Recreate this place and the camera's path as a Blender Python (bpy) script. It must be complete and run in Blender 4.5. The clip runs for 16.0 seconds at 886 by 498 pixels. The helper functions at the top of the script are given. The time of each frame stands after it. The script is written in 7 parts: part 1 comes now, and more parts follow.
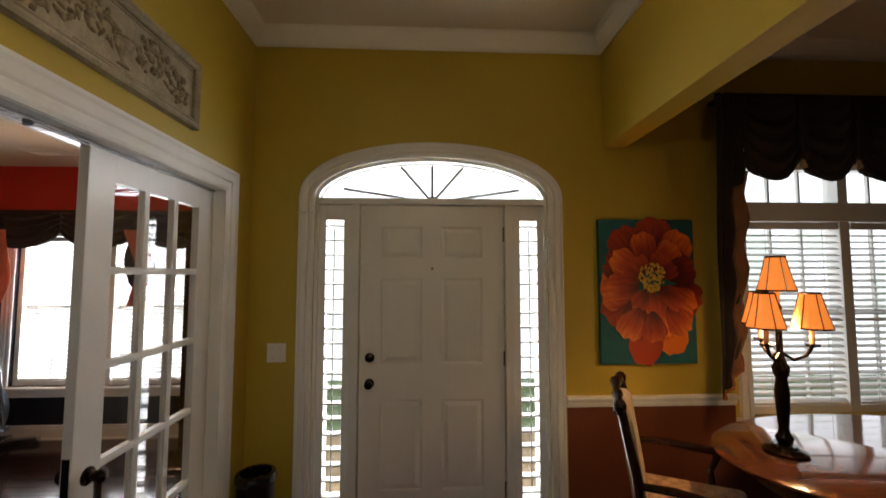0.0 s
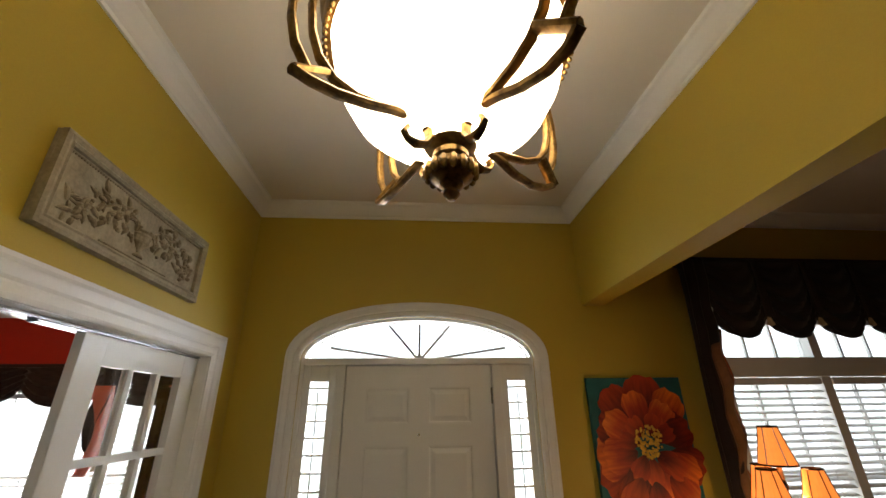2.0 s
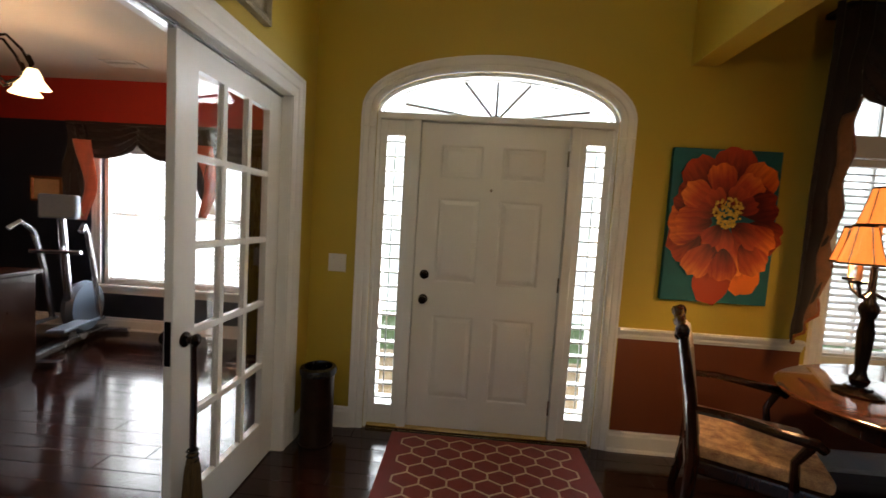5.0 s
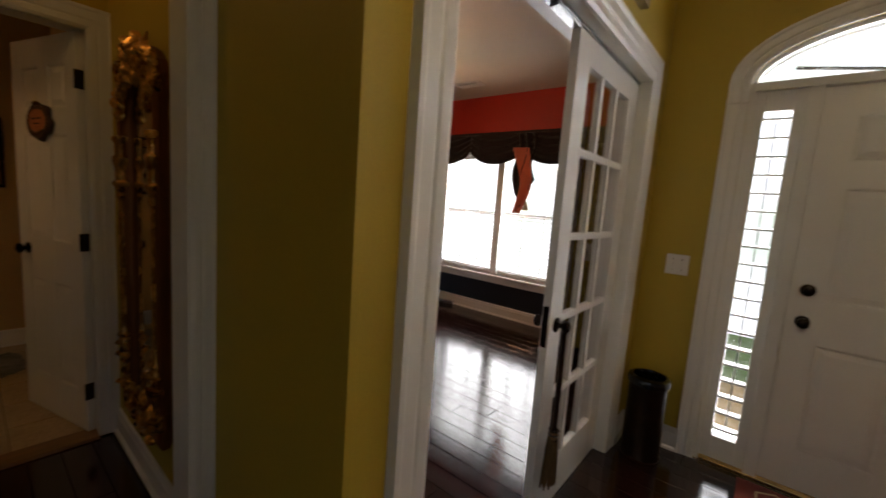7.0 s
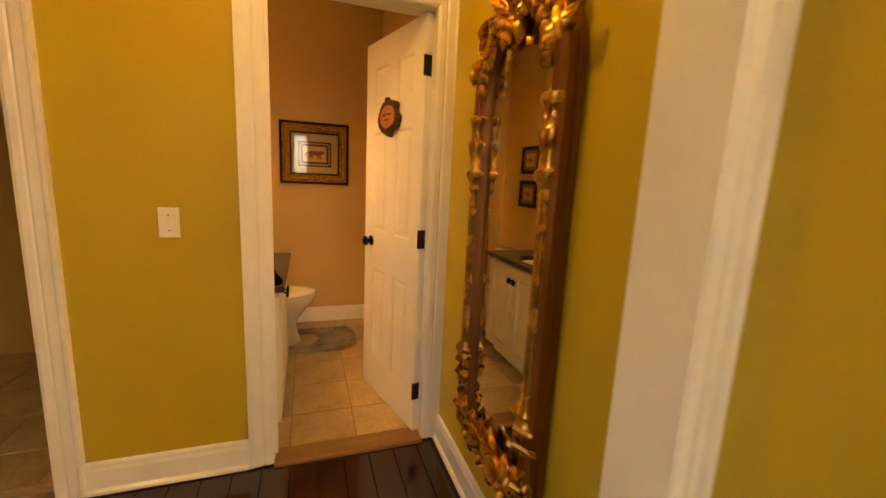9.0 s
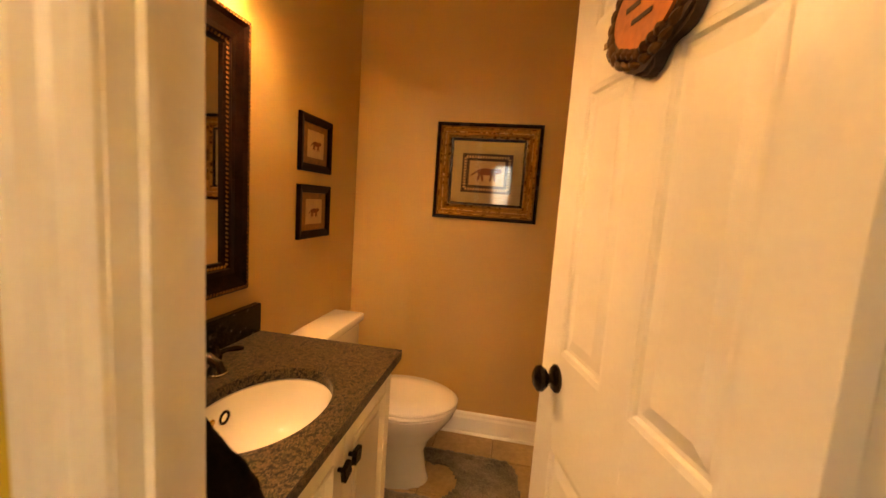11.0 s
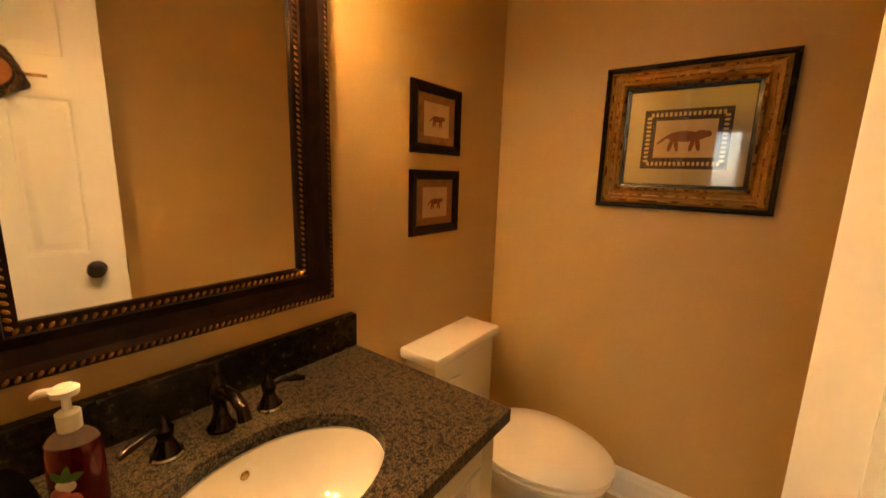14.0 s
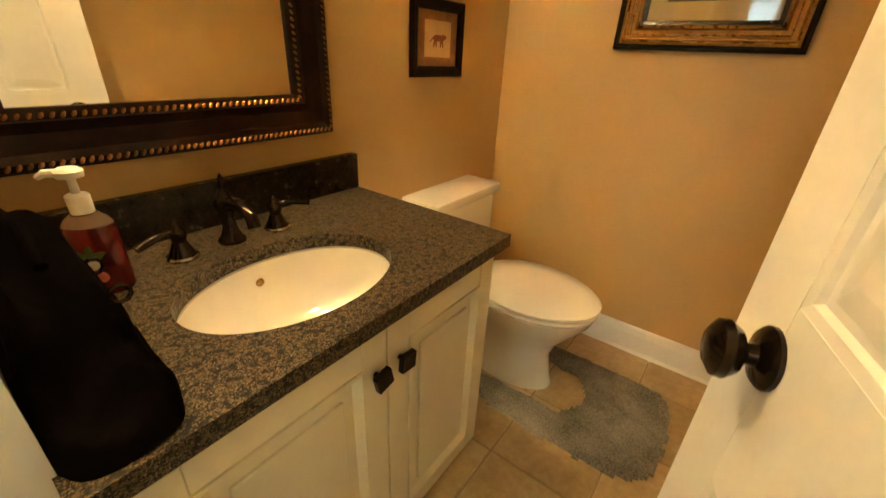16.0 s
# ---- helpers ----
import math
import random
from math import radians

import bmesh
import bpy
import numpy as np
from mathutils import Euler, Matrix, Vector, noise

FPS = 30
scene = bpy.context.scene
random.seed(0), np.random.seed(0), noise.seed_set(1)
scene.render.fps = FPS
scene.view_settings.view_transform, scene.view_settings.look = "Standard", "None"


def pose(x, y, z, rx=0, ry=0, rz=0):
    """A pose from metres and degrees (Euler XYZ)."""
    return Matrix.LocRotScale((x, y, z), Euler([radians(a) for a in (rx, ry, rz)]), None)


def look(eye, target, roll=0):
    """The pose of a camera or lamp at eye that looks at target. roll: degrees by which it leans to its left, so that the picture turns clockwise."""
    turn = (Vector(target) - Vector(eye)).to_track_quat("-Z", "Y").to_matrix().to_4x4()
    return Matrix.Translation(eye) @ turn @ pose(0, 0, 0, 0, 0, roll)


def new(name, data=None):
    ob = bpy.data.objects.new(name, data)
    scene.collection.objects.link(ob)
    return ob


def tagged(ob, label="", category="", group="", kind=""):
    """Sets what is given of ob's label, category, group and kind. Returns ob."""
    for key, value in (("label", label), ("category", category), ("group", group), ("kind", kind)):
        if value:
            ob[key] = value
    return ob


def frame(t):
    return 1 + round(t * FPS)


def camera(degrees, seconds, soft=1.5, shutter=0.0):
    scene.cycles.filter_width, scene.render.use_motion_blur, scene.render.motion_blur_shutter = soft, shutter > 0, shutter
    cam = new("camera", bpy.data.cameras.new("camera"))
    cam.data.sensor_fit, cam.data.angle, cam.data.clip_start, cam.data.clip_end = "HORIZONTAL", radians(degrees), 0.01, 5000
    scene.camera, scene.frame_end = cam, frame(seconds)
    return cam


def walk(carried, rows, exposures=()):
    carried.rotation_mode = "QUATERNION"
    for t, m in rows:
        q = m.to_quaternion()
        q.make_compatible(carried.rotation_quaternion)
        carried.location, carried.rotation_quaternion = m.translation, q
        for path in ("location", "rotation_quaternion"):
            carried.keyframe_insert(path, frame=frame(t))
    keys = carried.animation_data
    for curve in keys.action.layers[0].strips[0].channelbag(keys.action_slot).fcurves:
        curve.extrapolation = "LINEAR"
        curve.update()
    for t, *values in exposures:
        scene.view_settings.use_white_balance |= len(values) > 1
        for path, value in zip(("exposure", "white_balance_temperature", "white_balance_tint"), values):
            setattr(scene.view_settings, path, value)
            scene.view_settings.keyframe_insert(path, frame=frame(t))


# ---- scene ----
cam = camera(96.2, 16.0, shutter=0.3)
PATH = [
    (0, (0.692, 0.592, 1.589), (0.781, 2.585, 1.718), 0.0),
    (0.5, (0.673, 0.585, 1.639), (0.777, 2.547, 2.01), 0.1),
    (1, (0.677, 0.545, 1.713), (0.801, 2.471, 2.237), -0.0),
    (1.5, (0.666, 0.519, 1.734), (0.821, 2.385, 2.436), -0.4),
    (2, (0.685, 0.486, 1.757), (0.834, 2.33, 2.516), -0.8),
    (2.5, (0.684, 0.483, 1.74), (0.832, 2.348, 2.447), -0.6),
    (3, (0.681, 0.498, 1.688), (0.804, 2.421, 2.222), 0.8),
    (3.2, (0.655, 0.512, 1.659), (0.788, 2.459, 2.095), 1.2),
    (5.3, (0.555, 0.61, 1.397), (0.323, 2.589, 1.231), 4.1),
    (5.5, (0.51, 0.592, 1.391), (0.161, 2.554, 1.222), 4.0),
    (6, (0.43, 0.545, 1.393), (-0.206, 2.431, 1.196), 3.4),
    (6.5, (0.28, 0.528, 1.367), (-0.642, 2.289, 1.15), 4.5),
    (7, (0.162, 0.522, 1.368), (-1.096, 2.058, 1.128), 4.2),
    (7.5, (0.025, 0.493, 1.411), (-1.494, 1.755, 1.091), 3.7),
    (8, (-0.131, 0.471, 1.374), (-1.837, 1.471, 1.073), 3.6),
    (8.5, (-0.334, 0.413, 1.357), (-2.147, 1.187, 1.02), 4.1),
    (9, (-0.661, 0.387, 1.315), (-2.522, 1.035, 0.974), 2.8),
    (9.5, (-1.013, 0.421, 1.309), (-2.924, 0.906, 0.972), 2.5),
    (9.7, (-1.179, 0.419, 1.289), (-3.115, 0.835, 1.006), 2.6),
    (11.8, (-2.461, 0.726, 1.347), (-4.29, -0.028, 1.047), 3.2),
    (12, (-2.508, 0.687, 1.356), (-4.305, -0.142, 1.063), 2.8),
    (12.5, (-2.574, 0.648, 1.391), (-4.235, -0.447, 1.189), 2.7),
    (13, (-2.611, 0.641, 1.395), (-4.202, -0.556, 1.205), 2.5),
    (13.5, (-2.615, 0.655, 1.376), (-4.185, -0.564, 1.153), 1.6),
    (14, (-2.616, 0.659, 1.335), (-4.187, -0.522, 0.963), 1.6),
    (14.5, (-2.609, 0.649, 1.289), (-4.166, -0.494, 0.77), 2.1),
    (15, (-2.606, 0.651, 1.263), (-4.129, -0.476, 0.62), 2.5),
    (15.5, (-2.598, 0.671, 1.227), (-4.083, -0.436, 0.472), 2.4),
    (16, (-2.582, 0.673, 1.183), (-4.037, -0.382, 0.306), 2.8),
]
EXPOSURES = [
    (0, 0.0, 6600, 14), (0.5, 0.0, 6600, 14), (1.0, 0.1, 6600, 13), (1.5, 0.3, 6500, 12), (2.5, 0.3, 6500, 12), (3.2, 0.2, 6400, 12), (5.3, 0.45, 6400, 12), (6.5, 0.2, 6500, 11), (7.0, -0.05, 6700, 15),
    (7.5, -0.05, 7400, 18), (8.0, 1.1, 9400, 23), (8.5, 2.8, 10000, 22), (9.0, 3.2, 10600, 22), (9.7, 3.6, 10400, 21), (12.0, 3.2, 9000, 26), (13.0, 3.25, 9200, 27), (14.0, 3.3, 8000, 14), (15.0, 3.5, 6900, 3), (16.0, 3.6, 6300, -6),
]
walk(cam, [(t, look(eye, target, roll)) for t, eye, target, roll in PATH], EXPOSURES)
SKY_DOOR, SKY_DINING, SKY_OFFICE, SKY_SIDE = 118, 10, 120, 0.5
PENDANT, HALL, VANITY, TABLE_LAMP, OFFICE = 0.5, 2.2, 1.7, 20, 17
BACKDROP = 2.0
# ---- world, sun, large lights ----
world = bpy.data.worlds.new("sky")
scene.world = world
world.use_nodes = True
wn = world.node_tree
sky = wn.nodes.new("ShaderNodeTexSky")
sky.sky_type, sky.sun_disc = "NISHITA", False
sky.sun_elevation, sky.sun_rotation = radians(50), radians(200)
wn.links.new(sky.outputs[0], wn.nodes["Background"].inputs[0])
wn.nodes["Background"].inputs[1].default_value = 0.15


def lamp(name, kind, place, power, color, size=0.1, target=None, size_y=None):
    data = bpy.data.lights.new(name, kind)
    data.energy, data.color = power, color
    if kind == "AREA":
        data.size = size
        if size_y:
            data.shape, data.size_y = "RECTANGLE", size_y
    elif kind == "SUN":
        data.angle = radians(size)
    else:
        data.shadow_soft_size = size
    ob = new(name, data)
    ob.matrix_world = look(place, target) if target else Matrix.Translation(place)
    return ob


lamp("sun", "SUN", (4, -6, 9), 1.2, (1.0, 0.95, 0.88), 3.0, (0.5, -0.9, 0))
DAY = (0.93, 0.97, 1.0)
lamp("sky_door", "AREA", (0.74, 3.62, 1.27), SKY_DOOR, DAY, 1.7, (0.74, 0, 1.12), 2.5)
lamp("sky_dining", "AREA", (3.6, 3.62, 1.55), SKY_DINING, DAY, 2.0, (3.6, 0, 1.3), 1.7)
lamp("sky_office", "AREA", (-2.45, 5.15, 1.3), SKY_OFFICE, DAY, 1.9, (-2.45, 0, 1.0), 1.6)
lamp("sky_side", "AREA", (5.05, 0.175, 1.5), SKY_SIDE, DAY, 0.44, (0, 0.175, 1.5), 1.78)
WARM = (1.0, 0.72, 0.42)
lamp("pendant_bulb", "POINT", (0.751, 1.097, 2.72), PENDANT, (1.0, 0.84, 0.62), 0.12)
lamp("hall_bulb", "POINT", (-1.75, 0.3, 2.52), HALL, (1.0, 0.62, 0.23), 0.09)
lamp("vanity_bulb", "POINT", (-3.16, -0.13, 2.003), VANITY, (1.0, 0.66, 0.36), 0.03)
lamp("vanity_bulb", "POINT", (-2.70, -0.13, 2.003), VANITY, (1.0, 0.66, 0.36), 0.03)
lamp("dining_bulb", "POINT", (2.372, 2.43, 1.31), TABLE_LAMP * 0.4, (1.0, 0.62, 0.28), 0.05)
bulb = lamp("dining_bulb", "SPOT", (2.372, 2.43, 1.40), TABLE_LAMP, (1.0, 0.62, 0.28), 0.05, (2.372, 2.431, 0.0))
bulb.data.spot_size, bulb.data.spot_blend = radians(158), 0.5
lamp("office_bulb", "POINT", (-2.55, 3.1, 1.95), OFFICE, (1.0, 0.52, 0.24), 0.12)

# ---- materials ----


def mat(name, color, rough=0.5, metal=0.0, var=0.12, scale=3.0, grain=60.0, bump=0.05, second=None, emit=0.0, emit_color=None,
        stretch=(1, 1, 1), coat=0.0, per_piece=0.0, sheen=0.0, rvar=0.08, spec=0.5, trans=0.0):
    m = bpy.data.materials.new(name)
    m.use_nodes = True
    t = m.node_tree
    n, l = t.nodes, t.links
    p = n["Principled BSDF"]
    p.inputs["Metallic"].default_value = metal
    p.inputs["Specular IOR Level"].default_value = spec
    co = n.new("ShaderNodeTexCoord")
    mp = n.new("ShaderNodeMapping")
    mp.inputs["Scale"].default_value = stretch
    l.new(co.outputs["Object"], mp.inputs[0])
    big = n.new("ShaderNodeTexNoise")
    big.inputs["Scale"].default_value, big.inputs["Detail"].default_value = scale, 5
    l.new(mp.outputs[0], big.inputs["Vector"])
    fine = n.new("ShaderNodeTexNoise")
    fine.inputs["Scale"].default_value, fine.inputs["Detail"].default_value = grain, 4
    l.new(mp.outputs[0], fine.inputs["Vector"])
    mixf = n.new("ShaderNodeMix")
    mixf.data_type = "FLOAT"
    mixf.inputs[0].default_value = 0.4
    l.new(big.outputs[0], mixf.inputs[2])
    l.new(fine.outputs[0], mixf.inputs[3])
    ramp = n.new("ShaderNodeValToRGB")
    lo = [c * (1 - var) for c in color]
    hi = [min(1, c * (1 + var)) for c in (second or color)]
    ramp.color_ramp.elements[0].position, ramp.color_ramp.elements[1].position = 0.32, 0.68
    ramp.color_ramp.elements[0].color, ramp.color_ramp.elements[1].color = (*lo, 1), (*hi, 1)
    l.new(mixf.outputs[0], ramp.inputs[0])
    out = ramp.outputs[0]
    if per_piece:
        info = n.new("ShaderNodeObjectInfo")
        hsv = n.new("ShaderNodeHueSaturation")
        mr = n.new("ShaderNodeMapRange")
        mr.inputs[3].default_value, mr.inputs[4].default_value = 1 - per_piece, 1 + per_piece
        l.new(info.outputs["Random"], mr.inputs[0])
        l.new(mr.outputs[0], hsv.inputs["Value"])
        l.new(out, hsv.inputs["Color"])
        out = hsv.outputs[0]
    l.new(out, p.inputs["Base Color"])
    rr = n.new("ShaderNodeMapRange")
    rr.inputs[3].default_value, rr.inputs[4].default_value = max(0.02, rough - rvar), min(1, rough + rvar)
    l.new(big.outputs[0], rr.inputs[0])
    l.new(rr.outputs[0], p.inputs["Roughness"])
    if bump:
        b = n.new("ShaderNodeBump")
        b.inputs["Strength"].default_value, b.inputs["Distance"].default_value = bump, 0.004
        l.new(fine.outputs[0], b.inputs["Height"])
        l.new(b.outputs[0], p.inputs["Normal"])
    p.inputs["Coat Weight"].default_value = coat
    p.inputs["Transmission Weight"].default_value = trans
    p.inputs["Sheen Weight"].default_value = sheen
    if emit:
        p.inputs["Emission Color"].default_value = (*(emit_color or color), 1)
        p.inputs["Emission Strength"].default_value = emit
    return m


def glass_mat(name, rough=0.0, tint=(1, 1, 1)):
    m = bpy.data.materials.new(name)
    m.use_nodes = True
    n, l = m.node_tree.nodes, m.node_tree.links
    n.remove(n["Principled BSDF"])
    tr, gl, mx, fr = (n.new("ShaderNodeBsdfTransparent"), n.new("ShaderNodeBsdfGlossy"), n.new("ShaderNodeMixShader"), n.new("ShaderNodeLayerWeight"))
    tr.inputs[0].default_value = (*tint, 1)
    gl.inputs["Roughness"].default_value = 0.02 + rough
    fr.inputs[0].default_value = 0.5
    pw_, sc_ = n.new("ShaderNodeMath"), n.new("ShaderNodeMath")
    pw_.operation, pw_.inputs[1].default_value = "POWER", 4.0
    sc_.operation, sc_.inputs[1].default_value, sc_.inputs[2].default_value = "MULTIPLY_ADD", 0.8, 0.04
    l.new(fr.outputs["Facing"], pw_.inputs[0])
    l.new(pw_.outputs[0], sc_.inputs[0])
    l.new(sc_.outputs[0], mx.inputs[0])
    l.new(tr.outputs[0], mx.inputs[1])
    l.new(gl.outputs[0], mx.inputs[2])
    l.new(mx.outputs[0], n["Material Output"].inputs[0])
    return m


YELLOW = mat("ochre_wall_paint", (0.50, 0.365, 0.040), 0.55, var=0.05, scale=1.5, grain=140, bump=0.10)
TAN = mat("tan_wall_paint", (0.56, 0.368, 0.150), 0.5, var=0.05, scale=1.5, grain=140, bump=0.10)
BROWN = mat("terracotta_wall_paint", (0.16, 0.045, 0.018), 0.5, var=0.08, scale=1.5, grain=140, bump=0.10)
RED = mat("red_wall_paint", (0.42, 0.025, 0.012), 0.5, var=0.05, scale=1.5, grain=140, bump=0.10)
NAVY = mat("navy_wall_paint", (0.012, 0.016, 0.03), 0.5, var=0.08, scale=1.5, grain=140, bump=0.10)
WHITE = mat("white_trim_paint", (0.80, 0.80, 0.765), 0.32, var=0.03, scale=4, grain=90, bump=0.04)
CREAM = mat("cream_cabinet_paint", (0.72, 0.66, 0.50), 0.35, var=0.04, scale=4, grain=90, bump=0.04)
CEIL = mat("ceiling_paint", (0.74, 0.70, 0.62), 0.8, var=0.03, scale=2, grain=200, bump=0.18)
FLOORWOOD = mat("dark_hardwood", (0.013, 0.0042, 0.0030), 0.14, var=0.35, scale=5, grain=45, bump=0.05, stretch=(0.25, 3, 1), spec=0.8, per_piece=0.22, second=(0.032, 0.0095, 0.0055))
DARKWOOD = mat("dark_stained_wood", (0.012, 0.0045, 0.0028), 0.20, var=0.35, scale=6, grain=50, bump=0.05, stretch=(1, 1, 0.2), second=(0.030, 0.010, 0.005))
TABLEWOOD = mat("polished_table_wood", (0.06, 0.022, 0.010), 0.12, var=0.3, scale=5, grain=40, bump=0.02, stretch=(0.3, 2, 1), second=(0.11, 0.04, 0.018), coat=0.4)
TILE = mat("beige_floor_tile", (0.38, 0.27, 0.135), 0.35, var=0.16, scale=5, grain=50, bump=0.08, per_piece=0.10, second=(0.48, 0.35, 0.19))
GROUT = mat("grout", (0.31, 0.22, 0.12), 0.9, var=0.15, grain=120, bump=0.2)
BRONZE = mat("oil_rubbed_bronze", (0.022, 0.014, 0.010), 0.20, metal=0.7, var=0.35, scale=25, grain=120, bump=0.03)
GOLDBRONZE = mat("antique_gold_iron", (0.06, 0.035, 0.014), 0.36, metal=0.75, var=0.4, scale=18, grain=90, bump=0.12, second=(0.34, 0.20, 0.06))
GILT = mat("gilded_carved_wood", (0.20, 0.075, 0.015), 0.27, metal=0.85, var=0.5, scale=11, grain=60, bump=0.14, second=(0.62, 0.33, 0.085))
GILTSIDE = mat("gilt_frame_side", (0.19, 0.065, 0.016), 0.42, metal=0.5, var=0.25, scale=9, grain=70, bump=0.08, stretch=(3, 3, 0.3))
STEEL = mat("brushed_steel", (0.55, 0.56, 0.58), 0.25, metal=1.0, var=0.08, scale=6, grain=150, bump=0.02)
BRASS = mat("brass", (0.62, 0.42, 0.14), 0.25, metal=1.0, var=0.15, scale=12, grain=80, bump=0.02)
MIRROR = mat("mirror_silver", (0.82, 0.82, 0.79), 0.02, metal=1.0, var=0.0, bump=0.0, rvar=0.005)
PANE = glass_mat("window_glass")
GLASSART = glass_mat("picture_glass", 0.02)
PORCELAIN = mat("white_porcelain", (0.80, 0.77, 0.70), 0.08, var=0.01, bump=0.0, coat=0.5, rvar=0.02)
PLASTIC = mat("white_plastic", (0.80, 0.78, 0.72), 0.3, var=0.02, bump=0.0)


def granite_mat(name, rough, bump):
    """Black ground with tan and grey crystals of two sizes."""
    m = mat(name, (0.005, 0.004, 0.003), rough, var=0.5, scale=22, grain=160, bump=bump, second=(0.012, 0.009, 0.006), spec=0.2, stretch=(1, 0.6, 1))
    n, l = m.node_tree.nodes, m.node_tree.links
    p = n["Principled BSDF"]
    base = p.inputs["Base Color"].links[0].from_socket
    co = n.new("ShaderNodeTexCoord")
    for scale, lo, hi, color in ((190, 0.47, 0.62, (0.092, 0.062, 0.031)), (400, 0.52, 0.64, (0.19, 0.135, 0.080)), (80, 0.54, 0.63, (0.006, 0.005, 0.004))):
        nz, rp, mx = n.new("ShaderNodeTexNoise"), n.new("ShaderNodeMapRange"), n.new("ShaderNodeMix")
        nz.inputs["Scale"].default_value, nz.inputs["Detail"].default_value = scale, 2
        l.new(co.outputs["Object"], nz.inputs["Vector"])
        rp.inputs[1].default_value, rp.inputs[2].default_value = lo, hi
        l.new(nz.outputs[0], rp.inputs[0])
        mx.data_type = "RGBA"
        l.new(rp.outputs[0], mx.inputs[0])
        l.new(base, mx.inputs[6])
        mx.inputs[7].default_value = (*color, 1)
        base = mx.outputs[2]
    l.new(base, p.inputs["Base Color"])
    return m


STONE = granite_mat("leathered_granite", 0.40, 0.3)
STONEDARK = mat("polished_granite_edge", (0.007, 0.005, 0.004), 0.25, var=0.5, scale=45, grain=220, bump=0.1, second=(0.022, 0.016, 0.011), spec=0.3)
MOTTLED = mat("tortoiseshell_frame", (0.0018, 0.0008, 0.0006), 0.42, var=0.5, scale=22, grain=70, bump=0.08, second=(0.010, 0.0034, 0.0015), spec=0.10)
PLASTER = mat("aged_plaster_relief", (0.27, 0.23, 0.15), 0.85, var=0.18, scale=12, grain=80, bump=0.3, second=(0.36, 0.31, 0.21))
PLASTERDARK = mat("aged_plaster_leaf", (0.20, 0.155, 0.085), 0.85, var=0.25, scale=25, grain=90, bump=0.3, second=(0.33, 0.27, 0.17))
RUGRED = mat("red_wool", (0.20, 0.020, 0.012), 0.95, var=0.18, scale=14, grain=320, bump=0.6, sheen=0.2)
RUGCREAM = mat("cream_wool", (0.62, 0.46, 0.28), 0.95, var=0.12, scale=14, grain=320, bump=0.6, sheen=0.2)
SHAG = mat("grey_shag", (0.030, 0.029, 0.026), 0.95, var=0.5, scale=6, grain=150, bump=0.8, second=(0.24, 0.22, 0.185), sheen=0.2)
DRAPE = mat("dark_plum_drape", (0.008, 0.005, 0.006), 0.8, var=0.3, scale=10, grain=200, bump=0.15, second=(0.018, 0.010, 0.009), sheen=0.1)
DRAPEGOLD = mat("bronze_drape_lining", (0.16, 0.075, 0.03), 0.75, var=0.3, scale=12, grain=200, bump=0.15, second=(0.22, 0.10, 0.045), sheen=0.2)
CORAL = mat("coral_drape_lining", (0.55, 0.13, 0.07), 0.75, var=0.2, scale=10, grain=200, bump=0.12, sheen=0.2)
FRINGE = mat("tan_tassel_fringe", (0.50, 0.36, 0.20), 0.9, var=0.25, scale=30, grain=200, bump=0.4, stretch=(1, 1, 0.1))
BOWL = mat("glowing_alabaster", (0.9, 0.82, 0.68), 0.35, var=0.05, scale=6, bump=0.0, emit=8.5, emit_color=(1.0, 0.84, 0.58))
SHADE = mat("glowing_silk_shade", (0.75, 0.45, 0.18), 0.8, var=0.12, scale=30, grain=200, bump=0.05, emit=0.85, emit_color=(1.0, 0.25, 0.035), stretch=(1, 1, 0.2))
OFFSHADE = mat("glowing_glass_shade", (0.85, 0.75, 0.55), 0.4, var=0.05, bump=0.0, emit=2.4, emit_color=(1.0, 0.72, 0.36))
VANSHADE = mat("glowing_frosted_shade", (0.9, 0.8, 0.6), 0.4, var=0.03, bump=0.0, emit=1.5, emit_color=(1.0, 0.68, 0.34))
UPHOL = mat("cream_floral_fabric", (0.50, 0.36, 0.20), 0.85, var=0.2, scale=16, grain=250, bump=0.15, second=(0.58, 0.42, 0.25), sheen=0.2)
FLORAL = mat("red_floral_fabric", (0.30, 0.07, 0.03), 0.85, var=0.5, scale=22, grain=250, bump=0.15, second=(0.55, 0.36, 0.18), sheen=0.2)
TEAL = mat("teal_canvas", (0.012, 0.12, 0.13), 0.7, var=0.25, scale=8, grain=300, bump=0.2)
YELLOWDOT = mat("yellow_paint_dabs", (0.62, 0.42, 0.06), 0.6, var=0.3, scale=40, grain=300, bump=0.3)
MATBOARD = mat("olive_mat_board", (0.42, 0.32, 0.15), 0.8, var=0.05, grain=200, bump=0.05)
PARCH = mat("parchment_print", (0.52, 0.33, 0.16), 0.8, var=0.12, scale=25, grain=180, bump=0.03)
INK = mat("dark_brown_ink", (0.045, 0.022, 0.012), 0.8, var=0.3, scale=60, grain=200, bump=0.02)
RUSTPRINT = mat("rust_print", (0.20, 0.06, 0.02), 0.8, var=0.25, scale=30, grain=180, bump=0.03)
GILTLINE = mat("gilt_bead", (0.24, 0.11, 0.022), 0.35, metal=0.8, var=0.3, scale=40, bump=0.0)
BLACK = mat("black_lacquer", (0.008, 0.007, 0.006), 0.25, var=0.3, scale=20, bump=0.03)
LEATHER = mat("black_bag_leather", (0.0015, 0.0013, 0.0013), 0.85, var=0.6, scale=14, grain=90, bump=0.6, second=(0.003, 0.002, 0.0017), spec=0.015)
SOAP = mat("red_liquid_soap", (0.26, 0.018, 0.03), 0.06, var=0.15, scale=20, bump=0.0, trans=0.75)
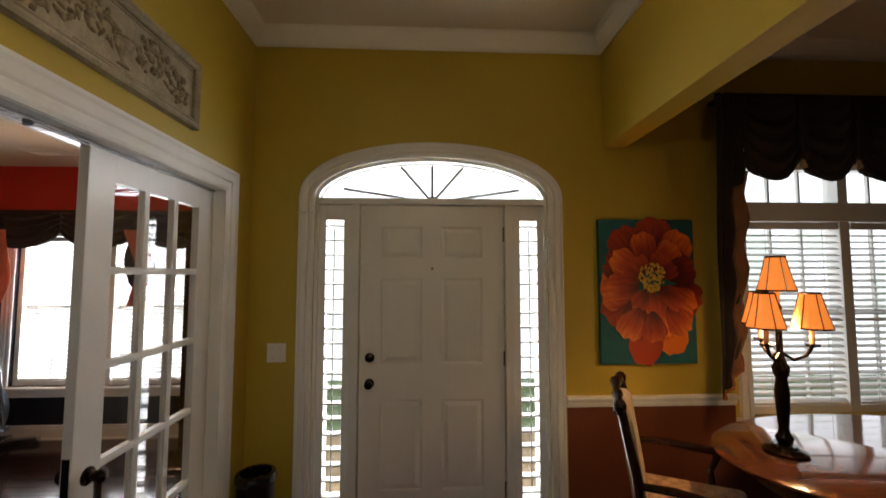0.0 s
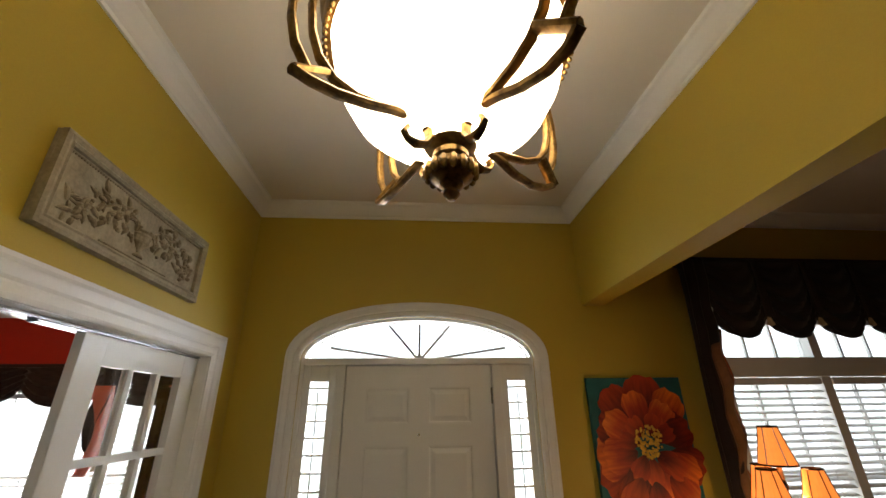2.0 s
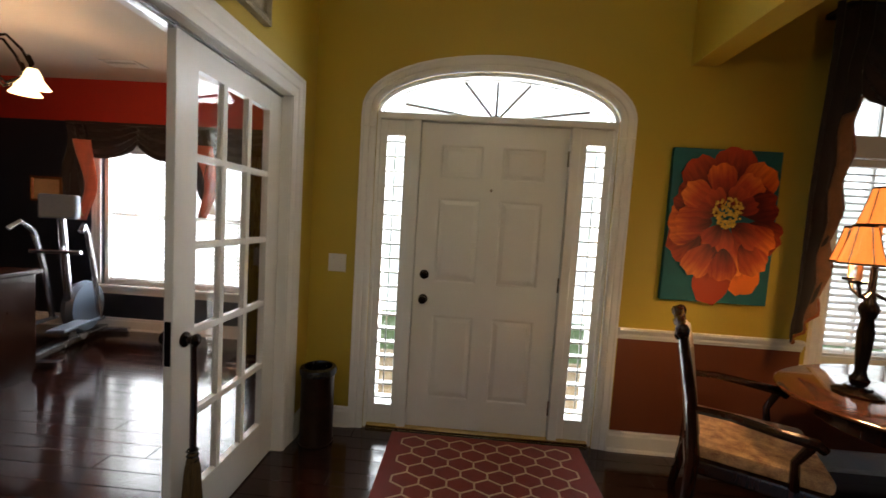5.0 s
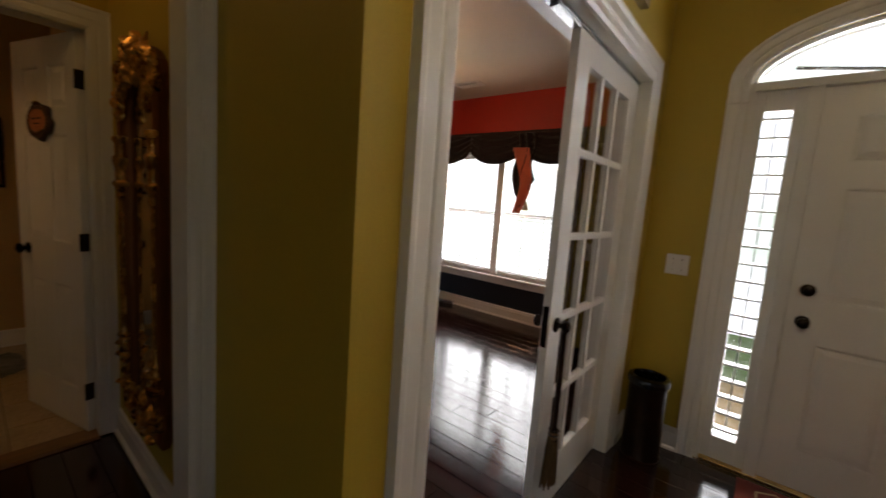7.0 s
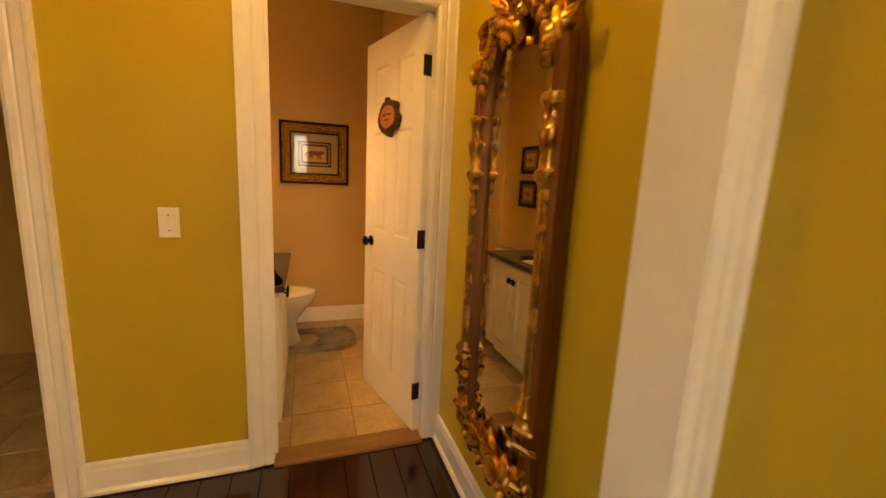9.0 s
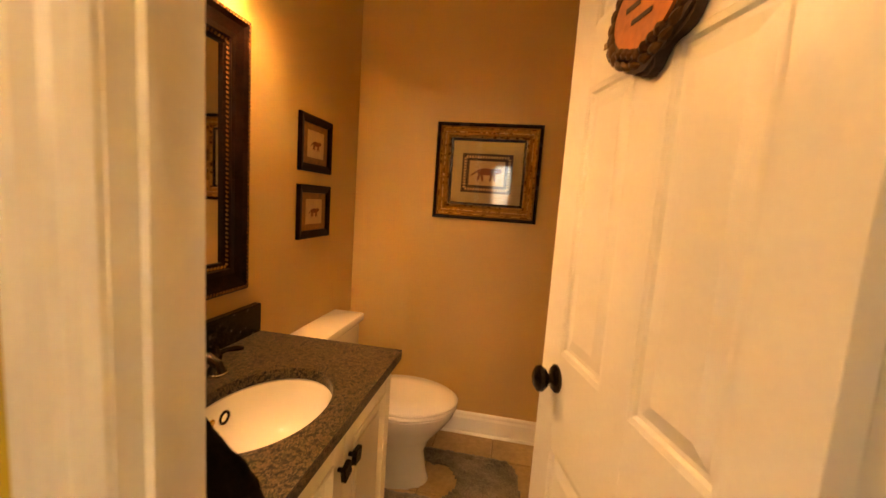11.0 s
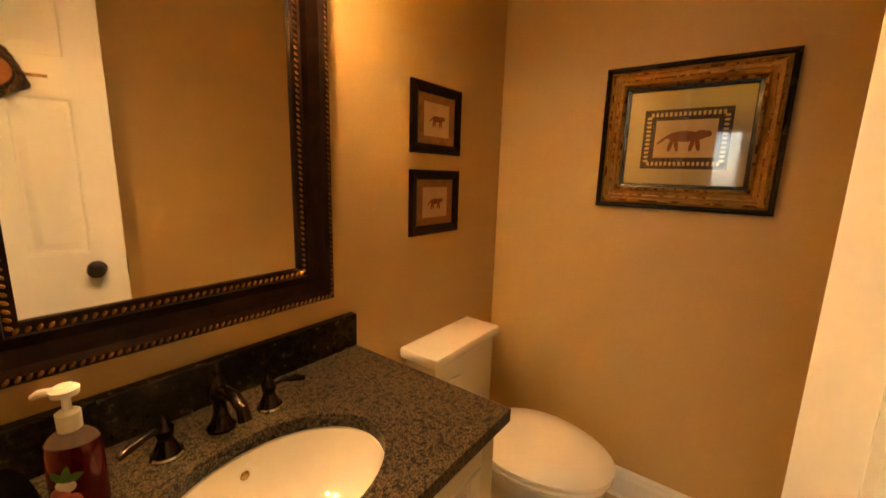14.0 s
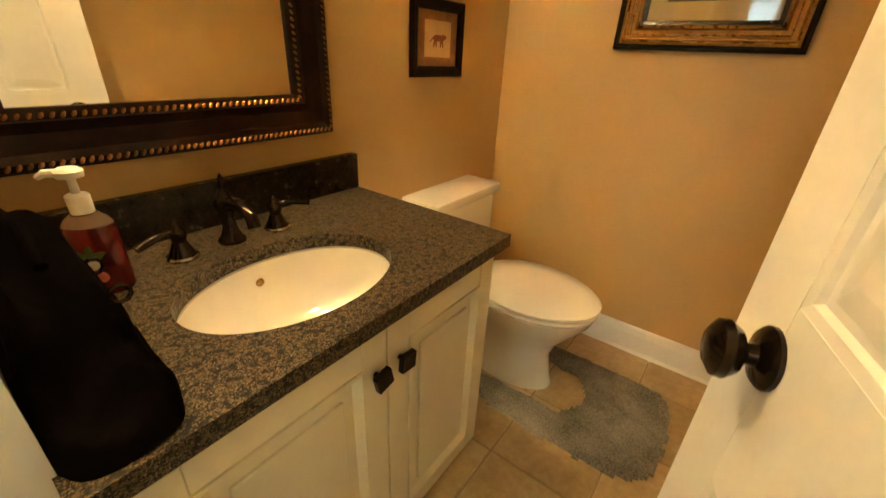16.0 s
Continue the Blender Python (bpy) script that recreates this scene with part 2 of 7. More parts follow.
CLEAR = mat("clear_bottle_neck", (0.80, 0.62, 0.55), 0.05, var=0.05, bump=0.0, trans=0.9)
LEAFGREEN = mat("leaf_green", (0.06, 0.16, 0.03), 0.5, var=0.3, scale=30)
FLESHPINK = mat("fruit_pink", (0.60, 0.16, 0.13), 0.5, var=0.25, scale=60)
STRAW = mat("straw_bristles", (0.12, 0.075, 0.03), 0.9, var=0.4, scale=20, grain=120, bump=0.5, stretch=(6, 6, 0.3))
ORANGEFLOWER = mat("orange_silk_flower", (0.50, 0.20, 0.04), 0.7, var=0.3, scale=30)
BLUEGREY = mat("trainer_plastic", (0.10, 0.13, 0.18), 0.4, var=0.1)
GRASS = mat("lawn_grass", (0.06, 0.10, 0.025), 0.9, var=0.4, scale=2, grain=40, bump=0.5)
CONCRETE = mat("porch_concrete", (0.42, 0.40, 0.37), 0.8, var=0.12, scale=3, grain=60, bump=0.3)
FOLIAGE = mat("hedge_leaves", (0.045, 0.085, 0.02), 0.7, var=0.4, scale=6, grain=40, bump=0.3)
BRICKOUT = mat("outer_wall_brick", (0.30, 0.16, 0.11), 0.85, var=0.2, scale=6, grain=50, bump=0.3)
SIGNWOOD = mat("carved_sign_orange", (0.42, 0.13, 0.035), 0.6, var=0.3, scale=18, grain=90, bump=0.2)
BLIND = mat("white_blind_slat", (0.80, 0.79, 0.76), 0.45, var=0.02, bump=0.0)

# ---- mesh helpers ----


def part(name, bm, material, parent=None, label="", smooth=False):
    me = bpy.data.meshes.new(name)
    bmesh.ops.recalc_face_normals(bm, faces=bm.faces)
    bm.to_mesh(me)
    bm.free()
    me.materials.append(material)
    if smooth:
        me.shade_smooth()
        me.set_sharp_from_angle(angle=radians(38))
    ob = new(name, me)
    ob.parent = parent
    if label:
        ob["label"] = label
    return ob


def reuse(name, me, parent, m):
    ob = new(name, me)
    ob.parent = parent
    ob.matrix_local = m
    return ob


def thing(name, label, category, place=(0, 0, 0), rz=0.0, group="", kind=""):
    ob = new(name)
    ob.empty_display_size = 0.05
    ob.matrix_world = pose(*place, 0, 0, rz)
    return tagged(ob, label, category, group, kind)


def setting(name, bm, material, label, category, smooth=False):
    return tagged(part(name, bm, material, None, "", smooth), label, category, kind="structure")


def box(bm, x0, y0, z0, x1, y1, z1, bev=0.0):
    x0, x1, y0, y1, z0, z1 = min(x0, x1), max(x0, x1), min(y0, y1), max(y0, y1), min(z0, z1), max(z0, z1)
    v = [bm.verts.new((x, y, z)) for z in (z0, z1) for y in (y0, y1) for x in (x0, x1)]
    fs = [bm.faces.new([v[i] for i in q]) for q in ((0, 2, 3, 1), (4, 5, 7, 6), (0, 1, 5, 4), (2, 6, 7, 3), (0, 4, 6, 2), (1, 3, 7, 5))]
    if bev:
        bmesh.ops.bevel(bm, geom=list({e for f in fs for e in f.edges}), offset=bev, segments=2, affect="EDGES", profile=0.5)
    return bm


def boxes(*rows, bev=0.0):
    bm = bmesh.new()
    for r in rows:
        box(bm, *r, bev=bev)
    return bm


def lathe(bm, prof, n=24, c=(0, 0, 0), sx=1.0, sy=1.0, cap=True):
    rings = []
    for r, z in prof:
        if r < 1e-5:
            rings.append([bm.verts.new((c[0], c[1], c[2] + z))])
        else:
            rings.append([bm.verts.new((c[0] + sx * r * math.cos(2 * math.pi * i / n), c[1] + sy * r * math.sin(2 * math.pi * i / n), c[2] + z)) for i in range(n)])
    for a, b in zip(rings, rings[1:]):
        for i in range(n):
            j = (i + 1) % n
            q = [a[i % len(a)], a[j % len(a)], b[j % len(b)], b[i % len(b)]]
            q = [v for k, v in enumerate(q) if v not in q[:k]]
            if len(q) > 2:
                bm.faces.new(q)
    for r in (rings[0], rings[-1]) if cap else ():
        if len(r) > 2:
            bm.faces.new(r)
    return bm


def tube(bm, pts, r, n=8, flat=1.0, closed_ends=True):
    """A round or oval rod along points; r may be a list."""
    pts = [Vector(p) for p in pts]
    rings = []
    up0 = None
    for i, p in enumerate(pts):
        d = (pts[min(i + 1, len(pts) - 1)] - pts[max(i - 1, 0)]).normalized()
        if up0 is None:
            up0 = Vector((0, 0, 1)) if abs(d.z) < 0.9 else Vector((1, 0, 0))
        s = d.cross(up0)
        if s.length < 1e-4:
            s = d.cross(Vector((0.3, 1, 0.2)))
        s.normalize()
        u = s.cross(d).normalized()
        up0 = u
        rr = r[i] if isinstance(r, (list, tuple)) else r
        rings.append([bm.verts.new(p + s * (rr * flat * math.cos(2 * math.pi * k / n)) + u * (rr * math.sin(2 * math.pi * k / n))) for k in range(n)])
    for a, b in zip(rings, rings[1:]):
        for k in range(n):
            bm.faces.new((a[k], a[(k + 1) % n], b[(k + 1) % n], b[k]))
    if closed_ends:
        bm.faces.new(rings[0])
        bm.faces.new(rings[-1])
    return bm


def ball(bm, c, r, n=10, sz=1.0, sx=1.0, sy=1.0, m=None):
    k = max(4, n // 2)
    before = set(bm.verts)
    lathe(bm, [(r * math.sin(math.pi * i / k), -r * sz * math.cos(math.pi * i / k)) for i in range(k + 1)], n, (0, 0, 0), sx, sy)
    m = Matrix.Translation(c) @ (m or Matrix())
    for v in bm.verts:
        if v not in before:
            v.co = m @ v.co
    return bm


def sweep(bm, path, prof, to3, closed=False):
    """A profile (d outward to the right of the path, w up from its plane) along a mitred path in a plane."""
    P = [Vector((p[0], p[1])) for p in path]
    k = len(P)
    rows = []
    for i, p in enumerate(P):
        a = P[i - 1] if (i or closed) else None
        b = P[(i + 1) % k] if (i < k - 1 or closed) else None
        d1 = (p - a).normalized() if a is not None else (b - p).normalized()
        d2 = (b - p).normalized() if b is not None else d1
        n1, n2 = Vector((d1.y, -d1.x)), Vector((d2.y, -d2.x))
        m = (n1 + n2).normalized()
        m /= max(0.2, m.dot(n1))
        rows.append([bm.verts.new(to3(p.x + m.x * d, p.y + m.y * d, w)) for d, w in prof])
    q = len(prof)
    for i in range(k if closed else k - 1):
        a, b = rows[i], rows[(i + 1) % k]
        for j in range(q):
            bm.faces.new((a[j], a[(j + 1) % q], b[(j + 1) % q], b[j]))
    if not closed:
        bm.faces.new(rows[0])
        bm.faces.new(rows[-1])
    return bm


def prism(bm, pts, to3, w0, w1):
    a = [bm.verts.new(to3(x, y, w0)) for x, y in pts]
    b = [bm.verts.new(to3(x, y, w1)) for x, y in pts]
    k = len(pts)
    for i in range(k):
        bm.faces.new((a[i], a[(i + 1) % k], b[(i + 1) % k], b[i]))
    bm.faces.new(a)
    bm.faces.new(b)
    return bm


def flat(u, v, w):
    return (u, v, w)


CASING = [(0, 0), (0, 0.012), (0.012, 0.018), (0.030, 0.018), (0.036, 0.014), (0.044, 0.020), (0.070, 0.022), (0.078, 0.027), (0.088, 0.027), (0.09, 0.0)]
BASE = [(0, 0), (0.016, 0), (0.016, 0.098), (0.011, 0.112), (0.011, 0.124), (0.006, 0.132), (0, 0.134)]
SHOE = [(0.016, 0), (0.030, 0), (0.028, 0.012), (0.016, 0.020)]
CROWN = [(0, 0), (0.012, 0), (0.016, 0.014), (0.030, 0.024), (0.052, 0.050), (0.070, 0.078), (0.086, 0.088), (0.090, 0.104), (0, 0.104)]
# ---- large structure ----
FW = 3.165          # inner face of the front wall
LW = -0.42          # foyer's left wall
CH = 3.19           # foyer and dining ceiling
HW = -2.445         # hall's end wall
DC = 0.738          # middle of the entry
SPR = 2.085         # spring of the fanlight
PWX, PWY = -4.275, -0.275   # powder room's far wall and vanity wall
OY = 4.72           # office window wall
OCH = 2.68

subfloor = boxes((-5.6, -2.7, -0.12, 5.1, 4.84, -0.02))
setting("floor_base", subfloor, GROUT, "dark subfloor under the boards and tiles", "floor")

sheen_ = bpy.data.materials.new("hazy_daylight")
sheen_.use_nodes = True
hz, hl = sheen_.node_tree.nodes, sheen_.node_tree.links
hz.remove(hz["Principled BSDF"])
he, hr, hn, hc = hz.new("ShaderNodeEmission"), hz.new("ShaderNodeValToRGB"), hz.new("ShaderNodeTexNoise"), hz.new("ShaderNodeTexCoord")
hn.inputs["Scale"].default_value, hn.inputs["Detail"].default_value = 0.9, 6
hr.color_ramp.elements[0].position, hr.color_ramp.elements[0].color = 0.35, (0.52, 0.62, 0.56, 1)
hr.color_ramp.elements[1].position, hr.color_ramp.elements[1].color = 0.55, (0.86, 0.93, 1.0, 1)
hl.new(hc.outputs["Object"], hn.inputs["Vector"])
hl.new(hn.outputs[0], hr.inputs[0])
hl.new(hr.outputs[0], he.inputs[0])
he.inputs[1].default_value = BACKDROP
hl.new(he.outputs[0], hz["Material Output"].inputs[0])
setting("backdrop", boxes((-14, 8.5, -0.45, 14, 8.55, 9.0)), sheen_, "hazy white daylight beyond the windows", "backdrop")
ground = boxes((-400, 4.9, -0.6, 400, 500, -0.45), (-400, -500, -0.6, 400, 4.9, -0.45))
setting("ground", ground, GRASS, "mown green lawn around the house", "ground")
porch = boxes((-0.9, 3.36, -0.45, 5.0, 4.6, -0.03))
setting("pavement", porch, CONCRETE, "pale concrete porch slab at the entry", "porch")

# front wall with the arched entry and the dining window
EX0, EX1 = -0.02, 1.496
WX0, WX1, WZ0, WZ1 = 2.84, 4.36, 0.66, 2.36
bm = bmesh.new()
box(bm, LW - 0.14, FW, 0, EX0, FW + 0.16, CH + 0.1)
box(bm, EX1, FW, 0, WX0, FW + 0.16, CH + 0.1)
box(bm, WX0, FW, 0, WX1, FW + 0.16, WZ0)
box(bm, WX0, FW, WZ1, WX1, FW + 0.16, CH + 0.1)
box(bm, WX1, FW, 0, 5.1, FW + 0.16, CH + 0.1)
N = 40
ha, hb = (EX1 - EX0) / 2, 0.272
arch = [(DC - ha * math.cos(math.pi * i / N), SPR + hb * math.sin(math.pi * i / N)) for i in range(N + 1)]
arch[0], arch[-1] = (EX0, SPR), (EX1, SPR)
prism(bm, arch + [(EX1, CH + 0.1), (EX0, CH + 0.1)], lambda u, v, w: (u, FW + w, v), 0, 0.16)
setting("wall_front", bm, YELLOW, "ochre yellow painted front wall with an arched entry", "wall")
bm = boxes((1.606, FW - 0.004, 0.134, WX0 - 0.12, FW + 0.001, 0.742), (WX0 - 0.12, FW - 0.004, 0.134, 5.0, FW + 0.001, WZ0 - 0.02))
setting("wall_dado", bm, BROWN, "dark terracotta paint below the chair rail", "wall")

# foyer's left wall with the pocket door opening
FO0, FO1, FOH = 1.215, 2.815, 2.055
bm = boxes((LW - 0.14, 0.975, 0, LW, FO0, CH + 0.1), (LW - 0.14, FO1, 0, LW, FW, CH + 0.1), (LW - 0.14, FO0, FOH, LW, FO1, CH + 0.1))
setting("wall_left", bm, YELLOW, "ochre yellow foyer wall around the pocket door opening", "wall")
bm = boxes((LW - 0.15, 1.10, 0, LW - 0.1405, FO0, OCH), (LW - 0.15, FO1, 0, LW - 0.1405, OY, OCH), (LW - 0.15, FO0, FOH, LW - 0.1405, FO1, OCH))
box(bm, LW - 0.14, FW + 0.16, 0, LW, OY + 0.14, OCH + 0.2)
setting("wall_office_right", bm, NAVY, "dark navy office side of the foyer wall", "wall")

# hall's right wall, stub with cased opening, end wall
bm = boxes((-1.06, 0.975, 0, LW - 0.14, 1.09, CH + 0.1))
setting("wall_hall_near", bm, YELLOW, "ochre yellow wall between foyer and hall", "wall")
bm = boxes((PWX - 0.12, 1.02, 0, -1.18, 1.09, 2.85))
setting("wall_hall_right", bm, YELLOW, "ochre yellow hall wall behind the gilded mirror", "wall")
bm = boxes((PWX, 1.012, 0, HW - 0.118, 1.0196, 2.85))
setting("wall_powder_right", bm, TAN, "tan painted powder room wall", "wall")
bm = boxes((-1.17, 0.925, 0, -1.06, 1.09, CH + 0.1), (-1.17, -0.75, 2.3, -1.06, 0.925, CH + 0.1), (-1.17, -1.7, 0, -1.06, -0.75, CH + 0.1))
setting("wall_stub", bm, YELLOW, "ochre yellow wall with a cased opening into the hall", "wall")
PO0, PO1, POH = 0.236, 0.936, 2.045
SO0, SO1 = -1.32, -0.56
T2 = HW - 0.058
bm = boxes((T2, PO1, 0, HW, 1.02, 2.85), (T2, SO1, 0, HW, PO0, 2.85), (T2, PO0, POH, HW, PO1, 2.85), (T2, SO0, POH, HW, SO1, 2.85), (T2, -1.7, 0, HW, SO0, 2.85))
setting("wall_hall_end", bm, YELLOW, "ochre yellow hall end wall with two doorways", "wall")
T3 = HW - 0.116
bm = boxes((T3, PO1, 0, T2, 1.012, 2.85), (T3, -1.7, 0, T2, SO0, 2.85), (T3, SO1, 0, T2, PO0, 2.85), (T3, PO0, POH, T2, PO1, 2.85), (T3, SO0, POH, T2, SO1, 2.85))
setting("wall_powder_entry", bm, TAN, "tan powder room side of the doorway wall", "wall")
bm = boxes((PWX - 0.12, PWY - 0.12, 0, T3, PWY, 2.85))
setting("wall_vanity", bm, TAN, "tan painted wall behind vanity and toilet", "wall")
bm = boxes((PWX - 0.12, PWY, 0, PWX, 1.02, 2.85))
setting("wall_powder_far", bm, TAN, "tan painted far wall of the powder room", "wall")
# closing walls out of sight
# unseen dining walls take the dark dado colour to cut bounced light
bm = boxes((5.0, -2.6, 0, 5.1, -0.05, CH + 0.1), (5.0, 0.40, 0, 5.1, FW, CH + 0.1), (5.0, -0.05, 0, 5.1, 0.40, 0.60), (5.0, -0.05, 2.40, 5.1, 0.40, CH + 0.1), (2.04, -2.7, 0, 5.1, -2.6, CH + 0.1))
setting("wall_dining", bm, BROWN, "unseen dining room walls in dark terracotta to dim it", "wall")
# the rear wall's opening is added out of view to let daylight in
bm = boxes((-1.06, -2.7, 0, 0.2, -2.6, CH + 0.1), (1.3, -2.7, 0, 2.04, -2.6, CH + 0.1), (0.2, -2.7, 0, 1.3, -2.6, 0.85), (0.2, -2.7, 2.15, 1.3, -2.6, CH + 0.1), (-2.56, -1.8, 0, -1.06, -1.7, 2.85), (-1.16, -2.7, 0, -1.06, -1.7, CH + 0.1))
setting("wall_rear", bm, YELLOW, "plain unseen ochre closing walls with an added daylight opening", "wall")
bm = boxes((-4.0, -1.7, 0, T3, -1.6, 2.85), (-4.1, -1.7, 0, -4.0, PWY - 0.12, 2.85))
setting("wall_side_room", bm, TAN, "plain walls of the dim side room", "wall")

# office walls
OX0, OX1, OZ0, OZ1 = -3.36, -1.56, 0.50, 2.02
NB = 2.235
bm = boxes((-5.4, OY, 0, OX0, OY + 0.14, NB), (OX0, OY, 0, OX1, OY + 0.14, OZ0), (OX0, OY, OZ1, OX1, OY + 0.14, NB), (OX1, OY, 0, LW - 0.14, OY + 0.14, NB),
           (-5.5, 1.0, 0, -5.4, OY + 0.14, NB), (-5.4, 1.092, 0, LW - 0.151, 1.10, NB))
setting("wall_office_lower", bm, NAVY, "dark navy lower walls of the office", "wall")
bm = boxes((-5.4, OY, NB, LW - 0.14, OY + 0.14, OCH + 0.1), (-5.5, 1.0, NB, -5.4, OY + 0.14, OCH + 0.1), (-5.4, 1.092, NB, LW - 0.151, 1.10, OCH + 0.1))
setting("wall_office_upper", bm, RED, "bright red band above the navy walls", "wall")

# beam between foyer and dining room
bm = boxes((1.884, -2.6, 2.443, 2.035, FW, CH))
setting("beam", bm, YELLOW, "ochre yellow boxed beam between foyer and dining room", "beam")

# ceilings
setting("ceiling_foyer", boxes((-1.06, -2.6, CH, 1.95, FW, CH + 0.1)), CEIL, "off-white textured foyer ceiling", "ceiling")
setting("ceiling_dining", boxes((1.95, -2.6, CH + 0.001, 5.0, FW, CH + 0.1)), CEIL, "off-white dining room ceiling", "ceiling")
setting("ceiling_hall", boxes((HW, -1.7, 2.75, -1.17, 1.02, 2.85)), CEIL, "off-white hall ceiling", "ceiling")
setting("ceiling_powder", boxes((PWX, -1.6, 2.70, T3, 1.012, 2.80)), CEIL, "off-white powder room ceiling", "ceiling")
setting("ceiling_office", boxes((-5.4, 1.09, OCH, LW - 0.14, OY, OCH + 0.1)), CEIL, "off-white office ceiling", "ceiling")

# trims
bm = bmesh.new()
Z0 = CH - 0.104
sweep(bm, [(LW, -2.6), (LW, FW), (1.884, FW), (1.884, -2.6)], CROWN, lambda u, v, w: (u, v, Z0 + w))
setting("trim_crown", bm, WHITE, "white crown moulding around the foyer ceiling", "trim")
bm = bmesh.new()
sweep(bm, [(2.035, -2.6), (2.035, FW), (5.0, FW), (5.0, -2.6)], CROWN, lambda u, v, w: (u, v, Z0 + w))
setting("trim_crown_dining", bm, WHITE, "white crown moulding around the dining room", "trim")


def run(name, paths, label, profs=(BASE, SHOE)):
    bm = bmesh.new()
    for p in paths:
        for pr in profs:
            sweep(bm, p, pr, flat)
    setting(name, bm, WHITE, label, "baseboard")


run("baseboard_foyer", [[(LW, 2.945), (LW, FW), (-0.115, FW)], [(1.593, FW), (5.0, FW)], [(-1.04, 0.975), (LW, 0.975), (LW, 1.085)]], "white painted baseboard along the foyer walls")
run("baseboard_hall", [[(HW, -0.456), (HW, 0.133)], [(HW + 0.028, 1.02), (-1.19, 1.02)]], "white painted baseboard along the hall walls")
run("baseboard_powder", [[(-3.40, PWY), (PWX, PWY), (PWX, 1.012), (T3, 1.012)]], "white painted baseboard around the powder room")
run("baseboard_office", [[(-5.4, 1.1), (-5.4, OY), (LW - 0.15, OY), (LW - 0.15, 2.95)]], "white painted baseboard around the office")

RAIL = [(0, 0), (0.012, 0.0), (0.014, 0.012), (0.022, 0.018), (0.022, 0.034), (0.034, 0.044), (0.040, 0.060), (0.030, 0.070), (0, 0.070)]
bm = bmesh.new()
sweep(bm, [(1.60, FW), (WX0 - 0.12, FW)], RAIL, lambda u, v, w: (u, v, 0.742 + w))
setting("trim_chair_rail", bm, WHITE, "white moulded chair rail on the dining wall", "trim")


def casing(name, u0, u1, h, to3, label, prof=CASING):
    bm = bmesh.new()
    sweep(bm, [(u1, 0), (u1, h), (u0, h), (u0, 0)], prof, to3)
    return setting(name, bm, WHITE, label, "casing")


WIDE = [(d * 1.38, w) for d, w in CASING]
casing("trim_casing_pocket", FO0, FO1, FOH, lambda u, v, w: (LW + w, u, v), "white moulded casing around the pocket door opening", WIDE)
casing("trim_casing_powder", PO0, PO1 - 0.004, POH, lambda u, v, w: (HW + w, u, v), "white moulded casing around the powder room door", [(d * 1.14, w) for d, w in CASING])
casing("trim_casing_side", SO0, SO1, POH, lambda u, v, w: (HW + w, u, v), "white moulded casing around the side doorway", [(d * 1.14, w) for d, w in CASING])
casing("trim_casing_stub", -0.742, 0.917, 2.307, lambda u, v, w: (-1.06 + w, u, v), "white casing of the opening into the hall", [(d * 0.72, w) for d, w in CASING])
bm = boxes((-1.188, 0.910, 0, -1.052, 0.9255, 2.3), (-1.188, -0.75, 0, -1.052, -0.735, 2.3), (-1.188, -0.735, 2.285, -1.052, 0.91, 2.3))
setting("trim_jamb_stub", bm, WHITE, "white painted jamb of the hall opening", "trim")
# jambs and pocket track
bm = boxes((LW - 0.155, FO1 - 0.003, 0, LW + 0.002, FO1 + 0.015, FOH), (LW - 0.155, FO0 - 0.015, 0, LW + 0.002, FO0 + 0.003, FOH), (LW - 0.155, FO0 + 0.003, FOH - 0.002, LW - 0.095, FO1, FOH + 0.015), (LW - 0.045, FO0, FOH - 0.002, LW + 0.002, FO1, FOH + 0.015))
setting("trim_jamb_pocket", bm, WHITE, "white painted jambs of the pocket door opening", "trim")
bm = boxes((LW - 0.094, FO0, FOH - 0.012, LW - 0.046, FO1, FOH + 0.014))
box(bm, LW - 0.088, 1.80, FOH - 0.022, LW - 0.052, 2.0, FOH - 0.012, 0.003)
setting("trim_door_track", bm, STEEL, "shiny steel sliding door track in the head", "track")
bm = boxes((T3 - 0.004, PO1 - 0.004, 0, HW + 0.003, PO1 + 0.012, POH), (T3 - 0.004, PO0 - 0.014, 0, HW + 0.003, PO0 + 0.003, POH), (T3 - 0.004, PO0 + 0.003, POH - 0.003, HW + 0.003, PO1 - 0.004, POH + 0.012),
           (T3 - 0.004, SO1 - 0.003, 0, HW + 0.003, SO1 + 0.014, POH), (T3 - 0.004, SO0 - 0.014, 0, HW + 0.003, SO0 + 0.003, POH), (-2.49, PO0 + 0.003, 0.02, -2.475, PO0 + 0.015, POH - 0.01))
setting("trim_jamb_hall", bm, WHITE, "white painted jambs of the hall doorways", "trim")
bm = boxes((-2.52, PO0, -0.02, -2.40, PO1 - 0.004, 0.016), bev=0.006)
setting("trim_threshold", bm, mat("oak_threshold", (0.22, 0.11, 0.04), 0.35, var=0.25, scale=8, stretch=(3, 0.3, 1)), "stained oak threshold strip under the doorway", "threshold")
bm = boxes((HW - 0.05, SO1 + 0.0, 0.86, HW - 0.02, SO1 - 0.004, 0.93))
setting("trim_strike_plate", bm, BRONZE, "dark bronze strike plate on the jamb", "strike plate")

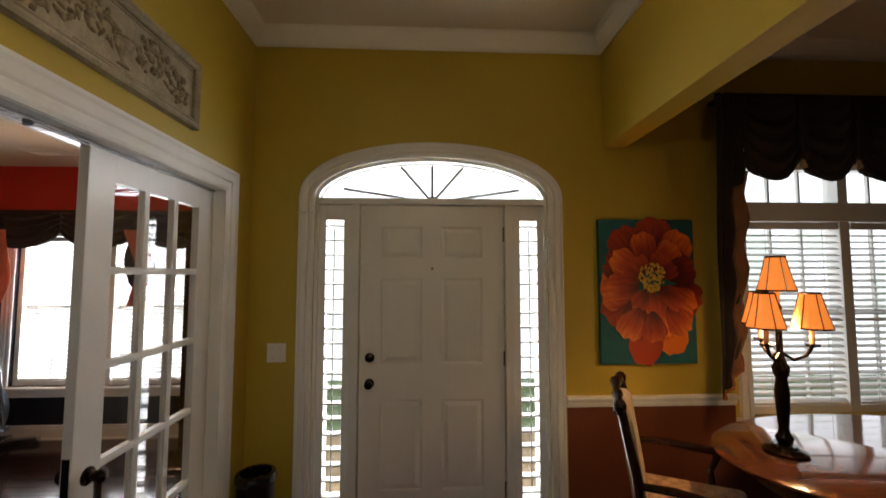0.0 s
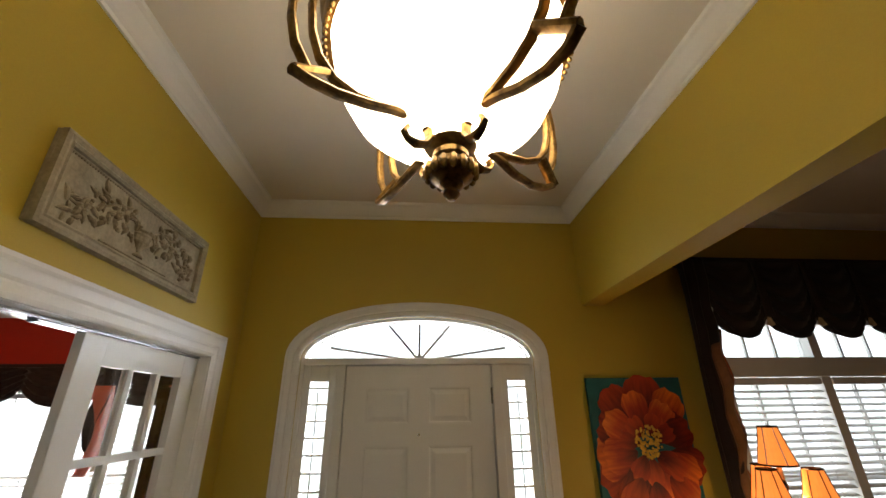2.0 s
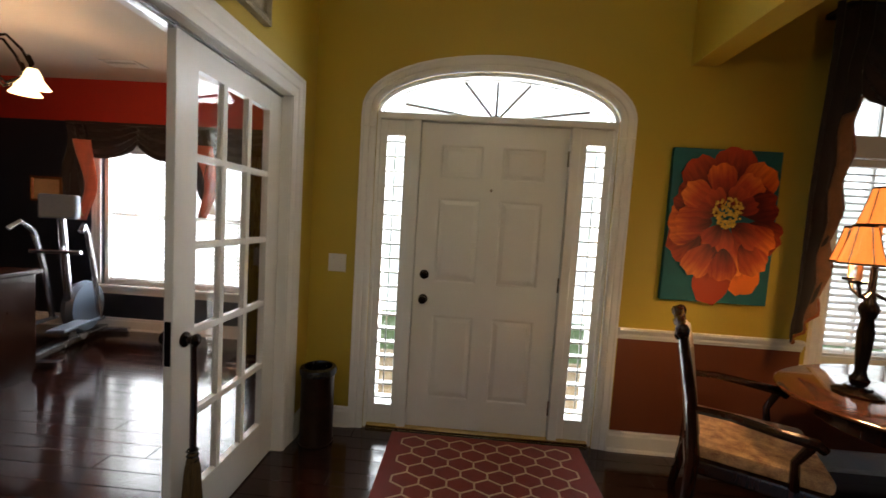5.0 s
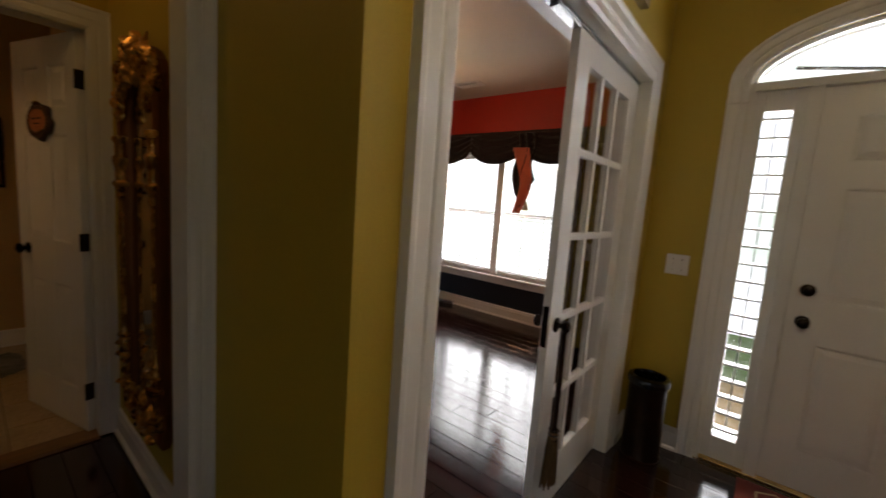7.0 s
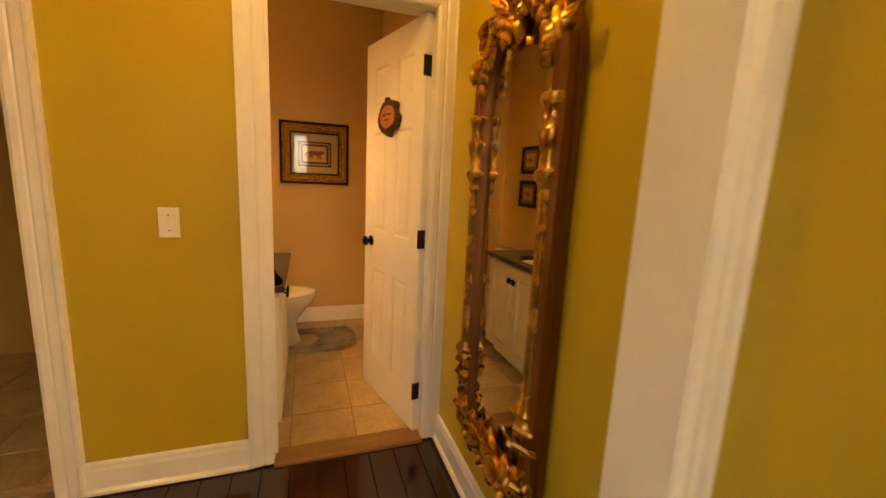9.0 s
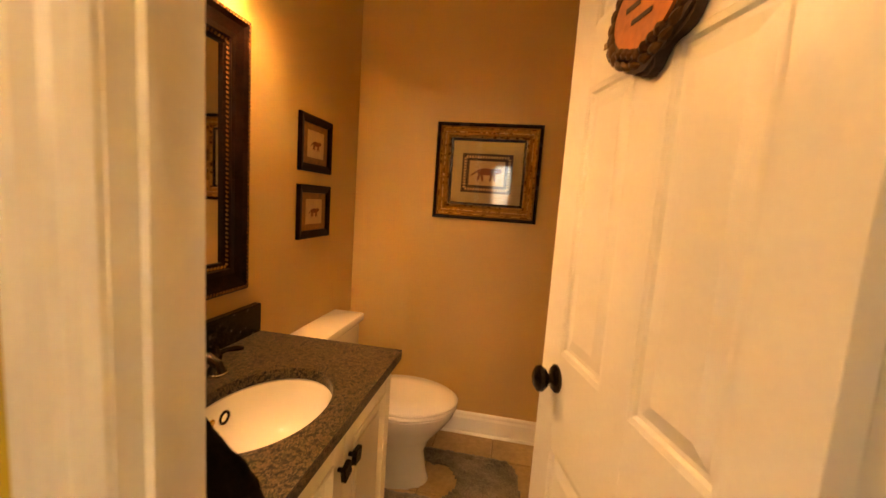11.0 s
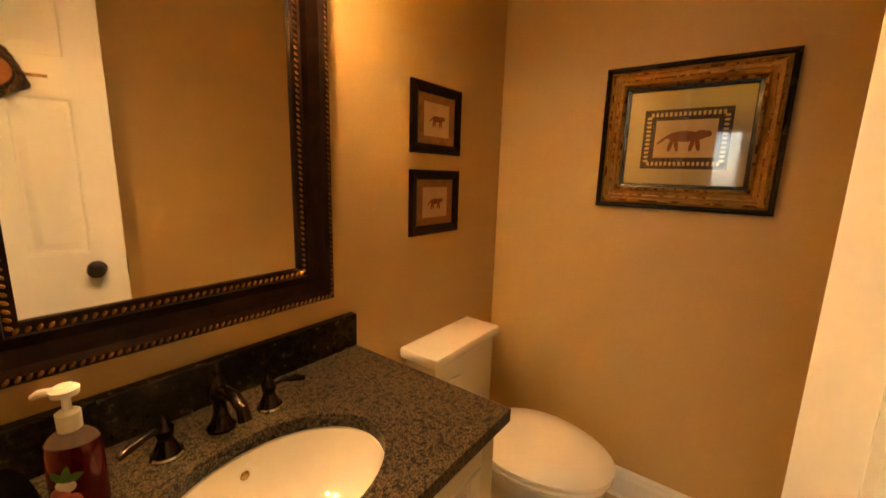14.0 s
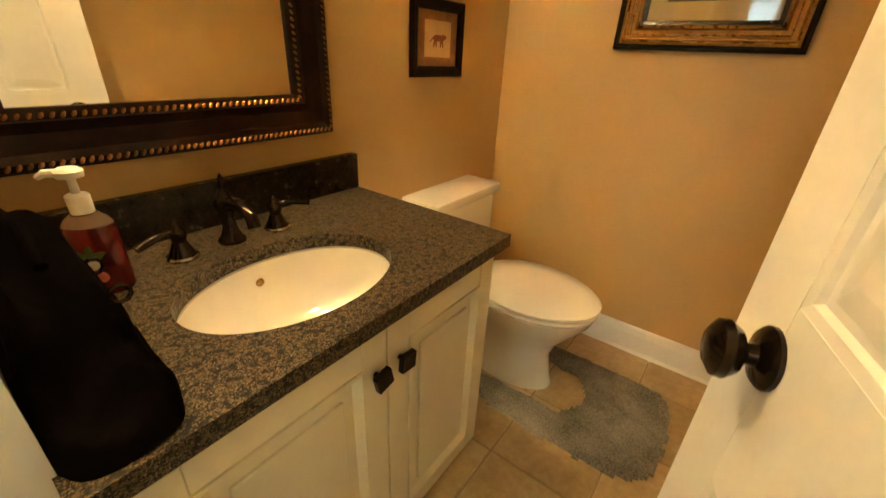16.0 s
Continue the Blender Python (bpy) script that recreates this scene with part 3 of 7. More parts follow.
# entry: arched casing, posts, transom bar, sill
ENT = lambda u, v, w: (u, FW - w, v)
ox0, ox1 = -0.115, 1.592
NA = 36
oa, ob_ = (EX1 - EX0) / 2, 0.272
path = [(EX1, 0.0), (EX1, 1.0), (EX1, SPR)] + [(DC + oa * math.cos(math.pi * i / NA), SPR + ob_ * math.sin(math.pi * i / NA)) for i in range(1, NA)] + [(EX0, SPR), (EX0, 1.0), (EX0, 0.0)]
bm = bmesh.new()
sweep(bm, path, [(d * 1.07, w) for d, w in CASING], ENT)
entry = thing("door_1", "white six-panel front door with sidelights and fanlight", "front door", (0, 0, 0), kind="structure")
part("casing", bm, WHITE, entry)
for x0, x1 in ((EX0 - 0.098, EX0 - 0.001), (EX1 + 0.001, EX1 + 0.098)):
    part("casing_joint", boxes((x0, FW - 0.031, 1.984, x1, FW - 0.012, 1.991), bev=0.002), WHITE, entry)
bm = bmesh.new()
box(bm, EX0, FW + 0.012, 0, EX0 + 0.022, FW + 0.15, SPR + 0.01)
box(bm, EX1 - 0.022, FW + 0.012, 0, EX1, FW + 0.15, SPR + 0.01)
for x in (0.208, 1.214):
    box(bm, x, FW + 0.004, 0, x + 0.058, FW + 0.14, 2.046, 0.004)
box(bm, EX0 + 0.022, FW + 0.002, 2.046, EX1 - 0.022, FW + 0.15, 2.088, 0.004)
box(bm, 0.262, FW + 0.080, 0.02, 0.286, FW + 0.13, 2.044)
box(bm, 1.192, FW + 0.080, 0.02, 1.217, FW + 0.13, 2.044)
box(bm, 0.286, FW + 0.0805, 2.025, 1.192, FW + 0.13, 2.0445)
part("door_frame", bm, WHITE, entry)
bm = bmesh.new()
inner = [(DC + (oa - 0.002) * math.cos(math.pi * i / NA), SPR + (ob_ - 0.002) * math.sin(math.pi * i / NA)) for i in range(NA + 1)]
sweep(bm, inner, [(0, -0.01), (0, -0.13), (-0.028, -0.13), (-0.028, -0.075), (-0.018, -0.06), (-0.018, -0.02)], ENT)
part("fanlight_frame", bm, WHITE, entry)
bm = boxes((EX0 + 0.022, FW - 0.004, 0.0, EX1 - 0.022, FW + 0.15, 0.022), bev=0.004)
part("sill", bm, BRASS, entry, "worn brass threshold")

# fanlight glass and spokes
g = [(DC + 0.725 * math.cos(math.pi * i / 30), 2.08 + 0.258 * math.sin(math.pi * i / 30)) for i in range(31)]
bm = bmesh.new()
prism(bm, g, ENT, -0.100, -0.104)
p = part("fanlight_pane", bm, PANE, entry)
p.visible_shadow = False
for a, r in ((90, 0.262), (131, 0.335), (49, 0.335), (171.5, 0.60), (8.5, 0.60)):
    bm = bmesh.new()
    c, s = math.cos(radians(a)), math.sin(radians(a))
    rr = min(r, 1 / math.sqrt((c / 0.72) ** 2 + (s / 0.262) ** 2))
    tube(bm, [(DC + 0.03 * c, FW + 0.092, 2.075 + 0.03 * s), (DC + rr * c, FW + 0.092, 2.075 + rr * s)], 0.0095, 6)
    part("spoke", bm, mat("grey_muntin", (0.20, 0.195, 0.18), 0.4) if a == 90 else bpy.data.materials["grey_muntin"], entry)
bm = bmesh.new()
prism(bm, [(DC + 0.036 * math.cos(math.pi * i / 10), 2.082 + 0.036 * math.sin(math.pi * i / 10)) for i in range(11)], ENT, -0.082, -0.10)
part("hub", bm, bpy.data.materials["grey_muntin"], entry)


def knob(bm, c, d, r=0.027, stem=0.045):
    """A round door knob with its rose, out of the face along d."""
    before = set(bm.verts)
    lathe(bm, [(0.031, 0), (0.031, 0.004), (0.026, 0.009), (0.012, 0.012), (0.010, stem * 0.55), (r * 0.75, stem * 0.72), (r, stem), (r * 0.96, stem * 1.22), (r * 0.6, stem * 1.42), (0, stem * 1.47)], 20)
    m = Matrix.Translation(c) @ Vector(d).to_track_quat("Z", "Y").to_matrix().to_4x4()
    for v in bm.verts:
        if v not in before:
            v.co = m @ v.co
    return bm


def six_panel(leaf, w, h, t, cols, rows, mat_):
    """Leaf in its own xz plane from the hinge at x = 0; thickness along y."""
    bm = bmesh.new()
    xs = [0] + [c for pair in cols for c in pair] + [w]
    for i in range(0, len(xs), 2):
        box(bm, xs[i], 0, 0, xs[i + 1], t, h)
    zs = [0] + [c for pair in rows for c in pair] + [h]
    for c0, c1 in cols:
        for i in range(0, len(zs), 2):
            box(bm, c0, 0.0004, zs[i], c1, t - 0.0004, zs[i + 1])
    part("stiles_and_rails", bm, mat_, leaf)
    for c0, c1 in cols:
        for r0, r1 in rows:
            bm = bmesh.new()
            box(bm, c0, 0.008, r0, c1, t - 0.008, r1)
            for y0, s in ((0.008, -1), (t - 0.008, 1)):
                A = [(c0, r0), (c1, r0), (c1, r1), (c0, r1)]
                rings = []
                for ins, dy in ((0.0, 0.0072), (0.010, 0.0055), (0.014, 0.0002), (0.022, 0.0002), (0.046, 0.006)):
                    rings.append([bm.verts.new((x + (ins if x == c0 else -ins), y0 + s * dy, z + (ins if z == r0 else -ins))) for x, z in A])
                for a, b in zip(rings, rings[1:]):
                    for k in range(4):
                        bm.faces.new((a[k], a[(k + 1) % 4], b[(k + 1) % 4], b[k]))
                bm.faces.new(rings[-1])
            part("panel", bm, mat_, leaf)


# front door leaf: hinges on the dining side
leaf = part("leaf", boxes((0.275, FW + 0.06, 0.3, 0.28, FW + 0.062, 0.302)), WHITE, entry)
leaf.matrix_local = pose(0.270, FW + 0.034, 0.024)
leaf.data.clear_geometry()
cx = ((0.128, 0.408), (0.524, 0.804))
six_panel(leaf, 0.938, 2.018, 0.044, cx, ((0.20, 0.77), (0.985, 1.545), (1.665, 1.885)), WHITE)
leaf.data = boxes_mesh = bpy.data.meshes.new("leaf")
bm = boxes((0.002, 0.020, 0.002, 0.936, 0.024, 2.016))
bm.to_mesh(boxes_mesh)
bm.free()
boxes_mesh.materials.append(WHITE)
bm = bmesh.new()
knob(bm, (0.067, 0.0, 0.872), (0, -1, 0))
part("knob", bm, BRONZE, leaf, "dark bronze door knob", True)
bm = bmesh.new()
knob(bm, (0.067, 0.0, 1.034), (0, -1, 0), 0.022, 0.022)
part("deadbolt", bm, BRONZE, leaf, "dark bronze deadbolt", True)
bm = bmesh.new()
lathe(bm, [(0.009, 0), (0.009, 0.003), (0.005, 0.005), (0, 0.005)], 12)
for v in bm.verts:
    v.co = (0.467 + v.co.x, -v.co.z, 1.605 + v.co.y)
part("peephole", bm, STEEL, leaf)
for z in (0.20, 1.02, 1.83):
    part("hinge", boxes((0.932, -0.008, z - 0.05, 0.946, 0.004, z + 0.05), bev=0.003), STEEL, leaf, "grey steel hinge")

# sidelights: framed, with open louvres
for sx in (EX0 + 0.022, 1.272):
    side = part("sidelight", boxes((sx, FW + 0.03, 0.022, sx + 0.046, FW + 0.075, 2.046), (sx + 0.160, FW + 0.03, 0.022, sx + 0.206, FW + 0.075, 2.046), (sx + 0.046, FW + 0.03, 0.022, sx + 0.160, FW + 0.075, 0.155), (sx + 0.046, FW + 0.03, 1.945, sx + 0.160, FW + 0.075, 2.046), bev=0.004), WHITE, entry)
    p = part("pane", boxes((sx + 0.040, FW + 0.10, 0.15, sx + 0.166, FW + 0.104, 1.95)), PANE, side)
    p.visible_shadow = False
    part("outer_frame", boxes((sx, FW + 0.085, 0.022, sx + 0.042, FW + 0.14, 2.046), (sx + 0.164, FW + 0.085, 0.022, sx + 0.206, FW + 0.14, 2.046), (sx + 0.042, FW + 0.085, 0.022, sx + 0.164, FW + 0.14, 0.15), (sx + 0.042, FW + 0.085, 1.95, sx + 0.164, FW + 0.14, 2.046)), WHITE, side)
    bm = bmesh.new()
    prof = [(-0.030, -0.005), (-0.030, 0.005), (-0.018, 0.0068), (0, 0.0075), (0.018, 0.006), (0.030, 0), (0.018, -0.006), (0, -0.0075), (-0.018, -0.0068)]
    prism(bm, prof, lambda u, v, w: (w, u, v), 0, 0.112)
    lm = part("louvre", bm, WHITE, side)
    lm.matrix_local = pose(sx + 0.047, FW + 0.056, 0.205, 4)
    for i in range(1, 19):
        reuse("louvre", lm.data, side, pose(sx + 0.047, FW + 0.056, 0.205 + 0.0945 * i, 4))
    bm = bmesh.new()
    tube(bm, [(sx + 0.103, FW + 0.020, 0.24), (sx + 0.103, FW + 0.020, 1.88)], 0.004, 6)
    part("tilt_rod", bm, WHITE, side)

# pocket french door leaf
fd = thing("door_2", "white fifteen-pane french pocket door standing half open", "french door", (LW - 0.052, 2.0, 0.01), kind="structure")
DW, DH, DT = 0.812, 2.030, 0.036
bm = bmesh.new()
gx = [0.140, 0.300, 0.480, 0.660]
gz0, gz1 = 0.225, 1.925
box(bm, -DT, 0, 0, 0, 0.122, DH, 0.003)
box(bm, -DT, DW - 0.135, 0, 0, DW, DH, 0.003)
box(bm, -DT + 0.001, 0.122, 0, -0.001, DW - 0.135, gz0)
box(bm, -DT + 0.001, 0.122, gz1, -0.001, DW - 0.135, DH)
part("stiles_and_rails", bm, WHITE, fd)
y0, y1 = 0.122, DW - 0.135
pw, ph = (y1 - y0 - 2 * 0.030) / 3, (gz1 - gz0 - 4 * 0.030) / 5
MUNT = [(-DT + 0.004, -0.015), (-DT + 0.012, -0.015), (-DT / 2, -0.008), (-0.012, -0.015), (-0.004, -0.015), (-0.002, 0), (-0.004, 0.015), (-0.012, 0.015), (-DT / 2, 0.008), (-DT + 0.012, 0.015), (-DT + 0.004, 0.015)]
for i in (1, 2):
    yc = y0 + i * pw + (i - 0.5) * 0.030
    bm = bmesh.new()
    prism(bm, MUNT, lambda u, v, w: (u, yc + v, w), gz0, gz1)
    part("muntin", bm, WHITE, fd)
for j in (1, 2, 3, 4):
    zc = gz0 + j * ph + (j - 0.5) * 0.030
    bm = bmesh.new()
    prism(bm, [(u, v * 0.96) for u, v in MUNT], lambda u, v, w: (u * 0.99, w, zc + v), y0, y1)
    part("muntin", bm, WHITE, fd)
pm = None
for i in range(3):
    for j in range(5):
        m = pose(-DT / 2, y0 + i * (pw + 0.03), gz0 + j * (ph + 0.03))
        if pm is None:
            q = part("pane", boxes((-0.002, -0.004, -0.004, 0.002, pw + 0.004, ph + 0.004)), PANE, fd)
            pm = q.data
            q.matrix_local = m
        else:
            q = reuse("pane", pm, fd, m)
        q.visible_shadow = False
for d in (1, -1):
    bm = bmesh.new()
    knob(bm, (0 if d > 0 else -DT, 0.066, 0.885), (d, 0, 0), 0.026, 0.042)
    part("knob", bm, BRONZE, fd, "dark bronze door knob", True)
bm = boxes((-DT + 0.006, -0.003, 0.80, -0.006, 0.0005, 0.97))
part("edge_plate", bm, BRONZE, fd, "dark bronze edge plate")

# powder room door, standing open into the room
pd = thing("door_3", "white six-panel powder room door standing ajar", "door", (-2.490, 0.931, 0.018), 195.9, kind="structure")
six_panel(pd, 0.630, 2.018, 0.035, ((0.095, 0.272), (0.358, 0.535)), ((0.205, 0.77), (0.985, 1.545), (1.665, 1.885)), WHITE)
for y, d in ((0.0, -1), (0.035, 1)):
    bm = bmesh.new()
    knob(bm, (0.540, y, 0.925), (0, d, 0), 0.029, 0.036)
    part("knob", bm, BRONZE, pd, "dark bronze door knob", True)
part("latch", boxes((0.628, 0.006, 0.89, 0.632, 0.029, 0.96)), BRONZE, pd)
for z in (0.22, 1.01, 1.80):
    bm = boxes((-0.006, 0.030, z - 0.045, 0.006, 0.044, z + 0.045), bev=0.003)
    box(bm, -0.002, 0.004, z - 0.045, 0.001, 0.032, z + 0.045)
    part("hinge", bm, BRONZE, pd, "dark bronze hinge")
# ---- foyer ----
rng = random.Random(7)


def scroll_leaf(bm, c, length, width, ang, lift, to3, curl=0.4):
    """A small carved leaf: a bent, ridged blade on a surface."""
    n = 6
    rows = []
    for i in range(n + 1):
        f = i / n
        a = ang + curl * f
        x = c[0] + length * f * math.cos(ang + curl * f * 0.5)
        y = c[1] + length * f * math.sin(ang + curl * f * 0.5)
        w = width * math.sin(math.pi * (0.12 + 0.86 * f)) * 0.5
        h = lift * math.sin(math.pi * (0.15 + 0.8 * f))
        nx, ny = -math.sin(a), math.cos(a)
        rows.append([bm.verts.new(to3(x + nx * w * k, y + ny * w * k, h * q)) for k, q in ((-1, 0.0), (-0.7, 0.75), (0, 1.0), (0.7, 0.75), (1, 0.0))])
    for a, b in zip(rows, rows[1:]):
        for k in range(4):
            bm.faces.new((a[k], a[k + 1], b[k + 1], b[k]))
    return bm


# plaster relief over the pocket door
RY0, RY1, RZ0, RZ1 = 1.568, 2.492, 2.272, 2.590
rel = thing("wall_relief", "aged beige plaster relief of an urn with trailing leaves", "wall relief", (LW, (RY0 + RY1) / 2, RZ0))
RW, RH = (RY1 - RY0) / 2, RZ1 - RZ0
ONW = lambda u, v, w: (0.030 + w, u, v)
part("board", boxes((0, -RW, 0, 0.020, RW, RH), bev=0.004), PLASTER, rel)
bm = bmesh.new()
sweep(bm, [(RW, 0), (RW, RH), (-RW, RH), (-RW, 0)], [(0, -0.012), (0, 0.008), (-0.012, 0.012), (-0.026, 0.006), (-0.032, 0.010), (-0.040, 0.004), (-0.040, -0.012)], ONW, True)
part("rim", bm, PLASTER, rel)
for row in ([(-RW + 0.055 + 0.0124 * i, RH - 0.050) for i in range(67)], [(-0.20 + 0.0124 * i, 0.050) for i in range(33)]):
    bm = bmesh.new()
    for y, z in row:
        ball(bm, (0.021, y, z), 0.0042, 6)
    part("beading", bm, PLASTERDARK, rel)
bm = bmesh.new()
lathe(bm, [(0.0, 0.062), (0.030, 0.064), (0.030, 0.070), (0.012, 0.082), (0.018, 0.095), (0.046, 0.125), (0.052, 0.150), (0.045, 0.160), (0.052, 0.168), (0.0, 0.168)], 16, (0.018, 0.0, 0), 0.55, 1.0)
part("urn", bm, PLASTERDARK, rel)
REL = lambda u, v, w: (0.0195 + w, u, v)
for side_ in (-1, 1):
    bm = bmesh.new()
    for i in range(58):
        f = i / 57
        u = side_ * (0.04 + 0.335 * f)
        v = 0.155 + 0.045 * math.sin(f * 5.2) * (1 - 0.2 * f) + rng.uniform(-0.055, 0.055)
        scroll_leaf(bm, (u, v), rng.uniform(0.030, 0.058), rng.uniform(0.014, 0.024), rng.uniform(0, 6.28), rng.uniform(0.009, 0.018), REL, rng.uniform(-0.9, 0.9))
    for i in range(12):
        ball(bm, (0.024, side_ * rng.uniform(0.06, 0.36), 0.155 + rng.uniform(-0.05, 0.05)), rng.uniform(0.006, 0.011), 8)
    part("leaf_garland", bm, PLASTERDARK, rel, "", True)
    bm = bmesh.new()
    tube(bm, [(0.022, side_ * (0.03 + 0.33 * f / 12), 0.165 + 0.045 * math.sin(f / 12 * 5.2)) for f in range(13)], 0.005, 6)
    part("stem", bm, PLASTERDARK, rel)

# pendant light
PX, PY, PZ = 0.751, 1.097, 2.101
pl = thing("pendant_light", "antique gold iron pendant with a glowing alabaster bowl", "pendant light", (PX, PY, PZ))
bm = bmesh.new()
prof = [(0.030, 0.126), (0.090, 0.134), (0.145, 0.154), (0.187, 0.190), (0.214, 0.240), (0.230, 0.300), (0.238, 0.350)]
lathe(bm, prof + [(0.232, 0.350), (0.208, 0.246), (0.182, 0.197), (0.141, 0.161), (0.088, 0.141), (0.028, 0.132)], 48)
part("bowl", bm, BOWL, pl, "glowing cream alabaster bowl", True)
bm = bmesh.new()
lathe(bm, [(0.236, 0.318), (0.248, 0.322), (0.254, 0.345), (0.250, 0.370), (0.260, 0.388), (0.264, 0.410), (0.242, 0.418), (0.240, 0.350)], 48, (0, 0, 0), 1, 1, False)
for i in range(96):
    a = 2 * math.pi * i / 96
    ball(bm, (0.246 * math.cos(a), 0.246 * math.sin(a), 0.314), 0.0055, 6)
part("rim_band", bm, GOLDBRONZE, pl, "", True)
bm = bmesh.new()
lathe(bm, [(0, 0.0), (0.006, 0.002), (0.012, 0.012), (0.010, 0.020), (0.017, 0.028), (0.016, 0.036), (0.030, 0.044), (0.036, 0.056), (0.030, 0.072), (0.022, 0.080), (0.026, 0.086), (0.026, 0.096), (0.034, 0.104), (0.038, 0.112), (0.0, 0.114)], 24, (0, 0, 0), 1.3, 1.3)
for i in range(16):
    a = 2 * math.pi * i / 16
    ball(bm, (0.044 * math.cos(a), 0.044 * math.sin(a), 0.056), 0.008, 6, 2.0)
part("finial", bm, GOLDBRONZE, pl, "fluted bronze finial", True)
bm = bmesh.new()
lathe(bm, [(0, 0.110), (0.034, 0.110), (0.030, 0.124), (0.036, 0.133), (0.053, 0.139), (0.058, 0.146), (0.050, 0.154), (0.0, 0.156)], 24)
for i in range(12):
    a = 2 * math.pi * i / 12
    ball(bm, (0.055 * math.cos(a), 0.055 * math.sin(a), 0.146), 0.009, 6)
part("collar", bm, GOLDBRONZE, pl, "", True)
arm = None
for k in range(4):
    a = radians(30 + 90 * k)
    rot = pose(0, 0, 0, 0, 0, math.degrees(a))
    if arm is None:
        bm = bmesh.new()
        curl = [(0.092, 0, 0.119), (0.099, 0, 0.107), (0.091, 0, 0.095), (0.074, 0, 0.090), (0.057, 0, 0.096), (0.047, 0, 0.112), (0.050, 0, 0.130), (0.064, 0, 0.142), (0.086, 0, 0.145)]
        low = curl + [(0.125, 0.004, 0.137), (0.175, 0.010, 0.121), (0.225, 0.013, 0.113), (0.265, 0.011, 0.118), (0.292, 0.006, 0.131)]
        hi = [(0.090, 0, 0.1452), (0.138, -0.005, 0.143), (0.185, -0.010, 0.146), (0.224, -0.012, 0.162), (0.252, -0.012, 0.194), (0.268, -0.012, 0.240), (0.276, -0.010, 0.295), (0.272, -0.008, 0.355), (0.258, -0.006, 0.400)]
        cross = [(0.292, 0.006, 0.131), (0.236, -0.014, 0.170)]
        outer_ = [(0.270, 0.0, 0.148), (0.294, 0.002, 0.186), (0.306, 0.002, 0.238), (0.308, 0.002, 0.295), (0.298, 0.0, 0.355), (0.260, -0.002, 0.410)]
        for pts, r in ((low, [0.0055] * 3 + [0.0075] * (len(low) - 3)), (hi, 0.0070), (cross, 0.0085), (outer_, 0.0070)):
            tube(bm, pts, r, 8, 1.5)
        arm = part("arm", bm, GOLDBRONZE, pl, "", True)
        arm.matrix_local = rot
    else:
        reuse("arm", arm.data, pl, rot)
bm = bmesh.new()
lathe(bm, [(0.012, 0.70), (0.020, 0.72), (0.014, 0.74), (0.009, 0.76), (0.009, 1.04), (0.014, 1.05), (0.060, 1.07), (0.068, 1.085), (0.070, CH - PZ)], 20)
part("stem", bm, GOLDBRONZE, pl, "", True)
for k in range(3):
    a = radians(80 + 120 * k)
    bm = bmesh.new()
    tube(bm, [(0.25 * math.cos(a), 0.25 * math.sin(a), 0.410), (0.16 * math.cos(a), 0.16 * math.sin(a), 0.58), (0.012 * math.cos(a), 0.012 * math.sin(a), 0.72)], 0.005, 6)
    part("hanger", bm, GOLDBRONZE, pl)


def switch_plate(name, m, gangs, label):
    sp = thing(name, label, "light switch")
    sp.matrix_world = m
    w = 0.071 + 0.046 * (gangs - 1)
    part("plate", boxes((-w / 2, -0.006, -0.0585, w / 2, 0, 0.0585), bev=0.003), PLASTIC, sp)
    for i in range(gangs):
        xc = (i - (gangs - 1) / 2) * 0.046
        bm = boxes((xc - 0.005, -0.016, -0.004, xc + 0.005, -0.005, 0.012), bev=0.002)
        part("toggle", bm, PLASTIC, sp)
        for z in (-0.030, 0.030):
            bm = bmesh.new()
            lathe(bm, [(0.003, 0.0), (0.003, 0.0015), (0, 0.0018)], 8, (0, 0, 0))
            for v in bm.verts:
                v.co = (xc + v.co.x, -0.006 - v.co.z, z + v.co.y)
            part("screw", bm, STEEL, sp)
    return sp


switch_plate("light_switch", pose(-0.237, FW, 1.101), 2, "white two-gang switch plate on the ochre wall")
switch_plate("light_switch", pose(HW, -0.114, 1.103, 0, 0, 90), 1, "white single switch plate on the hall wall")

# umbrella stand
us = thing("umbrella_stand", "tall dark bronze cylindrical stand in the foyer corner", "umbrella stand", (-0.262, 2.965, 0.0))
bm = bmesh.new()
lathe(bm, [(0.0, 0.0), (0.104, 0.0), (0.106, 0.012), (0.100, 0.02), (0.100, 0.44), (0.094, 0.44), (0.092, 0.03), (0.0, 0.03)], 32)
part("body", bm, mat("dark_hammered_bronze", (0.022, 0.011, 0.005), 0.3, metal=0.8, var=0.4, scale=12, grain=60, bump=0.15), us, "", True)
bm = bmesh.new()
lathe(bm, [(0.100, 0.43), (0.110, 0.433), (0.113, 0.455), (0.106, 0.472), (0.085, 0.478), (0.082, 0.465), (0.094, 0.44)], 32)
part("rim", bm, BLACK, us, "black rolled rim", True)

# entry rug
rug = thing("rug", "red wool rug with a cream lattice pattern", "rug", (0.80, 2.22, 0.0))
RGW, RGL = 0.61, 0.91
part("rug_body", boxes((-RGW, -RGL, 0.0012, RGW, RGL, 0.009), bev=0.003), RUGRED, rug)
bm = bmesh.new()


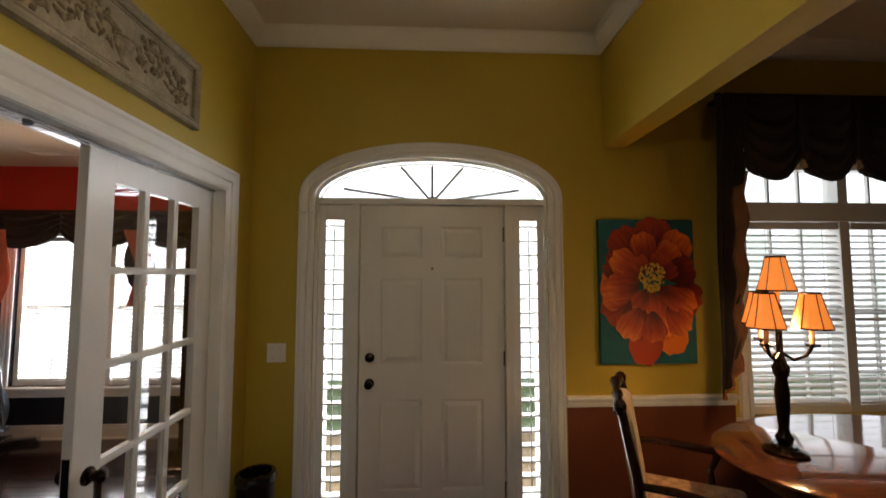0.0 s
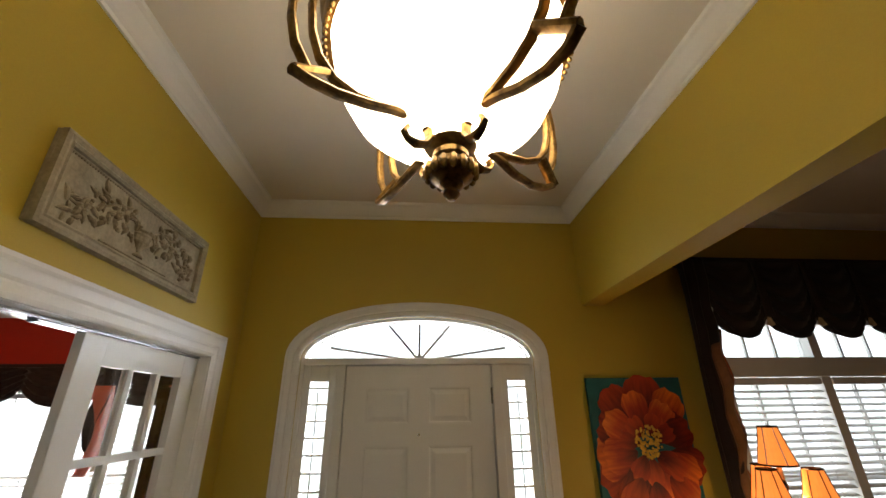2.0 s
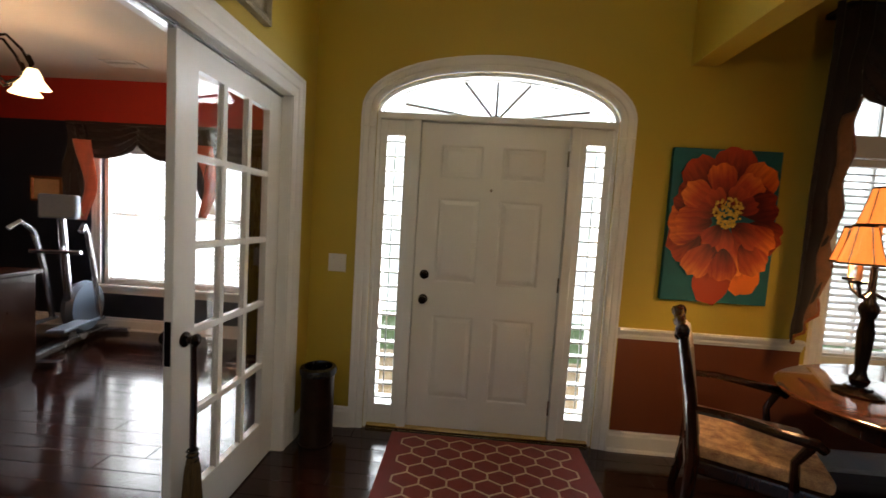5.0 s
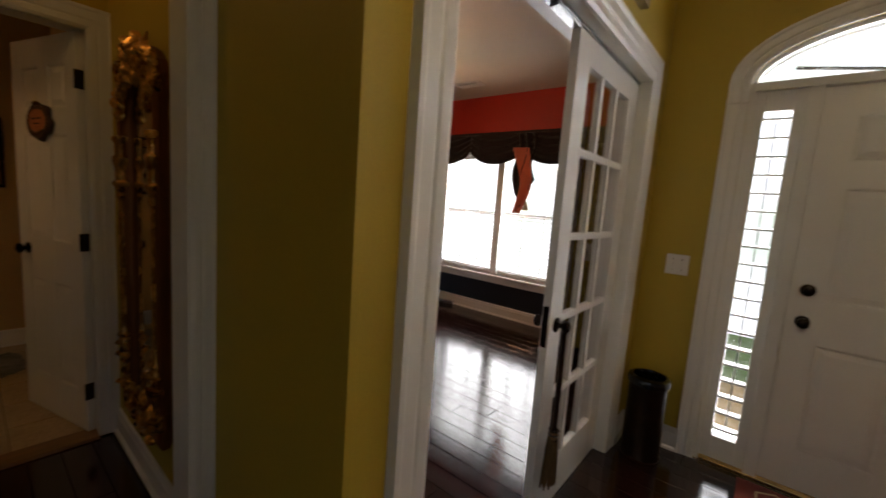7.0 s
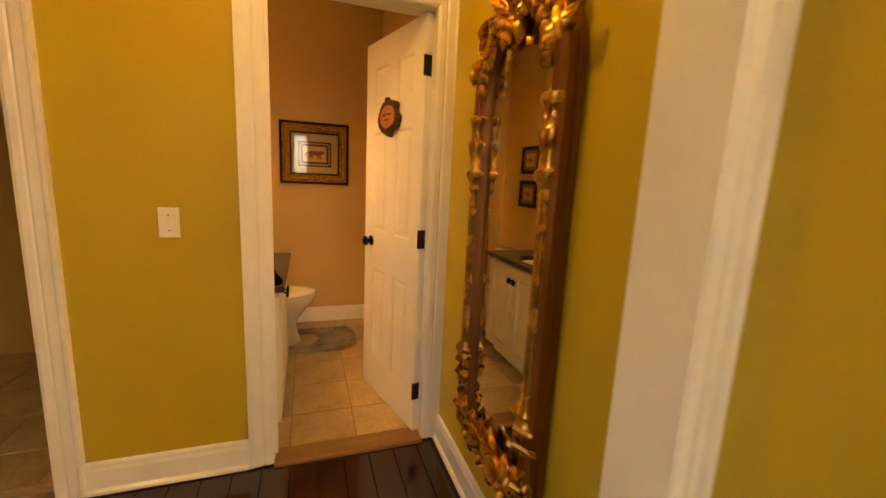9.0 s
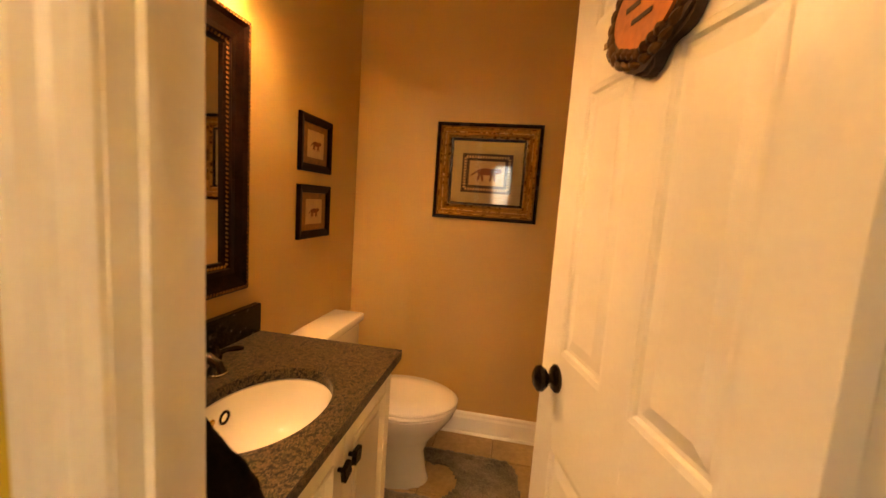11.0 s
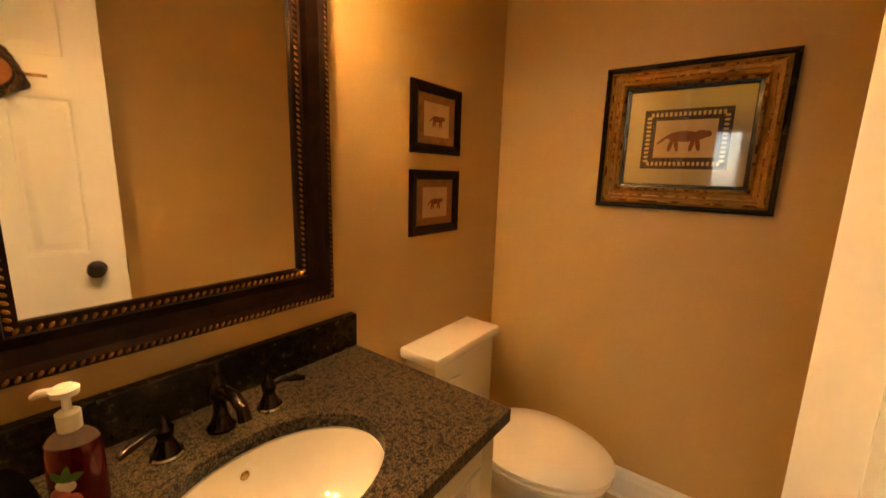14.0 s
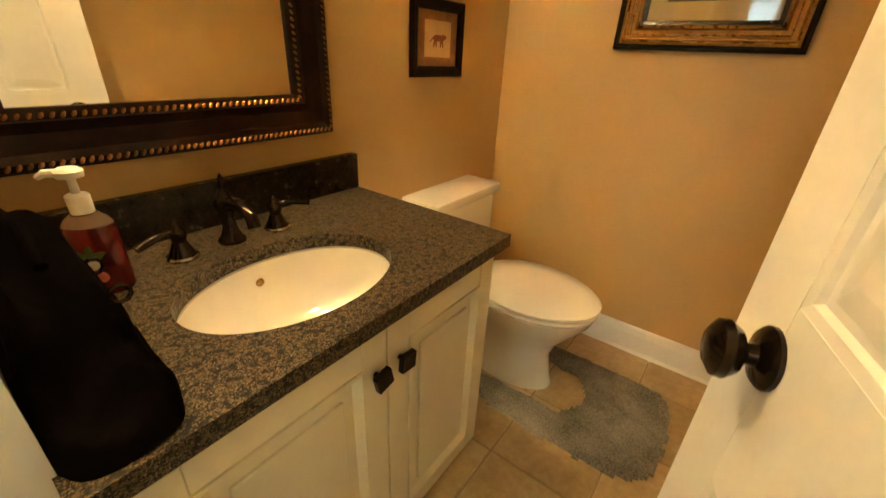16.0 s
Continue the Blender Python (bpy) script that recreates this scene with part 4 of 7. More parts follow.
def ribbon(bm, a, b, w, z):
    a, b = Vector((*a, z)), Vector((*b, z))
    inside = lambda p: abs(p.x) < RGW - 0.012 and abs(p.y) < RGL - 0.012
    if not (inside(a) and inside(b)):
        return
    d = (b - a).normalized()
    s = Vector((-d.y, d.x, 0)) * w
    e = d * w * 0.5
    v = [bm.verts.new(q) for q in (a - e - s, b + e - s, b + e + s, a - e + s)]
    t = [bm.verts.new(q.co + Vector((0, 0, 0.0016))) for q in v]
    bm.faces.new(t)
    for i in range(4):
        bm.faces.new((v[i], v[(i + 1) % 4], t[(i + 1) % 4], t[i]))


cw, chh = 0.150, 0.118
for j in range(-16, 17):
    for i in range(-8, 9):
        x = i * cw + (j % 2) * cw / 2
        y = j * chh * 0.78
        ribbon(bm, (x, y), (x + cw / 2, y + chh * 0.34), 0.0055, 0.0088)
        ribbon(bm, (x, y), (x - cw / 2, y + chh * 0.34), 0.0055, 0.0088)
        ribbon(bm, (x + cw / 2, y + chh * 0.34), (x + cw / 2, y + chh * 0.78), 0.0055, 0.0088)
part("lattice", bm, RUGCREAM, rug, "cream lattice of elongated hexagons")

# hanging whisk on the french door knob
wh = thing("hand_broom", "dark straw hand broom hanging from the door knob", "broom", (LW - 0.015, 2.066, 0.0))
bm = bmesh.new()
tube(bm, [(0, 0, 0.885), (0.004, 0, 0.70), (0.004, 0, 0.44)], [0.012, 0.013, 0.013], 8)
part("handle", bm, DARKWOOD, wh, "dark wooden handle")
bm = bmesh.new()
for i in range(70):
    a, q = rng.uniform(0, 6.28), rng.uniform(0.2, 1)
    tube(bm, [(0.004 + 0.012 * q * math.cos(a), 0.012 * q * math.sin(a), 0.45), (0.004 + 0.020 * q * math.cos(a), 0.034 * q * math.sin(a), 0.38), (0.004 + 0.026 * q * math.cos(a), 0.055 * q * math.sin(a), 0.20 + rng.uniform(0, 0.03))], 0.0045, 4)
part("bristles", bm, STRAW, wh, "bundle of dark straw bristles")
bm = bmesh.new()
for z in (0.41, 0.43, 0.45):
    lathe(bm, [(0.020, z - 0.005), (0.024, z), (0.020, z + 0.005)], 12, (0.004, 0, 0), 1, 1, False)
part("binding", bm, BLACK, wh)

# ---- dining room ----
cv = thing("painting", "canvas painting of a large orange flower on teal", "painting", (2.14, FW, 1.015))
part("canvas", boxes((-0.318, -0.034, 0, 0.318, -0.002, 0.936), bev=0.004), TEAL, cv)


def petal_mat(name, base, mid, tip, gain=2.6):
    m = bpy.data.materials.new(name)
    m.use_nodes = True
    n, l = m.node_tree.nodes, m.node_tree.links
    p = n["Principled BSDF"]
    p.inputs["Roughness"].default_value = 0.6
    co, sep, ramp = n.new("ShaderNodeTexCoord"), n.new("ShaderNodeSeparateXYZ"), n.new("ShaderNodeValToRGB")
    nz, mul, add = n.new("ShaderNodeTexNoise"), n.new("ShaderNodeMath"), n.new("ShaderNodeMath")
    mp = n.new("ShaderNodeMapping")
    mp.inputs["Scale"].default_value = (26, 1, 4)
    l.new(co.outputs["Object"], mp.inputs[0])
    nz.inputs["Scale"].default_value, nz.inputs["Detail"].default_value = 1.6, 5
    l.new(mp.outputs[0], nz.inputs["Vector"])
    l.new(co.outputs["Object"], sep.inputs[0])
    mul.operation, mul.inputs[1].default_value = "MULTIPLY", gain
    l.new(sep.outputs["Z"], mul.inputs[0])
    add.operation = "MULTIPLY_ADD"
    add.inputs[1].default_value = 0.55
    l.new(nz.outputs[0], add.inputs[0])
    l.new(mul.outputs[0], add.inputs[2])
    e = ramp.color_ramp.elements
    e[0].position, e[0].color = 0.24, (*base, 1)
    e[1].position, e[1].color = 0.98, (*tip, 1)
    k = ramp.color_ramp.elements.new(0.62)
    k.color = (*mid, 1)
    l.new(add.outputs[0], ramp.inputs[0])
    l.new(ramp.outputs[0], p.inputs["Base Color"])
    b = n.new("ShaderNodeBump")
    b.inputs["Strength"].default_value, b.inputs["Distance"].default_value = 0.3, 0.003
    l.new(nz.outputs[0], b.inputs["Height"])
    l.new(b.outputs[0], p.inputs["Normal"])
    return m


PA = petal_mat("petal_orange", (0.03, 0.002, 0.003), (0.34, 0.026, 0.006), (0.92, 0.21, 0.018))
PB = petal_mat("petal_crimson", (0.02, 0.0015, 0.002), (0.10, 0.006, 0.003), (0.44, 0.045, 0.007))
PC = petal_mat("petal_salmon", (0.08, 0.004, 0.004), (0.48, 0.055, 0.010), (0.98, 0.30, 0.04))


def petal(x, z, ang, ln, wd, depth, material):
    """A painted petal with a wavy outline, its own origin at its root."""
    bm = bmesh.new()
    pts = []
    for i in range(26):
        t = 2 * math.pi * i / 26
        v = ln * (0.5 - 0.5 * math.cos(t))
        f = v / ln
        u = wd * 0.5 * math.sin(t) * (0.45 + 0.75 * f) * (1 + 0.05 * math.sin(5 * t + ang))
        pts.append((u, v + 0.012 * math.sin(3 * u / wd * 6 + ang) * f))
    prism(bm, pts, lambda u, v, w: (u, -w, v), 0, 0.0012)
    ob = part("petal", bm, material, cv)
    ob.matrix_local = pose(x, -0.0345 - depth, z, 0, ang, 0)
    return ob


rows = []
for k, (n_, r0, ln, wd, spin, mats) in enumerate(((10, 0.105, 0.335, 0.26, 8, (PB, PA, PB)), (8, 0.08, 0.255, 0.20, -14, (PA, PC, PB)), (7, 0.045, 0.165, 0.135, 20, (PC, PA, PA)))):
    for i in range(n_):
        a = spin + 360 * i / n_ + rng.uniform(-7, 7)
        ca, sa = math.sin(radians(a)), math.cos(radians(a))
        reach = 1 - 0.12 * abs(ca) - 0.10 * max(0, sa) + 0.22 * max(0, -sa) * (k < 2)
        rows.append((0.02 + r0 * ca, 0.545 + r0 * sa - (0.03 if sa < 0 else 0.0), a + rng.uniform(-9, 9), ln * reach * rng.uniform(0.9, 1.06) * (0.76 if abs(ca) > 0.75 and k == 0 else 1), wd * rng.uniform(0.92, 1.15), 0.0005 * len(rows), mats[i % 3]))
rows += [(-0.06, 0.36, -150, 0.22, 0.20, 0.0125, PC), (0.12, 0.37, 142, 0.21, 0.20, 0.0130, PC), (0.02, 0.34, 176, 0.20, 0.19, 0.0135, PA), (0.10, 0.46, 128, 0.15, 0.14, 0.0140, PC)]
for x, z, a, ln, wd, dp, m_ in rows:
    petal(x, z, a, ln, wd, dp, m_)
bm = bmesh.new()
for i in range(120):
    a, q = rng.uniform(0, 6.28), math.sqrt(rng.uniform(0, 1))
    ball(bm, (0.025 + 0.092 * q * math.cos(a), -0.050, 0.555 + 0.092 * q * math.sin(a)), rng.uniform(0.006, 0.012), 6, 1, 1, 0.4)
part("flower_centre", bm, YELLOWDOT, cv, "yellow dabbed flower centre")

# dining window
win = thing("window_1", "tall white double window with transom and open blinds", "window", (0, 0, 0), kind="structure")
bm = bmesh.new()
sweep(bm, [(WX1, WZ0), (WX1, WZ1), (WX0, WZ1), (WX0, WZ0)], CASING, ENT)
part("casing", bm, WHITE, win)
part("window_sill", boxes((WX0 - 0.12, FW - 0.05, WZ0 - 0.025, WX1 + 0.12, FW + 0.02, WZ0 - 0.001), bev=0.005), WHITE, win)
mid = (WX0 + WX1) / 2
bm = boxes((WX0, FW + 0.05, WZ0, WX0 + 0.045, FW + 0.15, WZ1), (WX1 - 0.045, FW + 0.05, WZ0, WX1, FW + 0.15, WZ1), (mid - 0.035, FW + 0.045, WZ0, mid + 0.035, FW + 0.15, WZ1), (WX0, FW + 0.052, WZ0, WX1, FW + 0.15, WZ0 + 0.05), (WX0, FW + 0.052, WZ1 - 0.04, WX1, FW + 0.15, WZ1), (WX0, FW + 0.02, 1.955, WX1, FW + 0.15, 2.085))
part("window_frame", bm, WHITE, win)
for a, b in ((WX0 + 0.045, mid - 0.035), (mid + 0.035, WX1 - 0.045)):
    for z0, z1 in ((WZ0 + 0.05, 1.955), (2.085, WZ1 - 0.04)):
        q = part("pane", boxes((a, FW + 0.110, z0, b, FW + 0.114, z1)), PANE, win)
        q.visible_shadow = False
    bm = boxes((a, FW + 0.096, 1.31, b, FW + 0.128, 1.35))
    for f in (1 / 3, 2 / 3):
        x = a + (b - a) * f
        box(bm, x - 0.008, FW + 0.10, WZ0 + 0.05, x + 0.008, FW + 0.122, 1.31)
        box(bm, x - 0.008, FW + 0.10, 1.35, x + 0.008, FW + 0.122, 1.955)
        box(bm, x - 0.008, FW + 0.10, 2.085, x + 0.008, FW + 0.122, WZ1 - 0.04)
    part("sash_bars", bm, WHITE, win)


def blind(a, b, z0, z1, y, pitch, tilt, label):
    bl = thing("window_blind", label, "window blind", ((a + b) / 2, y, z0), group="window blinds")
    h = (b - a) / 2 - 0.008
    n = int((z1 - z0 - 0.08) / pitch)
    bm = bmesh.new()
    prism(bm, [(-0.024, 0), (0, 0.004), (0.024, 0), (0.024, 0.002), (0, 0.006), (-0.024, 0.002)], lambda u, v, w: (w, u, v), -h, h)
    s0 = part("slat", bm, BLIND, bl)
    s0.matrix_local = pose(0, 0, 0.035, tilt)
    for i in range(1, n):
        reuse("slat", s0.data, bl, pose(0, 0, 0.035 + pitch * i, tilt))
    part("head_rail", boxes((-h, -0.028, z1 - z0 - 0.05, h, 0.028, z1 - z0 - 0.004), bev=0.003), BLIND, bl)
    part("bottom_rail", boxes((-h, -0.025, 0.004, h, 0.025, 0.022), bev=0.003), BLIND, bl)
    for x in (-h * 0.62, h * 0.62):
        bm = bmesh.new()
        tube(bm, [(x, -0.027, 0.02), (x, -0.027, z1 - z0 - 0.04)], 0.0022, 4)
        part("ladder_cord", bm, BLIND, bl)


blind(WX0 + 0.047, mid - 0.037, WZ0 + 0.052, 1.953, FW + 0.070, 0.0445, 22, "white faux-wood blind with half-open slats")
blind(mid + 0.037, WX1 - 0.047, WZ0 + 0.052, 1.953, FW + 0.070, 0.0445, 22, "white faux-wood blind with half-open slats")


def cloth(name, material, parent, nu, nv, fn, thick=0.004, label=""):
    bm = bmesh.new()
    g = [[bm.verts.new(fn(i / nu, j / nv)) for i in range(nu + 1)] for j in range(nv + 1)]
    for j in range(nv):
        for i in range(nu):
            bm.faces.new((g[j][i], g[j][i + 1], g[j + 1][i + 1], g[j + 1][i]))
    ob = part(name, bm, material, parent, label, True)
    s = ob.modifiers.new("thickness", "SOLIDIFY")
    s.thickness, s.offset = thick, 0
    return ob


dr = thing("valance", "dark plum swag valance with side cascades", "curtain", (0, 0, 0))
part("mounting_board", boxes((2.62, FW - 0.16, 2.735, 4.6, FW - 0.001, 2.765), bev=0.004), DRAPE, dr)
VB = FW - 0.155
NS = 5
SW = (4.58 - 2.72) / NS


for k in range(NS):
    def swag(u, v, k=k):
        f = u
        low = 2.318 - 0.135 * (4 * f * (1 - f)) ** 0.7
        z = 2.74 + (low - 2.74) * v
        fold = 0.020 * math.sin(2 * math.pi * (v * 5.0 - 0.8 * 4 * f * (1 - f))) * (0.3 + v)
        bulge = 0.035 * 4 * f * (1 - f) * math.sin(math.pi * v)
        return (2.72 + SW * (k + f), VB - 0.012 - bulge - fold * (0.4 + 2 * f * (1 - f)) - 0.002 * (k % 2), z)
    cloth("swag", DRAPE, dr, 18, 26, swag)


def cascade_edge(v):
    """Inner edge of the cascade: stacked folds that step in and out."""
    step = abs(((v * 5.2) % 1.0) * 2 - 1)
    return 2.748 - 0.075 * v - 0.055 * step * (0.25 + v)


def jabot(u, v):
    left = 2.530 - 0.055 * v
    low = 0.845 + 0.235 * u ** 1.4
    z = 2.74 + (low - 2.74) * v
    y = VB - 0.030 - 0.022 * math.sin(u * 2 * math.pi * 2.6 + 0.9 * v) - 0.01 * v
    return (left + (cascade_edge(v) - left) * u + 0.006 * math.sin(v * 9 + u * 3), y, z)


cloth("cascade", DRAPE, dr, 30, 60, jabot)


def jabot_lining(u, v):
    w = 0.34 + 0.66 * v
    q = jabot(0.52 + 0.48 * u, w)
    return (q[0] + 0.004, q[1] - 0.010 - 0.008 * math.sin(u * 5), q[2])


cloth("lining", DRAPEGOLD, dr, 10, 50, jabot_lining, 0.003, "bronze brown cascade lining")
bm = bmesh.new()
edge = [jabot(1.0, 0.30 + 0.70 * i / 48) for i in range(49)] + [jabot(1.0 - i / 10, 1.0) for i in range(1, 11)]
tube(bm, [(x + 0.002, y - 0.016, z) for x, y, z in edge], 0.0075, 6)
part("edge_trim", bm, mat("rust_braid", (0.30, 0.085, 0.025), 0.8, var=0.3, scale=40, grain=200, bump=0.3), dr, "rust braid along the cascade edge")
for k in range(1, NS):
    def rosette(u, v, k=k):
        x = 2.72 + SW * k
        return (x + 0.035 * (u - 0.5) * (1 + 0.8 * v), VB - 0.048 - 0.012 * math.sin(u * 9), 2.72 - 0.40 * v)
    cloth("swag_tail", DRAPE, dr, 8, 8, rosette)

    def turned_tip(u, v, k=k):
        x = 2.72 + SW * k
        return (x + (0.010 + 0.050 * v) * (u - 0.5), VB - 0.034 - 0.006 * math.sin(u * 7), 2.335 - 0.062 * v - 0.012 * math.sin(u * 3.14))
    cloth("turned_tip", UPHOL, dr, 6, 5, turned_tip, 0.003, "pale peach swag lining")

# dining table
tb = thing("dining_table", "polished dark wood oval dining table", "table", (2.98, 2.36, 0))
TA, TBY = 0.93, 0.56
bm = bmesh.new()
lathe(bm, [(0, 0.725), (0.93, 0.725), (0.955, 0.732), (0.975, 0.742), (1.0, 0.750), (1.0, 0.757), (0.99, 0.762), (0, 0.762)], 64, (0, 0, 0), TA, TBY)
part("tabletop", bm, TABLEWOOD, tb, "", True)
bm = bmesh.new()
lathe(bm, [(0.80, 0.64), (0.82, 0.64), (0.82, 0.724), (0.80, 0.724)], 48, (0, 0, 0), TA, TBY, False)
part("apron", bm, DARKWOOD, tb)
for sx in (-1, 1):
    bm = bmesh.new()
    lathe(bm, [(0.0, 0.14), (0.06, 0.15), (0.075, 0.20), (0.05, 0.26), (0.035, 0.34), (0.055, 0.44), (0.065, 0.50), (0.045, 0.56), (0.07, 0.62), (0.10, 0.66), (0.10, 0.726), (0, 0.726)], 20, (sx * 0.42, 0, 0))
    part("pedestal", bm, DARKWOOD, tb, "", True)
    for sy in (-1, 1):
        bm = bmesh.new()
        tube(bm, [(sx * 0.42, 0, 0.22), (sx * 0.45, sy * 0.12, 0.20), (sx * 0.50, sy * 0.25, 0.10), (sx * 0.54, sy * 0.34, 0.022)], [0.04, 0.036, 0.028, 0.022], 8)
        part("foot", bm, DARKWOOD, tb, "", True)

# table lamp
LX, LY, LZ = 2.372, 2.43, 0.762
tl = thing("table_lamp", "bronze candelabra lamp with four glowing pleated shades", "lamp", (LX, LY, LZ))
bm = bmesh.new()
lathe(bm, [(0, 0), (0.085, 0), (0.088, 0.012), (0.070, 0.022), (0.050, 0.028), (0.046, 0.040), (0, 0.04)], 24)
part("base", bm, BRONZE, tl, "", True)
bm = bmesh.new()
lathe(bm, [(0, 0.04), (0.030, 0.045), (0.036, 0.07), (0.024, 0.09), (0.020, 0.11), (0.027, 0.20), (0.030, 0.28), (0.022, 0.34), (0.030, 0.36), (0.036, 0.39), (0.022, 0.42), (0.014, 0.46), (0.012, 0.65), (0.018, 0.67), (0.010, 0.69), (0, 0.69)], 20)
part("column", bm, BRONZE, tl, "", True)
sh = None
SP = [(0, 0, 0.762)] + [(0.118 * math.cos(radians(a)), 0.118 * math.sin(radians(a)), 0.592) for a in (205, 325, 85)]
for i, (x, y, z) in enumerate(SP):
    if i:
        bm = bmesh.new()
        c, s = x / 0.118, y / 0.118
        tube(bm, [(0.012 * c, 0.012 * s, 0.455), (0.05 * c, 0.05 * s, 0.430), (0.095 * c, 0.095 * s, 0.455), (0.118 * c, 0.118 * s, 0.500)], 0.008, 8)
        lathe(bm, [(0, 0.492), (0.026, 0.499), (0.030, 0.511), (0.012, 0.513), (0, 0.513)], 14, (x, y, 0))
        part("arm", bm, BRONZE, tl, "", True)
    bm = bmesh.new()
    lathe(bm, [(0.010, z - 0.085), (0.010, z + 0.01), (0, z + 0.012)], 10, (x, y, 0))
    part("candle_sleeve", bm, UPHOL, tl, "cream candle sleeve")
    if sh is None:
        bm = bmesh.new()
        n = 48
        pr = [(0.074, -0.010), (0.066, 0.02), (0.056, 0.06), (0.046, 0.10), (0.036, 0.15)]
        rings = [[bm.verts.new((r * (1 + 0.02 * (k % 2)) * math.cos(2 * math.pi * k / n), r * (1 + 0.02 * (k % 2)) * math.sin(2 * math.pi * k / n), zz)) for k in range(n)] for r, zz in pr]
        for a, b in zip(rings, rings[1:]):
            for k in range(n):
                bm.faces.new((a[k], a[(k + 1) % n], b[(k + 1) % n], b[k]))
        sh = part("shade", bm, SHADE, tl, "glowing amber pleated shade")
        sh.matrix_local = pose(x, y, z)
    else:
        reuse("shade", sh.data, tl, pose(x, y, z))["label"] = "glowing amber pleated shade"
    bm = bmesh.new()
    for r, zz in ((0.076, z - 0.010), (0.038, z + 0.15)):
        tube(bm, [(x + r * math.cos(2 * math.pi * k / 24), y + r * math.sin(2 * math.pi * k / 24), zz) for k in range(25)], 0.0045, 5, 1, False)
    for k in range(6):
        a = 2 * math.pi * k / 6 + 0.3
        tube(bm, [(x + 0.076 * math.cos(a), y + 0.076 * math.sin(a), z - 0.01), (x + 0.0575 * math.cos(a), y + 0.0575 * math.sin(a), z + 0.06), (x + 0.038 * math.cos(a), y + 0.038 * math.sin(a), z + 0.15)], 0.0028, 4)
    part("shade_trim", bm, DARKWOOD, tl, "dark braid trim")

# armchair at the table's end
ch = thing("dining_chair", "carved dark wood armchair with cream floral upholstery", "chair", (1.745, 2.600, 0), -27)
CWID = 0.27
for sy in (-1, 1):
    bm = bmesh.new()
    tube(bm, [(-0.02, sy * CWID, 0.0), (0.02, sy * CWID, 0.25), (0.03, sy * CWID, 0.45), (0.0, sy * CWID, 0.70), (-0.055, sy * CWID * 0.98, 0.98)], [0.020, 0.024, 0.026, 0.023, 0.020], 8)
    part("back_leg", bm, DARKWOOD, ch, "", True)
    bm = bmesh.new()
    lathe(bm, [(0, 0), (0.018, 0), (0.022, 0.03), (0.015, 0.06), (0.026, 0.22), (0.020, 0.30), (0.028, 0.36), (0.028, 0.44), (0, 0.44)], 12, (0.47, sy * 0.26, 0))
    part("front_leg", bm, DARKWOOD, ch, "", True)
    bm = bmesh.new()
    tube(bm, [(0.005, sy * CWID, 0.665), (0.14, sy * 0.285, 0.675), (0.30, sy * 0.30, 0.662), (0.41, sy * 0.30, 0.655), (0.44, sy * 0.30, 0.635)], [0.017, 0.019, 0.021, 0.023, 0.018], 8)
    tube(bm, [(0.40, sy * 0.30, 0.645), (0.36, sy * 0.29, 0.56), (0.37, sy * 0.27, 0.44)], [0.018, 0.016, 0.018], 8)
    part("arm", bm, DARKWOOD, ch, "", True)
bm = bmesh.new()
pts = [(-0.062 - 0.02 * (1 - abs(k)), 0.275 * k, 0.985 + 0.045 * (1 - k * k) + 0.012 * math.cos(k * 9)) for k in [i / 8 - 1 for i in range(17)]]
tube(bm, pts, [0.022 + 0.006 * math.cos(i * 1.6) for i in range(17)], 8)
for sy in (-1, 1):
    ball(bm, (-0.06, sy * 0.275, 1.0), 0.030, 10, 1.2)
part("crest_rail", bm, DARKWOOD, ch, "carved dark crest rail", True)
part("seat_rail", boxes((0.0, -0.27, 0.38, 0.49, 0.27, 0.445), bev=0.01), DARKWOOD, ch)
bm = boxes((0.03, -0.255, 0.445, 0.50, 0.255, 0.51), bev=0.022)
part("seat", bm, FLORAL, ch, "cream and red floral seat", True)
bm = bmesh.new()
ring = [(-0.26, 0.54), (0.26, 0.54), (0.262, 0.94), (0.10, 0.985), (-0.10, 0.985), (-0.262, 0.94)]
prism(bm, ring, lambda u, v, w: (0.025 - (v - 0.5) * 0.15 + w, u, v), -0.028, 0.030)
bmesh.ops.bevel(bm, geom=list(bm.edges), offset=0.012, segments=2, affect="EDGES")
part("backrest", bm, UPHOL, ch, "cream upholstered backrest", True)
# ---- hall ----
MX, MW, MZ0, MZ1 = -1.772, 0.274, 0.335, 1.900
MYB = 1.02
gm = thing("wall_mirror", "tall arched mirror in a carved gilded frame", "mirror", (MX, MYB, MZ0))
MH = MZ1 - MZ0
HWAL = lambda u, v, w: (u, -0.004 - w, v)


def mirror_outline(half, low, top):
    """Straight sides and an arched head."""
    spring = top - half * 0.95
    pts = [(half, low), (half, (low + spring) / 2), (half, spring)]
    pts += [(half * math.cos(radians(a)), spring + (top - spring) * math.sin(radians(a))) for a in range(15, 180, 15)]
    return pts + [(-half, spring), (-half, (low + spring) / 2), (-half, low)]


back = mirror_outline(MW, 0.03, MH - 0.03)
bm = bmesh.new()
prism(bm, back, HWAL, 0, 0.022)
part("backboard", bm, GILTSIDE, gm)
mid_ = mirror_outline(MW - 0.045, 0.055, MH - 0.075)
bm = bmesh.new()
sweep(bm, mid_, [(0.040, 0.022), (0.042, 0.050), (0.026, 0.060), (0.008, 0.050), (-0.012, 0.056), (-0.034, 0.040), (-0.044, 0.022)], HWAL, True)
part("moulding", bm, GILTSIDE, gm, "", True)
bm = bmesh.new()
prism(bm, mirror_outline(MW - 0.082, 0.092, MH - 0.115), HWAL, 0.0235, 0.026)
part("mirror_glass", bm, MIRROR, gm)


